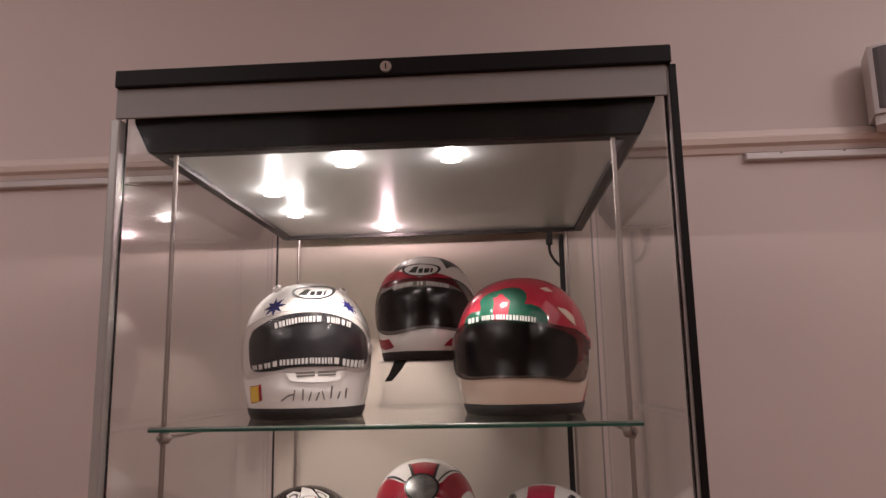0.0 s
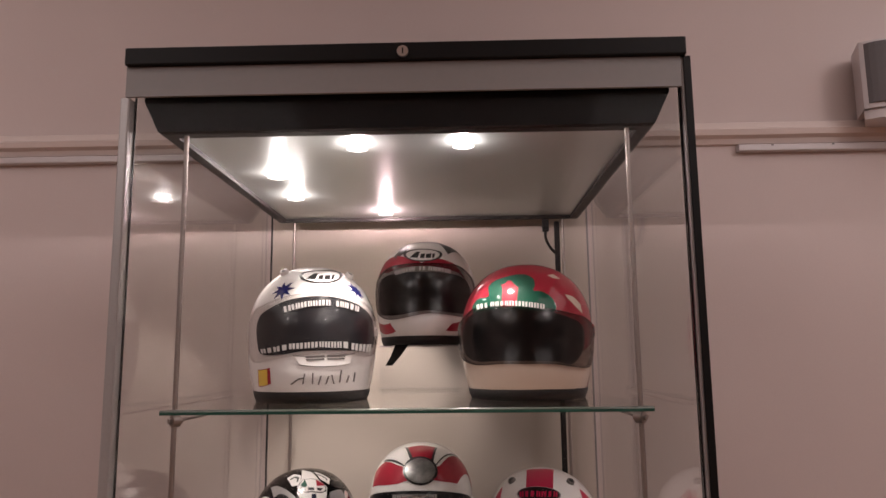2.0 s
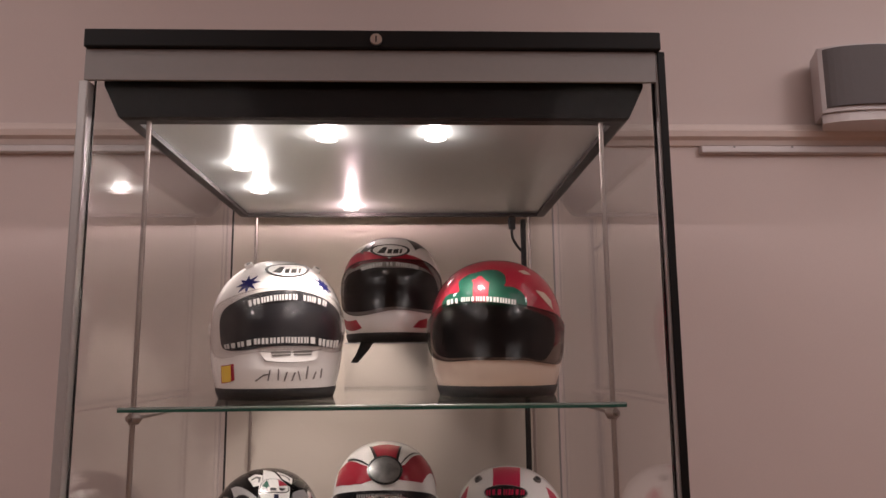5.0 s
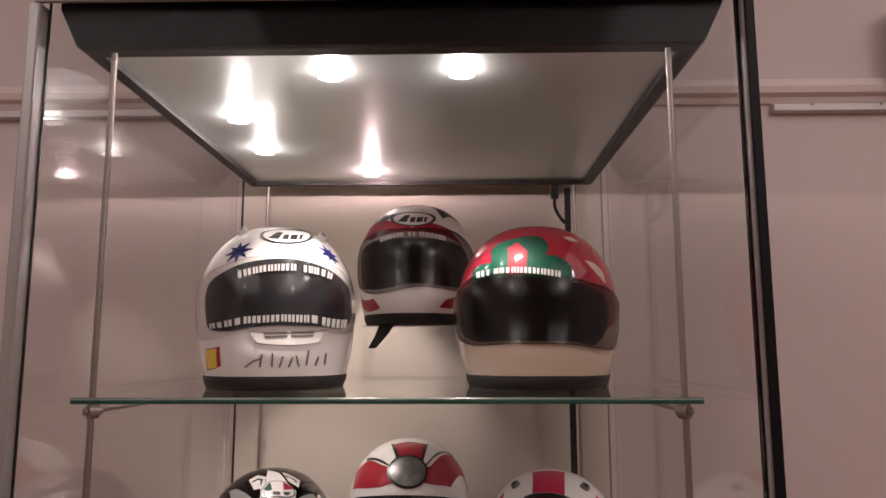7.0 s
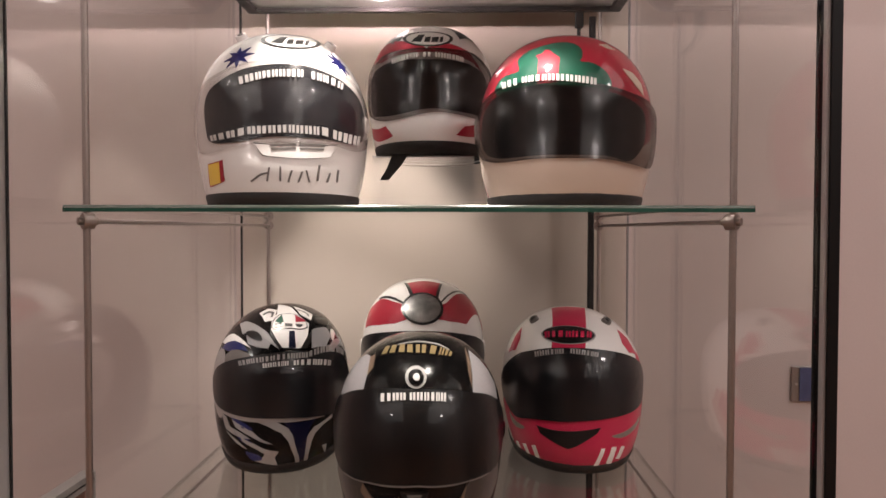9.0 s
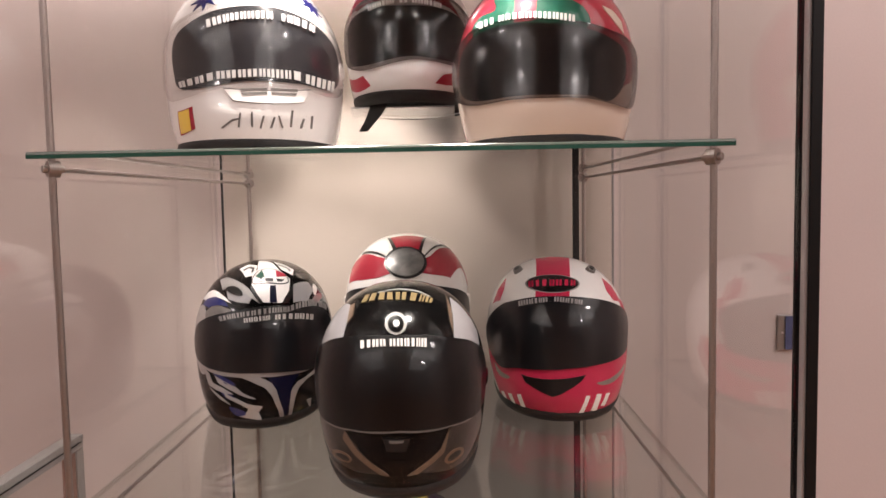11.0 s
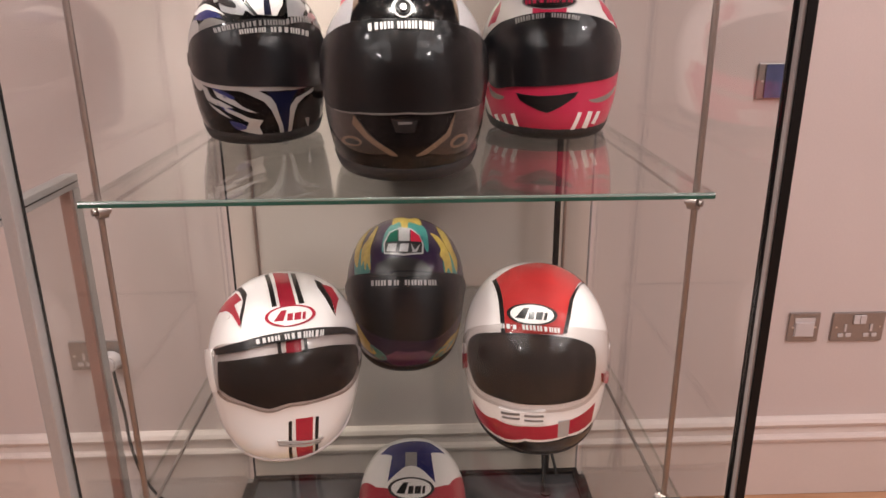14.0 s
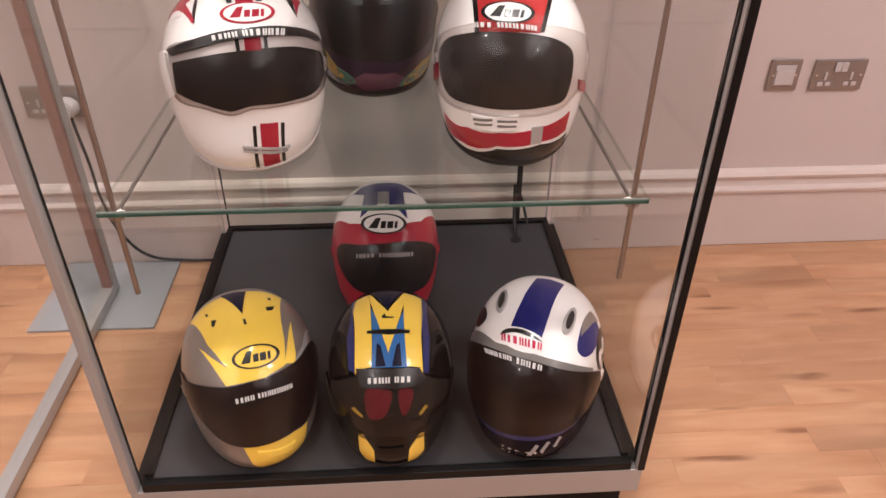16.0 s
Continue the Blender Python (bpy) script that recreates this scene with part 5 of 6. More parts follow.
    paint(h, "vent_slot", PAINT_BLACK, [(-3.7, -21.8), (4.5, -21.9), (3.9, -24.5), (-3.2, -24.4)], 3)
    paint(h, "bronze_side", PAINT_BRONZE, [(-56, -18), (-42.2, -16.1), (-25.9, -13.4), (-16.9, -20.8), (-5.0, -27.8), (-19.4, -31.5), (-31.0, -34.9), (-56, -40)], 0.8)
    paint(h, "bronze_side", PAINT_BRONZE, [(28.1, -12.8), (50, -19), (58, -22), (56, -44), (34.1, -41.5), (19.1, -32.8), (9.1, -28.1), (22.9, -21.6)], 0.8)
    paint(h, "tan_line", PAINT_TAN, [(-25.9, -13.7), (-17.6, -21.0), (-5.0, -27.5), (-3.1, -29.4), (-6.7, -28.9), (-19.1, -23.4), (-27.1, -18.6)], 1.1)
    paint(h, "tan_line", PAINT_TAN, [(27.0, -13.2), (20.9, -22.1), (8.0, -27.9), (5.2, -29.5), (9.2, -29.5), (22.9, -24.1)], 1.1)
    paint(h, "eye_rim", PAINT_TAN, [(-20.9, -27.1), (-22.1, -28.6), (-24.6, -30.2), (-28.1, -32.2), (-31.6, -34.1), (-34.2, -35.0), (-34.6, -33.4), (-32.6, -29.9), (-29.2, -26.9), (-25.8, -25.4), (-22.9, -25.1), (-21.1, -25.9)], 1.2, True)
    paint(h, "black_eye", INK_BLACK, [(-22.1, -27.2), (-23.2, -28.4), (-25.6, -29.6), (-28.6, -30.9), (-31.0, -31.6), (-31.6, -31.0), (-30.1, -29.1), (-27.4, -27.2), (-24.5, -26.4), (-22.6, -26.5)], 1.6, True)
    paint(h, "eye_rim", PAINT_TAN, [(34.1, -31.9), (34.0, -34.1), (32.1, -34.9), (29.1, -34.1), (26.1, -32.9), (23.6, -31.2), (22.4, -29.5), (22.5, -27.9), (24.0, -26.6), (26.5, -26.1), (29.6, -27.0), (32.5, -29.1)], 1.2, True)
    paint(h, "black_eye", INK_BLACK, [(32.1, -31.0), (31.6, -32.0), (29.8, -32.1), (27.2, -31.6), (25.1, -30.6), (24.0, -29.5), (24.4, -28.5), (26.0, -27.9), (28.5, -28.2), (30.9, -29.4)], 1.6, True)


helmet_black_bronze()


def helmet_white_red_chin():
    h = Helmet("white helmet with red stripe and red chin", SHELL_WHITE, (0.268, 0.520, 1.1624), 1.016, 0.975, 0, -4)
    paint(h, "red_stripe", PAINT_FLUO, [(-14.5, 96.8), (11.0, 93.3), (1.4, 32.5), (-19.1, 34.8)], 0.8)
    paint(h, "red_flash", PAINT_FLUO, [(-61.1, 63.9), (-51.2, 78.5), (-42.0, 84.8), (-44.9, 61.8), (-50.3, 50.1)], 0.8)
    paint(h, "red_flash", PAINT_FLUO, [(30.3, 61.0), (39.1, 57.2), (46.6, 42.5), (35.4, 37.7), (30.0, 44.6)], 0.8)
    paint(h, "badge_rim", BAR_GREY, [(9.8, 45.1), (6.6, 40.9), (-0.2, 38.3), (-8.2, 37.9), (-16.4, 40.4), (-23.0, 45.3), (-25.6, 51.3), (-22.7, 55.3), (-15.4, 55.8), (-6.8, 54.8), (1.8, 52.6), (8.0, 49.3)], 1.4, True)
    paint(h, "badge", INK_BLACK, [(8.8, 45.1), (5.9, 41.4), (-0.2, 38.9), (-8.2, 38.5), (-16.0, 40.9), (-22.1, 45.5), (-24.5, 51.1), (-21.9, 54.6), (-15.2, 55.1), (-6.8, 54.1), (1.4, 52.0), (7.1, 49.0)], 1.8, True)
    bars(h, "badge_bar", PAINT_FLUO, [(-23.0, 52.2), (-7.2, 48.9), (8.2, 48.2)], [(-23.0, 46.2), (-7.8, 43.3), (7.2, 42.9)], 7, 2.4, "row of red badge bars")
    for a, u in ((-30.1, 78.0), (21.9, 66.0)):
        d = toward(a, u)
        h.stud("air_valve", on_shell(d, 0.0005), d, 0.0095, 0.006, INK_GREY)
        h.stud("valve_hole", on_shell(d, 0.006), d, 0.0055, 0.002, INK_BLACK)
    paint(h, "chin_vent", INK_BLACK, [(-28.4, -18.6), (9.1, -13.9), (6.7, -16.9), (-4.1, -23.5), (-9.2, -26.2), (-14.4, -25.1), (-25.4, -22.6)], 2)
    paint(h, "visor", VISOR_BLACK, [(-80, 33.4), (-49.8, 40.5), (-31.7, 37.5), (-8.1, 35.0), (13.6, 33.8), (46.7, 32.8), (54.1, 22.6), (50.4, 3.8), (45.2, -8.7), (15.4, -8.5), (-9.0, -10.1), (-31.2, -14.7), (-51.8, -26.3), (-80, -18.4)], 4)
    bars(h, "lettering_bar", BAR_GREY, [(-30.2, 35.7), (-10.6, 34.3)], [(-29.7, 31.5), (-10.8, 31.2)], 6, 5)
    bars(h, "lettering_bar", BAR_GREY, [(-7.3, 34.3), (9.8, 31.7)], [(-7.6, 31.2), (9.0, 28.6)], 6, 5)
    paint(h, "red_side", PAINT_FLUO, [(43.1, 44.6), (53.2, 48.3), (58.0, 19.6), (49.5, -13.7), (39.9, -13.2), (43.1, 3.4), (51.2, 22.7)], 0.8)
    paint(h, "red_chin", PAINT_FLUO, [(-72, -7.6), (-54, -7.9), (-36, -8.3), (-18, -8.6), (0, -9.0), (18, -8.6), (36, -8.3), (54, -7.9), (72, -7.6), (72, -60), (60, -60), (48, -60), (36, -65.0), (24, -49.3), (12, -43.4), (0, -41.9), (-12, -43.4), (-24, -49.3), (-36, -65.0), (-48, -60), (-60, -60), (-72, -60)], 0.8)
    for slash in ([(5.0, -36.6), (9.0, -26.0), (11.2, -26.6), (7.1, -37.9)], [(11.8, -36.5), (15.4, -26.8), (18.5, -28.1), (14.9, -39.0)], [(17.9, -36.1), (22.0, -29.4), (24.8, -31.2), (20.6, -38.2)],
                  [(-30.1, -36.3), (-27.8, -33.9), (-21.9, -43.6), (-23.9, -46.2)], [(-36.2, -44.4), (-34.1, -40.6), (-27.5, -48.2), (-29.2, -50.4)], [(-41.5, -55.7), (-39.9, -49.9), (-32.4, -55.3), (-34.5, -58.4)]):
        paint(h, "white_slash", SHELL_WHITE, slash, 1.3)
    paint(h, "grey_streak", PAINT_TAUPE, [(15.8, -20.1), (24.2, -20.9), (36.6, -22.4), (46, -24), (44, -27), (30.0, -25.5), (20.9, -23.1)], 1.2, True)
    paint(h, "grey_streak", PAINT_TAUPE, [(-56, -34), (-49.6, -33.0), (-37.8, -26.9), (-39.9, -31.8), (-49.9, -40.0)], 1.2, True)


helmet_white_red_chin()


def helmet_white_red_stripe():
    h = Helmet("white helmet with red and black stripes, smoked visor", SHELL_WHITE, (-0.208, 0.238, 0.7104), 0.992, 0.912, 5, -4, 0.008, edging=WHITE_PLASTIC)
    paint(h, "red_stripe", PAINT_RED, [(-7.5, 115.7), (3.5, 110.8), (12.1, 63.5), (2.2, 62.2)], 0.8)
    paint(h, "black_stripe", INK_BLACK, [(-13.0, 113.3), (-10.0, 113.7), (0.2, 62.7), (-2.8, 62.2)], 0.8)
    paint(h, "black_stripe", INK_BLACK, [(5.3, 111.2), (8.5, 110.7), (17.4, 66.6), (14.0, 65.0)], 0.8)
    paint(h, "badge", PAINT_RED, [(24.4, 58.3), (22.1, 53.0), (16.3, 48.7), (9.0, 46.5), (1.7, 46.8), (-3.9, 49.3), (-6.4, 53.1), (-4.9, 57.3), (0.3, 60.8), (7.9, 63.0), (15.9, 63.8), (22.1, 62.4)], 1.6, True)
    paint(h, "badge_field", SHELL_WHITE, [(22.0, 57.4), (20.1, 53.0), (15.2, 49.3), (8.9, 47.5), (2.6, 47.8), (-2.2, 49.8), (-4.3, 53.2), (-2.9, 56.8), (1.5, 59.9), (8.0, 61.7), (14.8, 62.2), (20.0, 60.9)], 2.0, True)
    paint(h, "badge_stroke", PAINT_RED, [(-0.9, 50.0), (3.1, 58.0), (6.4, 58.5), (4.6, 50.2)], 2.4)
    paint(h, "badge_stroke", PAINT_RED, [(6.9, 55.5), (10.2, 56.3), (9.9, 50.8), (6.7, 50.3)], 2.4)
    paint(h, "badge_stroke", PAINT_RED, [(11.2, 56.3), (15.1, 57.5), (14.7, 51.7), (10.8, 50.8)], 2.4)
    paint(h, "badge_stroke", PAINT_RED, [(16.1, 57.4), (18.0, 58.3), (17.5, 52.2), (15.6, 51.7)], 2.4)
    paint(h, "black_flame", INK_BLACK, [(-38.0, 114.7), (-28.9, 103.8), (-22.1, 83.0), (-21.2, 65.4), (-21.0, 48.3), (-23.4, 58.4), (-23.6, 74.5), (-30.4, 96.8)], 0.8)
    paint(h, "red_flame", PAINT_RED, [(-56.1, 98.9), (-42.2, 96.3), (-32.9, 97.4), (-25.6, 77.7), (-31.0, 74.8), (-21.6, 53.1), (-22.2, 49.8), (-30.8, 64.1), (-41.0, 74.2)], 1)
    paint(h, "black_flame", INK_BLACK, [(23.0, 105.3), (28.0, 104.8), (36.5, 87.9), (40.3, 62.0), (36.6, 69.6), (31.4, 82.9), (26.4, 91.6)], 0.8)
    paint(h, "red_flame", PAINT_RED, [(29.0, 101.2), (36.5, 108.2), (44.5, 93.3), (40.6, 65.6), (37.6, 83.2)], 1)
    paint(h, "eye_port", PORT_DARK, [(-38, 25.6), (-8.3, 29.1), (11.8, 31.1), (34.2, 33.5), (64, 34.4), (74, 20), (76, -10), (57.0, -12.8), (30.4, -3.4), (12.3, -0.2), (5.6, 0.1), (-4.5, -2.9), (-18.2, 0.5), (-38, 3.0)], 1.5)
    paint(h, "red_stripe", PAINT_RED, [(5.8, 37.6), (14.3, 38.1), (14.6, 30.5), (6.2, 30.0)], 1.8)
    paint(h, "black_stripe", INK_BLACK, [(1.2, 37.2), (3.1, 37.4), (3.8, 29.9), (1.8, 29.6)], 1.8)
    paint(h, "black_stripe", INK_BLACK, [(16.1, 38.1), (17.9, 38.5), (18.1, 31.2), (16.1, 31.0)], 1.8)
    paint(h, "visor", VISOR_CLEAR, [(-44, 35.2), (-19.6, 38.4), (-5.0, 41.2), (12.2, 43.5), (34.0, 47.6), (61, 54.8), (77, 46), (79, -16), (58.0, -17.6), (30.2, -5.3), (12.2, -2.2), (5.5, -1.8), (-4.6, -4.5), (-18.4, -1.5), (-40, 0.8)], 5, label="clear tinted visor")
    paint(h, "visor_band", INK_BLACK, [(-41.0, 35.9), (-19.6, 38.4), (-5.0, 41.2), (12.2, 43.5), (34.0, 47.6), (60.2, 55.0), (60.5, 48.1), (33.4, 41.4), (12.0, 37.7), (-4.9, 35.6), (-19.2, 32.8), (-38.0, 30.9)], 5.8)
    bars(h, "lettering_bar", BAR_WHITE, [(-10.5, 38.9), (3.5, 40.8)], [(-9.9, 36.1), (3.9, 37.8)], 4, 6.4)
    bars(h, "lettering_bar", BAR_WHITE, [(5.2, 41.0), (28.9, 44.7)], [(5.8, 37.9), (27.9, 39.7)], 7, 6.4)
    paint(h, "visor_frame", SHELL_WHITE, [(-67.6, 41.1), (-45.6, 36.6), (-38.2, 1.6), (-46.3, -5.8)], 5.5)
    paint(h, "red_stripe", PAINT_RED, [(8.8, -11.3), (18.2, -13.3), (14.0, -46.5), (6.4, -44.1)], 0.8)
    paint(h, "black_stripe", INK_BLACK, [(4.9, -12.3), (6.7, -12.2), (4.5, -41.7), (2.7, -42.8)], 0.8)
    paint(h, "black_stripe", INK_BLACK, [(19.7, -14.2), (21.6, -15.2), (16.5, -47.5), (15.0, -46.9)], 0.8)
    paint(h, "chin_vent", PAINT_SILVER, [(-1.5, -22.4), (8.4, -24.6), (22.0, -31.0), (21.8, -32.6), (8.2, -26.0), (-1.6, -23.8)], 2)
    paint(h, "chin_vent", PAINT_SILVER, [(-1.1, -24.6), (8.1, -27.0), (20.4, -32.8), (20.1, -34.2), (7.9, -28.3), (-1.2, -25.8)], 2)
    paint(h, "white_curl", SHELL_WHITE, [(-31.4, 63.4), (-32.2, 61.2), (-35.3, 62.0), (-39.8, 66.6), (-43.0, 73.3), (-41.8, 75.6), (-37.7, 72.5), (-33.5, 67.6)], 1.3, True)


helmet_white_red_stripe()


def helmet_purple_yellow():
    h = Helmet("dark helmet with purple, teal and yellow flames", PAINT_PURPLE, (-0.009, 0.522, 0.7104), 0.966, 0.962, 0, -4)
    paint(h, "visor", VISOR_BLACK, [(-60.4, 32.6), (-14.8, 33.8), (0.4, 34.5), (22.7, 33.7), (68.1, 33.1), (67.0, 1.2), (56.7, -17.0), (23.7, -18.5), (1.7, -15.7), (-19.8, -14.8), (-51.8, -11.2), (-63.0, 5.3)], 4)
    bars(h, "lettering_bar", BAR_GREY, [(-24.4, 28.0), (-2.4, 27.8)], [(-24.2, 23.8), (-2.5, 24.1)], 5, 5)
    bars(h, "lettering_bar", BAR_GREY, [(0.7, 27.7), (24.1, 27.5)], [(0.7, 24.2), (24.0, 23.4)], 6, 5)
    paint(h, "teal_field", PAINT_TEAL, [(-17.2, 52.8), (-16.8, 72.1), (-12.7, 88.0), (-6.0, 96.8), (7.0, 96.7), (17.0, 89.2), (20.0, 70.7), (19.2, 52.5), (16.6, 54.9), (12.7, 72.5), (-0.2, 82.2), (-11.1, 73.6), (-14.7, 55.2)], 0.7, True)
    paint(h, "yellow_tuft", PAINT_MUSTARD, [(-10.4, 90.9), (-8.5, 117.8), (-2.5, 119.8), (3.5, 105.3), (10.5, 118.7), (15.0, 92.3), (9.5, 92.7), (3.5, 95.8), (3.2, 83.3), (-1.6, 81.0), (-4.0, 96.3)], 1.0, True)
    paint(h, "teal_flame", PAINT_TEAL, [(-44.0, 35.2), (-47.0, 56.1), (-41.5, 65.4), (-33.2, 70.5), (-27.0, 49.8), (-26.5, 32.4), (-31.0, 31.9), (-36.5, 34.9)], 0.8, True)
    paint(h, "yellow_flame", PAINT_MUSTARD, [(-36.2, 44.2), (-38.2, 67.9), (-32.7, 77.5), (-24.0, 101.2), (-26.8, 71.6), (-28.2, 58.9), (-25.8, 37.2), (-29.8, 44.3), (-31.0, 38.2), (-34.0, 48.3)], 1.1, True)
    paint(h, "yellow_flame", PAINT_MUSTARD, [(-49.4, 64.3), (-48.1, 107.7), (-36.5, 116.3), (-30.0, 117.3), (-38.9, 85.3), (-40.6, 64.6), (-41.4, 43.7)], 1.1, True)
    paint(h, "teal_flame", PAINT_TEAL, [(33.0, 54.2), (43.7, 61.4), (51.3, 51.5), (48.8, 34.2), (41.0, 31.1), (32.8, 31.3)], 0.8, True)
    paint(h, "yellow_flame", PAINT_MUSTARD, [(23.1, 78.6), (30.7, 77.5), (38.2, 65.5), (41.3, 51.5), (41.4, 34.2), (37.0, 40.4), (33.5, 33.1), (32.5, 45.2), (29.2, 51.2), (31.2, 59.0), (27.7, 69.0)], 1.1, True)
    paint(h, "yellow_flame", PAINT_MUSTARD, [(29.0, 106.8), (39.0, 100.3), (47.1, 76.7), (52.5, 58.6), (49.4, 38.9), (45.2, 49.2), (41.8, 59.9), (36.3, 71.5)], 1.1, True)
    paint(h, "badge", BAR_GREY, [(-15.1, 49.5), (-16.4, 60.9), (-12.6, 76.1), (-3.6, 82.5), (6.1, 80.0), (13.2, 70.7), (15.8, 57.8), (14.8, 48.8), (0.1, 46.5)], 1.6)
    paint(h, "badge_field", INK_BLACK, [(-14.3, 50.5), (-15.1, 60.5), (-11.5, 73.7), (-3.5, 79.1), (6.1, 77.0), (12.2, 68.8), (14.4, 57.6), (13.5, 49.8), (0.1, 48.0)], 2)
    paint(h, "green_patch", PAINT_GREEN, [(-5.5, 78.3), (-4.9, 61.4), (-14.1, 61.5), (-11.5, 72.8)], 2.4)
    paint(h, "white_patch", BAR_GREY, [(-4.5, 78.2), (4.7, 77.8), (4.6, 61.0), (-4.1, 61.2)], 2.4)
    paint(h, "red_patch", PAINT_RED, [(5.6, 76.9), (12.2, 68.8), (14.1, 60.9), (5.4, 60.5)], 2.4)
    paint(h, "badge_mark", BAR_GREY, [(-13.1, 51.4), (-12.1, 59.0), (-5.3, 58.2), (-6.4, 50.5)], 2.8)
    paint(h, "badge_mark", BAR_GREY, [(-3.3, 50.3), (-2.6, 57.9), (4.1, 57.8), (3.1, 49.7)], 2.8)
    paint(h, "badge_mark", BAR_GREY, [(5.8, 57.8), (8.4, 51.5), (13.1, 58.6), (9.9, 50.0), (6.6, 49.7)], 2.8)
    paint(h, "top_vent", INK_BLACK, [(-21.5, 32.9), (-20.2, 41.2), (-10.4, 44.7), (4.3, 44.7), (14.8, 41.7), (21.5, 34.8), (20.4, 31.5), (0.0, 30.1)], 4)
    paint(h, "yellow_flame", PAINT_MUSTARD, [(-42.5, -19.8), (-34.2, -22.5), (-24.8, -27.6), (-20.4, -31.4), (-25.4, -34.9), (-36.1, -35.3)], 0.8, True)
    paint(h, "teal_flame", PAINT_TEAL, [(-25.7, -27.0), (-16.7, -27.5), (-12.1, -32.0), (-20.4, -35.4)], 0.8, True)
    paint(h, "yellow_flame", PAINT_MUSTARD, [(53.5, -59.3), (41.0, -59.3), (24.8, -46.8), (18.4, -35.9), (33.6, -31.6), (42.8, -39.5)], 0.8, True)
    paint(h, "teal_flame", PAINT_TEAL, [(39.0, -41.8), (31.0, -43.1), (18.6, -41.6), (15.5, -35.5), (25.9, -31.9)], 0.8, True)
    paint(h, "purple_chin", PURPLE_LIGHT, [(-16.7, -32.0), (-6.3, -23.7), (12.8, -25.2), (23.2, -35.9), (13.7, -40.9), (-4.0, -37.8)], 0.8)


helmet_purple_yellow()


def helmet_red_crown():
    h = Helmet("white helmet with red crown and red chin band", SHELL_WHITE, (0.215, 0.236, 0.7104), 0.970, 0.955, -3, -4, 0.012)
    paint(h, "red_crown", PAINT_SCARLET, [(-32.9, 97.4), (-16.5, 107.3), (3.0, 115.7), (21.0, 118.3), (39.5, 111.3), (19.4, 60.9), (10.4, 34.8), (-24.7, 35.8), (-28.1, 64.1)], 0.8)
    paint(h, "black_line", INK_BLACK, [(-34.0, 98.7), (-30.5, 97.2), (-25.7, 62.9), (-23.2, 36.2), (-26.0, 36.4), (-28.7, 61.0)], 1.2)
    paint(h, "black_line", INK_BLACK, [(35.9, 97.1), (40.5, 110.8), (20.8, 60.8), (12.9, 35.5), (10.3, 35.3), (18.1, 60.6)], 1.2)
    paint(h, "badge", INK_BLACK, [(8.1, 46.5), (5.4, 42.8), (-0.2, 40.7), (-7.6, 40.3), (-14.8, 42.2), (-20.5, 46.0), (-22.6, 50.7), (-20.2, 54.3), (-14.1, 55.9), (-6.2, 55.4), (1.4, 53.5), (6.6, 50.3)], 1.6, True)
    paint(h, "badge_field", SHELL_WHITE, [(5.9, 46.5), (3.7, 43.3), (-1.1, 41.5), (-7.4, 41.3), (-13.8, 42.8), (-18.5, 46.1), (-20.3, 50.0), (-18.2, 53.2), (-13.1, 54.5), (-6.3, 54.3), (0.1, 52.7), (4.6, 49.8)], 2.0, True)
    paint(h, "badge_stroke", INK_BLACK, [(-17.2, 45.9), (-11.8, 52.3), (-8.4, 52.0), (-11.4, 44.7)], 2.4)
    paint(h, "badge_stroke", INK_BLACK, [(-8.3, 49.2), (-5.0, 49.0), (-6.1, 44.0), (-9.3, 44.3)], 2.4)
    paint(h, "badge_stroke", INK_BLACK, [(-4.2, 48.7), (-0.2, 48.7), (-1.4, 43.7), (-5.2, 43.9)], 2.4)
    paint(h, "badge_stroke", INK_BLACK, [(0.7, 48.2), (2.5, 48.5), (1.3, 43.4), (-0.5, 43.5)], 2.4)
    paint(h, "eye_port_gasket", INK_BLACK, [(-64, 3.2), (-63, 29.1), (-51.6, 38.4), (-32.0, 37.4), (-12.2, 35.8), (5.2, 34.3), (20.5, 32.0), (31.4, 27.0), (33.6, 17.6), (32.0, 1.8), (27.4, -6.3), (14.8, -6.4), (-4.2, -6.8), (-26.1, -8.9), (-50.8, -14.8)], 1.2, True)
    paint(h, "eye_port", PORT_DARK, [(-60, 5.2), (-59, 27.1), (-49.6, 36.9), (-32.0, 36.1), (-12.2, 34.5), (5.2, 33.0), (20.5, 30.8), (30.4, 25.8), (32.2, 17.6), (30.6, 2.8), (26.4, -5.1), (14.8, -5.1), (-4.2, -5.5), (-26.1, -7.6), (-47.8, -12.8)], 1.7, True)
    paint(h, "visor", VISOR_PALE, [(-70, 1.3), (-66, 44.5), (-32.5, 42.9), (-11.2, 41.6), (9.0, 39.4), (31.2, 39.6), (52, 37.5), (56, -0.9), (37.9, -5.2), (26.6, -9.7), (12.5, -10.1), (-3.9, -10.2), (-28.6, -13.5), (-60, -24.6)], 6, label="clear visor")
    bars(h, "lettering_bar", BAR_WHITE, [(-26.1, 42.8), (-14.8, 40.4)], [(-25.6, 39.5), (-14.8, 37.8)], 3, 6.8)
    bars(h, "lettering_bar", BAR_WHITE, [(-12.7, 40.6), (8.9, 38.1)], [(-12.3, 37.7), (8.8, 35.4)], 6, 6.8)
    paint(h, "chin_vent", SHELL_WHITE, [(-25.7, -14.2), (0.6, -9.3), (0.9, -16.7), (-24.9, -21.6)], 5)
    paint(h, "vent_slot", INK_GREY, [(-24.0, -15.5), (-13.2, -12.2), (-13.1, -13.4), (-23.8, -16.8)], 6)
    paint(h, "vent_slot", INK_GREY, [(-10.6, -12.4), (-0.2, -11.7), (-0.2, -12.8), (-10.5, -13.5)], 6)
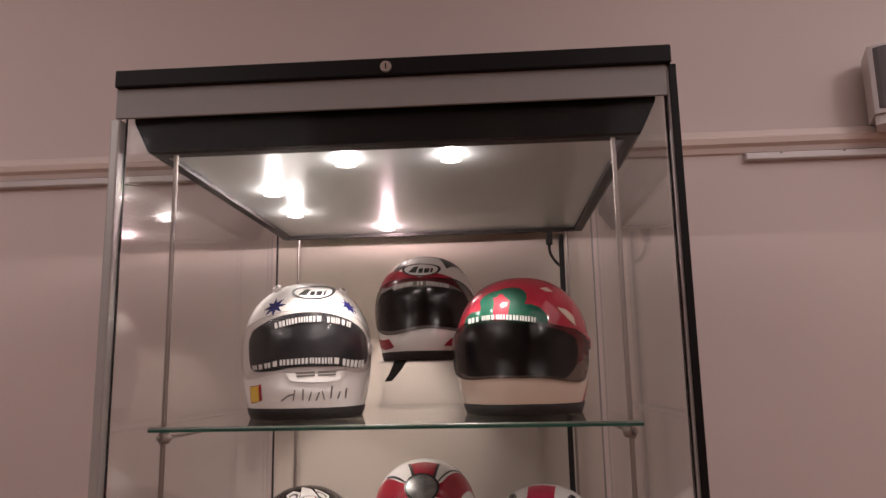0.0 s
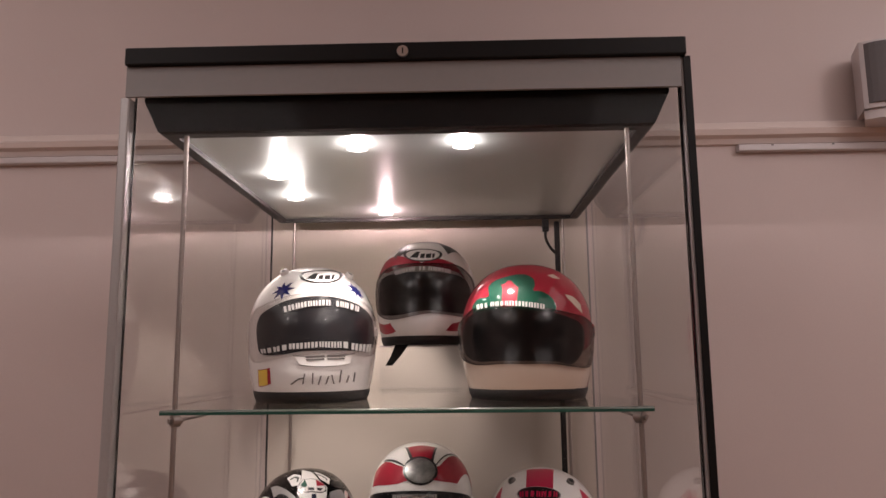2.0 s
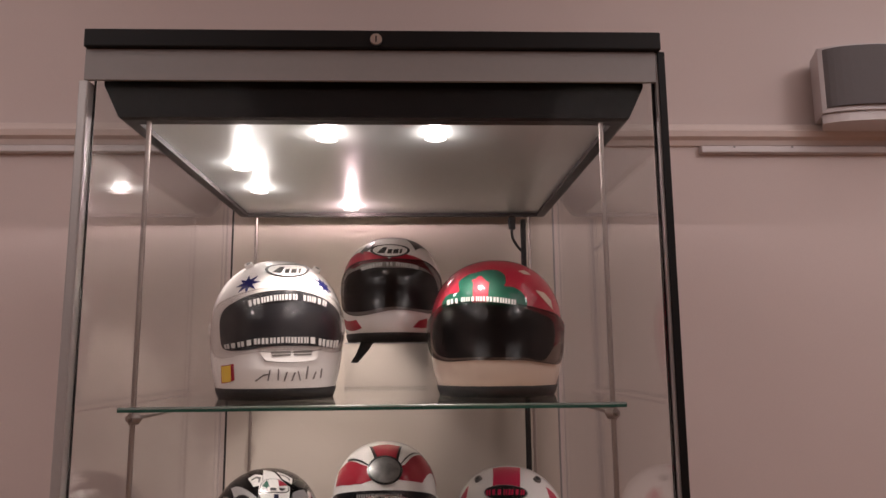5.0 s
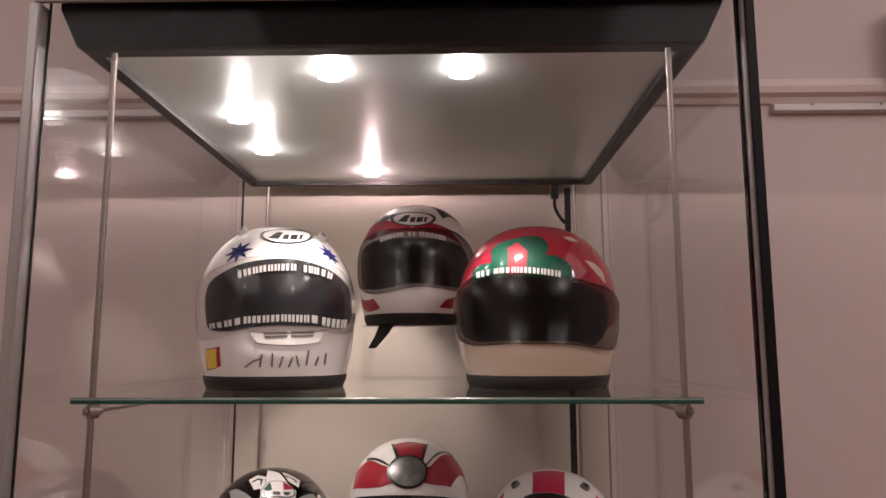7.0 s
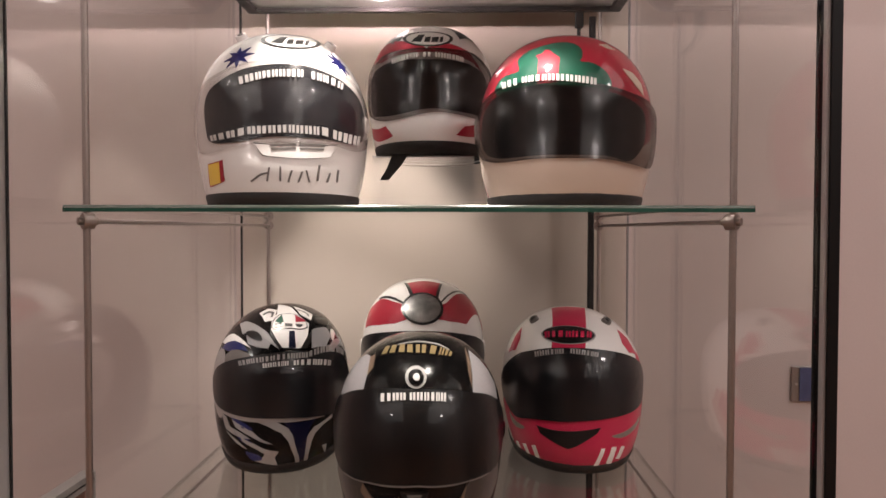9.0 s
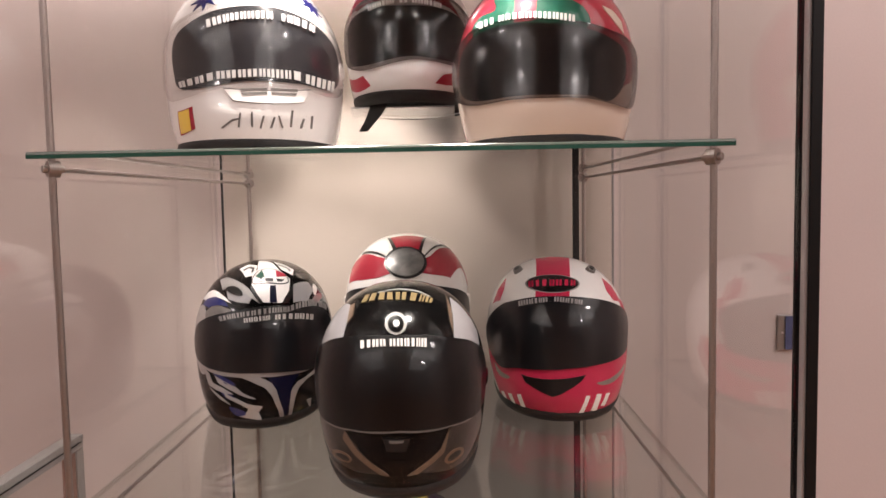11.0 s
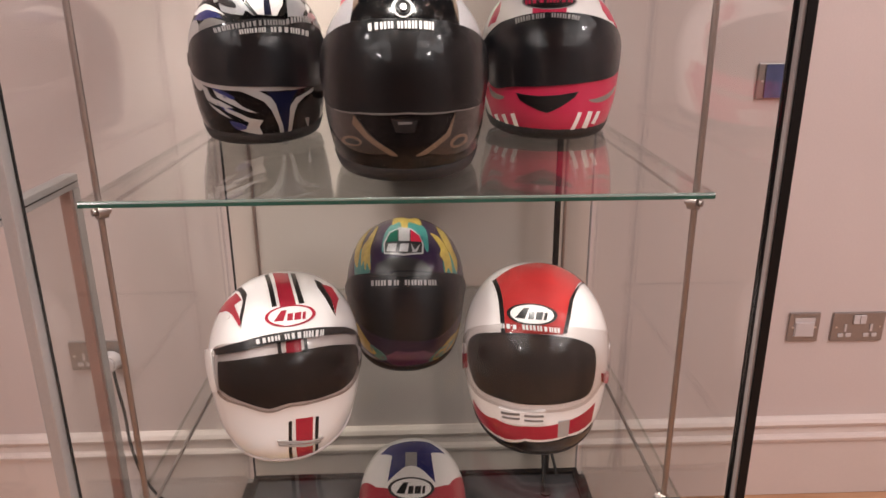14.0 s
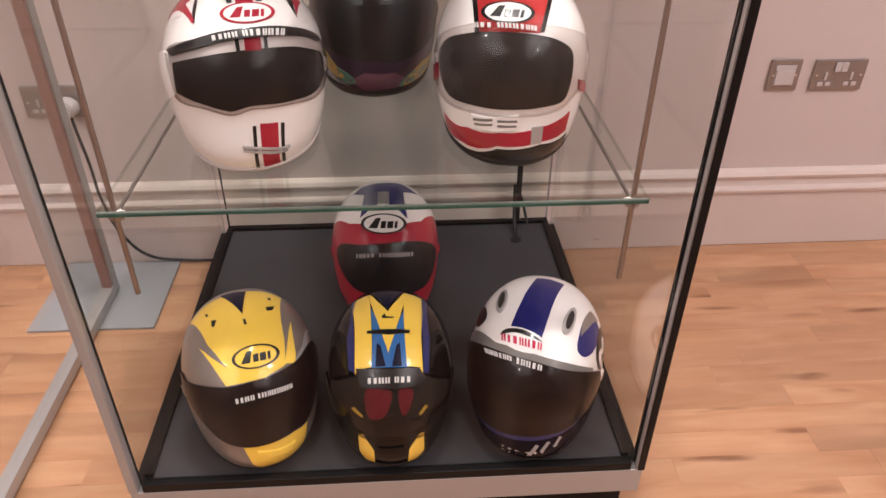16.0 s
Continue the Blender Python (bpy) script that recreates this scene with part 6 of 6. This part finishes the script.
    paint(h, "vent_slot", INK_GREY, [(-22.9, -18.1), (-13.0, -15.0), (-12.9, -16.0), (-22.8, -19.2)], 6)
    paint(h, "vent_slot", INK_GREY, [(-10.4, -15.2), (-0.4, -14.5), (-0.4, -15.4), (-10.3, -16.2)], 6)
    paint(h, "red_band", PAINT_RED, [(-48.0, -44.8), (-27.8, -26.0), (-8.6, -20.6), (12.9, -18.3), (34.8, -19.0), (30.8, -31.8), (13.1, -26.6), (-9.7, -28.3), (-30.0, -43.3), (-40.5, -59.4)], 0.8)
    paint(h, "white_tab", PAINT_SILVER, [(8.0, -17.2), (14.7, -17.8), (13.7, -27.5), (7.7, -26.7)], 1.4)
    paint(h, "black_chin", INK_BLACK, [(-38.3, -59.8), (-29.0, -48.2), (-9.5, -30.4), (13.1, -28.5), (32.2, -36.7), (28.8, -46.8), (18.1, -48.1), (-2.5, -44.4), (-18.0, -48.3), (-28.3, -57.0)], 1)
    paint(h, "red_tab", PAINT_RED, [(-77.0, -8.8), (-65.8, 10.5), (-64.7, -15.5), (-72.5, -59.3)], 5)
    paint(h, "red_tab", PAINT_RED, [(41.5, 3.8), (55.3, -6.9), (57.5, -25.6), (43.1, -6.1)], 5)


helmet_red_crown()


def helmet_white_blue_red():
    h = Helmet("white, blue and red helmet at the back of the base", SHELL_WHITE, (-0.007, 0.550, 0.1354), 1.017, 1.010, 0, -4, pivot=PAINT_RED)
    paint(h, "blue_crown", PAINT_BLUE, [(-30.5, 109.2), (-20.1, 117.0), (-4.7, 117.8), (16.9, 120.8), (33.6, 111.7), (19.2, 100.0), (21.6, 61.1), (10.6, 73.5), (5.4, 77.2), (0.1, 78.4), (-5.2, 78.0), (-10.2, 73.5), (-21.1, 63.2), (-18.4, 95.9)], 0.8)
    paint(h, "grey_wedge", PALE_GREY, [(-5.5, 97.1), (5.4, 97.1), (5.4, 77.2), (0.1, 78.6), (-5.2, 77.2)], 1.2)
    paint(h, "red_band", PAINT_RED, [(-66.0, 92.0), (-48.0, 74.0), (-32.9, 60.2), (-17.9, 55.8), (1.1, 51.2), (20.2, 55.9), (36.1, 61.9), (52.0, 84.0), (67.9, 118.0), (72.0, 60.0), (72.0, 10.5), (36.0, 10.5), (0.0, 10.5), (-36.0, 10.5), (-72.0, 10.5), (-72.0, 60.0)], 0.8)
    paint(h, "badge", INK_BLACK, [(20.0, 55.2), (16.7, 49.8), (9.3, 46.3), (-0.1, 45.2), (-9.4, 46.8), (-16.8, 50.8), (-19.9, 56.5), (-17.4, 61.5), (-9.8, 64.3), (0.2, 65.2), (10.3, 63.8), (17.6, 60.4)], 1.6, True)
    paint(h, "badge_field", SHELL_WHITE, [(17.1, 55.0), (14.3, 50.3), (8.1, 47.3), (-0.1, 46.5), (-8.2, 47.8), (-14.3, 51.3), (-16.9, 56.0), (-14.7, 60.2), (-8.3, 62.8), (0.2, 63.7), (8.8, 62.3), (15.0, 59.3)], 2.0, True)
    paint(h, "badge_stroke", INK_BLACK, [(-12.7, 51.2), (-6.6, 60.2), (-2.2, 60.2), (-5.3, 50.3)], 2.4)
    paint(h, "badge_stroke", INK_BLACK, [(-1.8, 56.7), (2.5, 56.9), (1.6, 50.2), (-2.7, 50.3)], 2.4)
    paint(h, "badge_stroke", INK_BLACK, [(3.6, 56.5), (8.7, 56.8), (7.7, 50.2), (2.7, 50.2)], 2.4)
    paint(h, "badge_stroke", INK_BLACK, [(9.9, 56.5), (12.3, 57.2), (11.2, 50.2), (8.8, 50.2)], 2.4)
    paint(h, "visor", VISOR_BLACK, [(-47.5, 27.2), (-43.5, 36.1), (-36.1, 38.5), (-18.5, 37.0), (1.1, 37.8), (19.6, 39.0), (37.4, 38.0), (49.8, 33.5), (56.0, 21.8), (50.0, -1.6), (38.2, -12.0), (24.2, -10.2), (1.1, -7.3), (-16.5, -6.5), (-29.5, -3.0), (-41.0, 8.8)], 4)
    bars(h, "lettering_bar", BAR_GREY, [(-22.8, 29.2), (-7.2, 30.1)], [(-22.8, 25.8), (-7.3, 27.2)], 5, 5)
    bars(h, "lettering_bar", BAR_GREY, [(-4.2, 30.2), (24.3, 29.6)], [(-4.3, 27.3), (24.0, 26.2)], 9, 5)
    paint(h, "red_chin", PAINT_RED, [(-72, 10), (-54, 10), (-36, 10), (-18, 10), (0, 10), (18, 10), (36, 10), (54, 10), (72, 10), (72, -60), (60, -60), (48, -60), (36, -65.0), (24, -49.3), (12, -43.4), (0, -41.9), (-12, -43.4), (-24, -49.3), (-36, -65.0), (-48, -60), (-60, -60), (-72, -60)], 0.6)


helmet_white_blue_red()


def helmet_yellow_grey():
    h = Helmet("yellow and grey-brown helmet with dark brown visor", PAINT_TAUPE, (-0.268, 0.147, 0.1354), 1.001, 0.966, 15, -4)
    paint(h, "yellow_crown", PAINT_YELLOW, [(-42.8, 124.3), (-28.0, 124.4), (-12.0, 123.3), (0.4, 94.3), (5.5, 123.7), (18.5, 124.4), (33.6, 124.2), (27.8, 61.3), (23.4, 41.5), (8.3, 36.8), (-16.8, 36.1), (-26.6, 55.4), (-36.4, 73.4), (-14.9, 48.3), (-27.7, 71.2)], 0.8)
    paint(h, "rear_vent", PAINT_NAVY, [(-11.8, 124.3), (-3.0, 124.4), (6.1, 121.5), (1.2, 91.3)], 2.5)
    paint(h, "yellow_spike", PAINT_YELLOW, [(23.2, 42.5), (30.8, 61.3), (39.4, 84.9), (34.5, 48.3), (31.7, 40.8)], 0.8)
    paint(h, "badge", INK_BLACK, [(21.6, 52.3), (18.9, 47.8), (12.8, 44.7), (4.9, 43.7), (-2.7, 44.8), (-8.4, 47.7), (-10.8, 51.8), (-9.1, 56.0), (-3.3, 59.2), (4.8, 60.6), (13.1, 59.7), (19.3, 56.8)], 1.6, True)
    paint(h, "badge_field", PAINT_YELLOW, [(19.0, 52.1), (16.9, 48.3), (11.7, 45.7), (4.9, 44.8), (-1.7, 45.7), (-6.7, 48.2), (-8.7, 51.8), (-7.1, 55.5), (-2.2, 58.2), (4.8, 59.3), (11.9, 58.5), (17.1, 56.0)], 2.0, True)
    paint(h, "badge_stroke", INK_BLACK, [(-5.3, 48.3), (-0.7, 56.2), (2.9, 56.5), (0.6, 48.0)], 2.4)
    paint(h, "badge_stroke", INK_BLACK, [(3.3, 53.4), (6.8, 53.8), (6.2, 48.2), (2.7, 48.1)], 2.4)
    paint(h, "badge_stroke", INK_BLACK, [(7.7, 53.6), (11.9, 54.0), (11.2, 48.2), (7.1, 48.1)], 2.4)
    paint(h, "badge_stroke", INK_BLACK, [(12.9, 53.7), (15.0, 54.1), (14.2, 48.2), (12.2, 48.2)], 2.4)
    paint(h, "vent_hole", INK_BLACK, [(0.8, 85.3), (2.7, 85.3), (3.1, 79.4), (1.3, 79.3)], 1.4)
    paint(h, "vent_hole", INK_BLACK, [(-26.7, 108.4), (-24.6, 106.5), (-24.6, 102.6), (-26.3, 103.6)], 1.4)
    paint(h, "vent_hole", INK_BLACK, [(21.6, 111.6), (24.0, 113.8), (24.4, 110.3), (22.2, 108.5)], 1.4)
    paint(h, "vent_slot", INK_BLACK, [(19.4, 97.4), (26.6, 100.4), (24.6, 94.4), (19.7, 92.8)], 1.4)
    paint(h, "vent_slot", INK_BLACK, [(-22.4, 95.0), (-18.4, 92.6), (-21.1, 86.1), (-22.9, 88.0)], 1.4)
    paint(h, "white_mark", BAR_GREY, [(32.3, 43.2), (45.3, 56.3), (60.5, 89.9), (71.6, 119.6), (52.2, 53.7), (36.5, 41.1)], 0.8)
    paint(h, "visor", VISOR_BROWN, [(-67.6, 63.0), (-55.2, 43.9), (-26.6, 37.0), (-14.0, 35.6), (3.5, 36.4), (21.1, 39.0), (40.8, 47.2), (74.5, 75.7), (76.7, 45.5), (67.2, 11.5), (35.9, -14.3), (19.3, -12.2), (3.3, -12.7), (-10.8, -12.5), (-25.3, -10.5), (-36.8, -1.1), (-61.2, 25.0)], 4)
    bars(h, "lettering_bar", BAR_WHITE, [(-12.2, 27.3), (0.2, 28.1)], [(-12.2, 24.3), (0.0, 25.0)], 4, 5)
    bars(h, "lettering_bar", BAR_WHITE, [(1.4, 28.2), (13.1, 28.2), (24.8, 27.8)], [(1.3, 25.3), (12.8, 25.0), (24.5, 24.6)], 8, 5)
    paint(h, "yellow_chin", PAINT_YELLOW, [(-12.6, -14.7), (3.8, -13.8), (20.9, -15.5), (31.7, -21.0), (23.5, -40.3), (11.9, -39.1), (-2.0, -37.8), (-8.5, -29.4)], 0.8)
    paint(h, "chin_vent", PAINT_YELLOW, [(-4.3, -17.2), (9.1, -20.5), (19.7, -22.0), (17.0, -25.4), (6.9, -24.5), (-4.0, -20.5)], 4)
    paint(h, "grey_spike", PAINT_TAUPE, [(-42.2, 113.0), (-27.7, 71.2), (-14.7, 48.1), (-24.9, 58.5), (-37.0, 74.3)], 1.4)


helmet_yellow_grey()


def helmet_yellow_chevron():
    h = Helmet("black and blue helmet with yellow chevron and clear visor", PAINT_BLACK, (0.003, 0.136, 0.1354), 0.963, 0.962, 0, -4)
    paint(h, "vent_slot", INK_BLACK, [(-16.8, 74.8), (16.6, 74.4), (15.9, 71.5), (0.4, 69.5), (-16.3, 72.3)], 2.4)
    paint(h, "vent_mark", INK_BLACK, [(-5.2, 88.7), (-2.6, 91.5), (-1.9, 88.0), (4.1, 87.5), (4.1, 86.0), (-4.9, 86.5)], 2)
    paint(h, "eye_port", PORT_DARK, [(-56.7, 27.3), (-21.3, 40.2), (-1.8, 42.8), (21.0, 39.6), (56.0, 23.3), (49.2, 7.6), (23.2, 5.3), (10.4, 7.4), (-14.4, 7.7), (-28.2, 6.6), (-55.0, 10.4)], 1.2)
    paint(h, "visor", VISOR_CLEAR, [(-63.9, 27.0), (-21.3, 41.8), (-1.7, 44.2), (21.3, 41.1), (61.6, 23.0), (56.8, -5.7), (27.4, -13.9), (10.2, -10.3), (-6.4, -9.6), (-22.6, -11.0), (-58.2, -10.1)], 5)
    paint(h, "name_plate", INK_BLACK, [(-23.3, 44.8), (21.0, 43.4), (24.7, 36.4), (16.1, 31.3), (-18.4, 32.0)], 5.8)
    bars(h, "lettering_bar", BAR_WHITE, [(-14.5, 38.4), (1.3, 38.8)], [(-14.5, 34.9), (1.2, 35.2)], 4, 6.4)
    bars(h, "lettering_bar", BAR_WHITE, [(3.5, 38.9), (15.0, 38.4)], [(3.3, 35.3), (14.7, 34.8)], 3, 6.4)
    paint(h, "chin_vent", PAINT_BLACK, [(-8.9, -16.8), (7.9, -16.3), (7.7, -21.3), (-8.9, -21.5)], 3)
    paint(h, "crown_notch", PAINT_NAVY, [(-12.2, 124.5), (-1.1, 97.0), (11.3, 124.5)], 1.9)
    paint(h, "yellow_panel", PAINT_YELLOW, [(-26.2, 124.5), (-19.7, 124.5), (-15.5, 124.4), (-14.1, 91.0), (-12.4, 62.5), (-12.2, 45.6), (-22.8, 43.8), (-24.5, 39.6), (-26.7, 70.3), (-30.2, 109.5)], 0.8)
    paint(h, "yellow_panel", PAINT_YELLOW, [(12.5, 124.4), (20.3, 124.5), (26.8, 124.5), (28.4, 95.1), (25.5, 67.7), (23.8, 39.7), (21.6, 44.1), (12.5, 45.4), (12.2, 66.2), (12.4, 96.1)], 0.8)
    paint(h, "blue_field", LIGHT_BLUE, [(-14.6, 102.0), (-10.4, 90.0), (-0.3, 57.2), (10.6, 90.4), (13.4, 100.0), (13.5, 66.3), (12.8, 44.7), (-12.2, 45.2), (-12.1, 67.2)], 0.7)
    paint(h, "yellow_chevron", PAINT_YELLOW, [(-15.0, 124.4), (-8.6, 108.0), (-0.4, 94.0), (8.2, 111.3), (12.5, 124.4), (14.1, 113.1), (9.6, 88.9), (4.7, 71.2), (-0.3, 55.2), (-5.3, 71.7), (-11.4, 93.6), (-14.6, 110.5)], 1.3)
    paint(h, "navy_panel", PAINT_NAVY, [(-8.6, 63.0), (-5.9, 61.0), (-2.1, 46.0), (-9.4, 45.5)], 1.1)
    paint(h, "navy_panel", PAINT_NAVY, [(5.6, 60.5), (8.2, 63.3), (8.8, 45.6), (1.9, 45.5)], 1.1)
    paint(h, "blue_edge", SWIRL_BLUE, [(-29.8, 124.5), (-26.7, 124.5), (-30.3, 100.0), (-25.0, 41.6), (-30.3, 43.7), (-34.8, 73.5)], 0.8)
    paint(h, "blue_edge", SWIRL_BLUE, [(27.2, 124.5), (32.5, 124.4), (33.7, 69.8), (28.7, 39.2), (24.3, 39.7), (27.1, 68.0)], 0.8)
    paint(h, "red_lining", DARK_RED, [(-15.7, 30.2), (0.2, 29.7), (-0.1, 19.7), (-5.4, 10.2), (-14.6, 10.5)], 1.8, True)
    paint(h, "red_lining", DARK_RED, [(5.8, 29.3), (15.3, 28.9), (13.3, 18.0), (7.8, 11.7)], 1.8, True)
    paint(h, "chin_lip", FRAME_DARK, [(-27.7, 9.8), (-14.7, 7.8), (-0.3, 11.7), (17.8, 4.8), (27.8, 6.4), (22.9, -4.8), (10.4, -6.8), (-0.9, -7.4), (-16.2, -7.4), (-25.6, -3.6)], 1.6, True)
    paint(h, "yellow_tick", PAINT_YELLOW, [(-27.5, 13.2), (-24.8, 15.4), (-18.2, 9.8), (-19.4, 8.5)], 2.2)
    paint(h, "yellow_tick", PAINT_YELLOW, [(18.7, 9.7), (24.0, 15.2), (26.0, 13.2), (20.3, 7.8)], 2.2)
    paint(h, "yellow_chin", PAINT_YELLOW, [(-23.1, -13.0), (-19.9, -9.5), (-11.7, -21.3), (-10.9, -38.5), (-16.0, -38.3), (-22.1, -27.3)], 0.8)
    paint(h, "yellow_chin", PAINT_YELLOW, [(19.1, -11.5), (22.6, -12.6), (21.4, -30.4), (14.5, -38.7), (9.7, -34.5), (11.3, -21.0)], 0.8)


helmet_yellow_chevron()


def helmet_white_blue_stripe():
    h = Helmet("white and metallic blue helmet with brown visor", SHELL_WHITE, (0.290, 0.142, 0.1354), 1.032, 1.012, -16, -4)
    paint(h, "top_vent", PAINT_SILVER, [(-26.6, 93.1), (-27.5, 84.8), (-29.5, 79.7), (-32.3, 79.5), (-35.1, 84.6), (-36.2, 93.9), (-34.9, 103.9), (-32.2, 109.9), (-29.3, 109.0), (-27.3, 102.0)], 4, True)
    paint(h, "vent_mouth", INK_BLACK, [(-28.7, 94.0), (-29.2, 87.9), (-30.3, 84.1), (-31.9, 83.9), (-33.3, 87.6), (-34.1, 94.1), (-33.4, 100.9), (-31.9, 105.2), (-30.2, 105.0), (-29.1, 100.5)], 5, True)
    paint(h, "top_vent", PAINT_SILVER, [(26.9, 81.4), (25.1, 72.3), (22.2, 66.0), (19.4, 64.1), (17.7, 66.7), (17.7, 73.2), (19.3, 81.7), (21.9, 89.5), (24.8, 93.0), (26.9, 89.9)], 4, True)
    paint(h, "vent_mouth", INK_BLACK, [(25.2, 80.0), (23.9, 74.0), (22.2, 69.7), (20.6, 68.5), (19.6, 70.5), (19.7, 75.2), (20.7, 81.0), (22.4, 86.1), (24.1, 88.0), (25.2, 85.7)], 5, True)
    paint(h, "grey_band", INK_GREY, [(-75.6, 78.9), (-28.5, 50.8), (6.9, 45.2), (47.5, 40.6), (48.0, 35.4), (7.8, 37.6), (-26.2, 41.6), (-76.6, 50.1)], 2)
    paint(h, "badge", SHELL_WHITE, [(7.6, 51.2), (4.4, 47.8), (-1.9, 46.2), (-9.8, 46.7), (-18.2, 49.3), (-24.9, 53.9), (-27.4, 59.3), (-24.2, 63.2), (-16.4, 63.9), (-7.7, 62.6), (0.6, 59.6), (6.1, 55.5)], 2.4, True)
    paint(h, "badge_crescent", INK_BLACK, [(-25.0, 57.1), (-21.9, 61.6), (-12.4, 62.4), (-3.1, 59.6), (4.6, 54.9), (-4.2, 57.2), (-15.0, 59.3)], 2.8, True)
    bars(h, "badge_bar", PAINT_FLUO, [(-24.5, 57.9), (-9.3, 55.9), (5.4, 54.1)], [(-23.1, 52.6), (-8.2, 50.4), (5.4, 49.0)], 7, 3.0, "row of red badge bars")
    paint(h, "visor", VISOR_BROWN, [(-76, 56), (-63.0, 52.1), (-21.4, 44.4), (0.7, 41.6), (23.4, 38.4), (48.5, 36.9), (60, 34), (62, 12), (48.0, -3.0), (33.0, -10.0), (15.4, -11.0), (0.7, -12.6), (-11.6, -14.6), (-24.1, -18.0), (-40.0, -22.0), (-55, -22), (-70, -4)], 4.5)
    bars(h, "lettering_bar", BAR_WHITE, [(-35.9, 44.9), (-12.6, 42.4)], [(-33.6, 41.3), (-12.0, 39.4)], 6, 5.2)
    bars(h, "lettering_bar", BAR_WHITE, [(-10.4, 42.5), (7.0, 39.9)], [(-10.0, 38.7), (6.8, 36.5)], 5, 5.2)
    paint(h, "blue_stripe", PAINT_BLUE, [(-19.3, 62.3), (-16.9, 79.3), (-13.0, 99.0), (-6.3, 124.3), (3.7, 124.5), (14.5, 122.2), (10.6, 100.3), (7.9, 82.6), (5.5, 66.4), (3.5, 56.4), (-7.1, 58.0)], 0.8)
    paint(h, "dark_patch", INK_BLACK, [(-72.4, 107.0), (-65.5, 120.3), (-57.0, 123.8), (-46.8, 90.8), (-46.5, 76.4), (-58.1, 75.3)], 0.8, True)
    paint(h, "blue_patch", PAINT_BLUE, [(30.0, 56.7), (31.6, 69.0), (35.4, 83.9), (50.9, 106.8), (55.2, 82.2), (48.8, 60.7), (39.5, 50.7), (32.7, 51.2)], 0.8, True)
    paint(h, "grey_wedge", PAINT_TAUPE, [(32.7, 67.3), (33.8, 82.5), (40.3, 109.3), (51.4, 111.7), (39.9, 79.9)], 1.2)
    paint(h, "dark_chin", CHIN_DARK, [(-72, -4.3), (-54, -3.2), (-36, -2.2), (-18, -1.1), (0, 0.0), (18, -1.1), (36, -2.2), (54, -3.2), (72, -4.3), (72, -60), (60, -60), (48, -60), (36, -65.0), (24, -49.3), (12, -43.4), (0, -41.9), (-12, -43.4), (-24, -49.3), (-36, -65.0), (-48, -60), (-60, -60), (-72, -60)], 0.6)
    paint(h, "blue_lip", SWIRL_BLUE, [(-40, -20.6), (-24.1, -16.8), (-11.6, -13.4), (0.7, -11.4), (15.4, -9.8), (33.0, -8.6), (48.0, -2.0), (48.0, -8.0), (33.0, -14.6), (15.4, -15.6), (0.7, -17.0), (-11.6, -18.8), (-24.1, -22.0), (-40, -26.0)], 1.6)
    paint(h, "black_mark", INK_BLACK, [(57.0, 112.0), (70.0, 118.0), (76.0, 80.0), (66.0, 36.0), (53.0, 50.0), (53.5, 79.0)], 1.0, True)
    paint(h, "white_mark", SHELL_WHITE, [(62.0, 102.0), (69.0, 106.0), (70.0, 74.0), (63.0, 62.0), (66.0, 50.0), (72.0, 42.0), (68.0, 36.0), (58.0, 52.0), (59.0, 66.0), (64.5, 78.0)], 1.4, True)
    for slash in ([(3.1, -29.1), (7.7, -20.1), (9.7, -21.1), (5.4, -29.8)], [(10.5, -25.8), (14.7, -18.5), (16.5, -19.6), (12.5, -26.8)], [(18.4, -24.8), (22.4, -17.4), (24.0, -18.9), (20.4, -25.6)]):
        paint(h, "white_slash", PALE_GREY, slash, 1.4)


helmet_white_blue_stripe()


# ---- floor strips ----
floor = tagged(part("floor", box(X0, X1, Y0, Y1, -0.06, -0.0125), WOOD), "warm maple strip floor with knots and varied tones", "floor", kind="structure")
STRIP, GAP = 0.068, 0.0003
lengths = random.Random(5)
shared = {}
near, rest_v, rest_f = 0, [], []
rows = int((Y1 - Y0) / STRIP) + 1
for r in range(rows):
    ya = Y1 - 0.001 - (r + 1) * STRIP
    yb = ya + STRIP - GAP
    ya = max(ya, Y0)
    if yb - ya < 0.01:
        continue
    x = X0 - lengths.random() * 0.4
    while x < X1:
        w = lengths.choice((0.28, 0.36, 0.44, 0.52, 0.60))
        a, b = max(x, X0), min(x + w - GAP, X1)
        x += w
        if b - a < 0.02:
            continue
        lift = lengths.choice((0.0, 0.0, -0.0003))
        if near < 300 and ya > -0.75 and -1.75 < a < 2.0:
            near += 1
            key = (round(b - a, 4), round(yb - ya, 4))
            if key not in shared:
                bm = box(-(b - a) / 2, (b - a) / 2, -(yb - ya) / 2, (yb - ya) / 2, -0.012, 0.0)
                mesh = bpy.data.meshes.new("plank")
                bm.to_mesh(mesh)
                bm.free()
                mesh.materials.append(WOOD)
                shared[key] = mesh
            plank = new("plank", shared[key])
            plank.location = ((a + b) / 2, (ya + yb) / 2, lift)
            plank.parent = floor
        else:
            n = len(rest_v)
            rest_v += [(a, ya, lift), (b, ya, lift), (b, yb, lift), (a, yb, lift), (a, ya, -0.012), (b, ya, -0.012), (b, yb, -0.012), (a, yb, -0.012)]
            rest_f += [(n, n + 1, n + 2, n + 3), (n + 4, n + 5, n + 1, n), (n + 5, n + 6, n + 2, n + 1), (n + 6, n + 7, n + 3, n + 2), (n + 7, n + 4, n, n + 3)]
mesh = bpy.data.meshes.new("far_planks")
mesh.from_pydata(rest_v, [], rest_f)
mesh.materials.append(WOOD)
far_planks = tagged(new("far_planks", mesh), kind="stuff")
far_planks.parent = floor
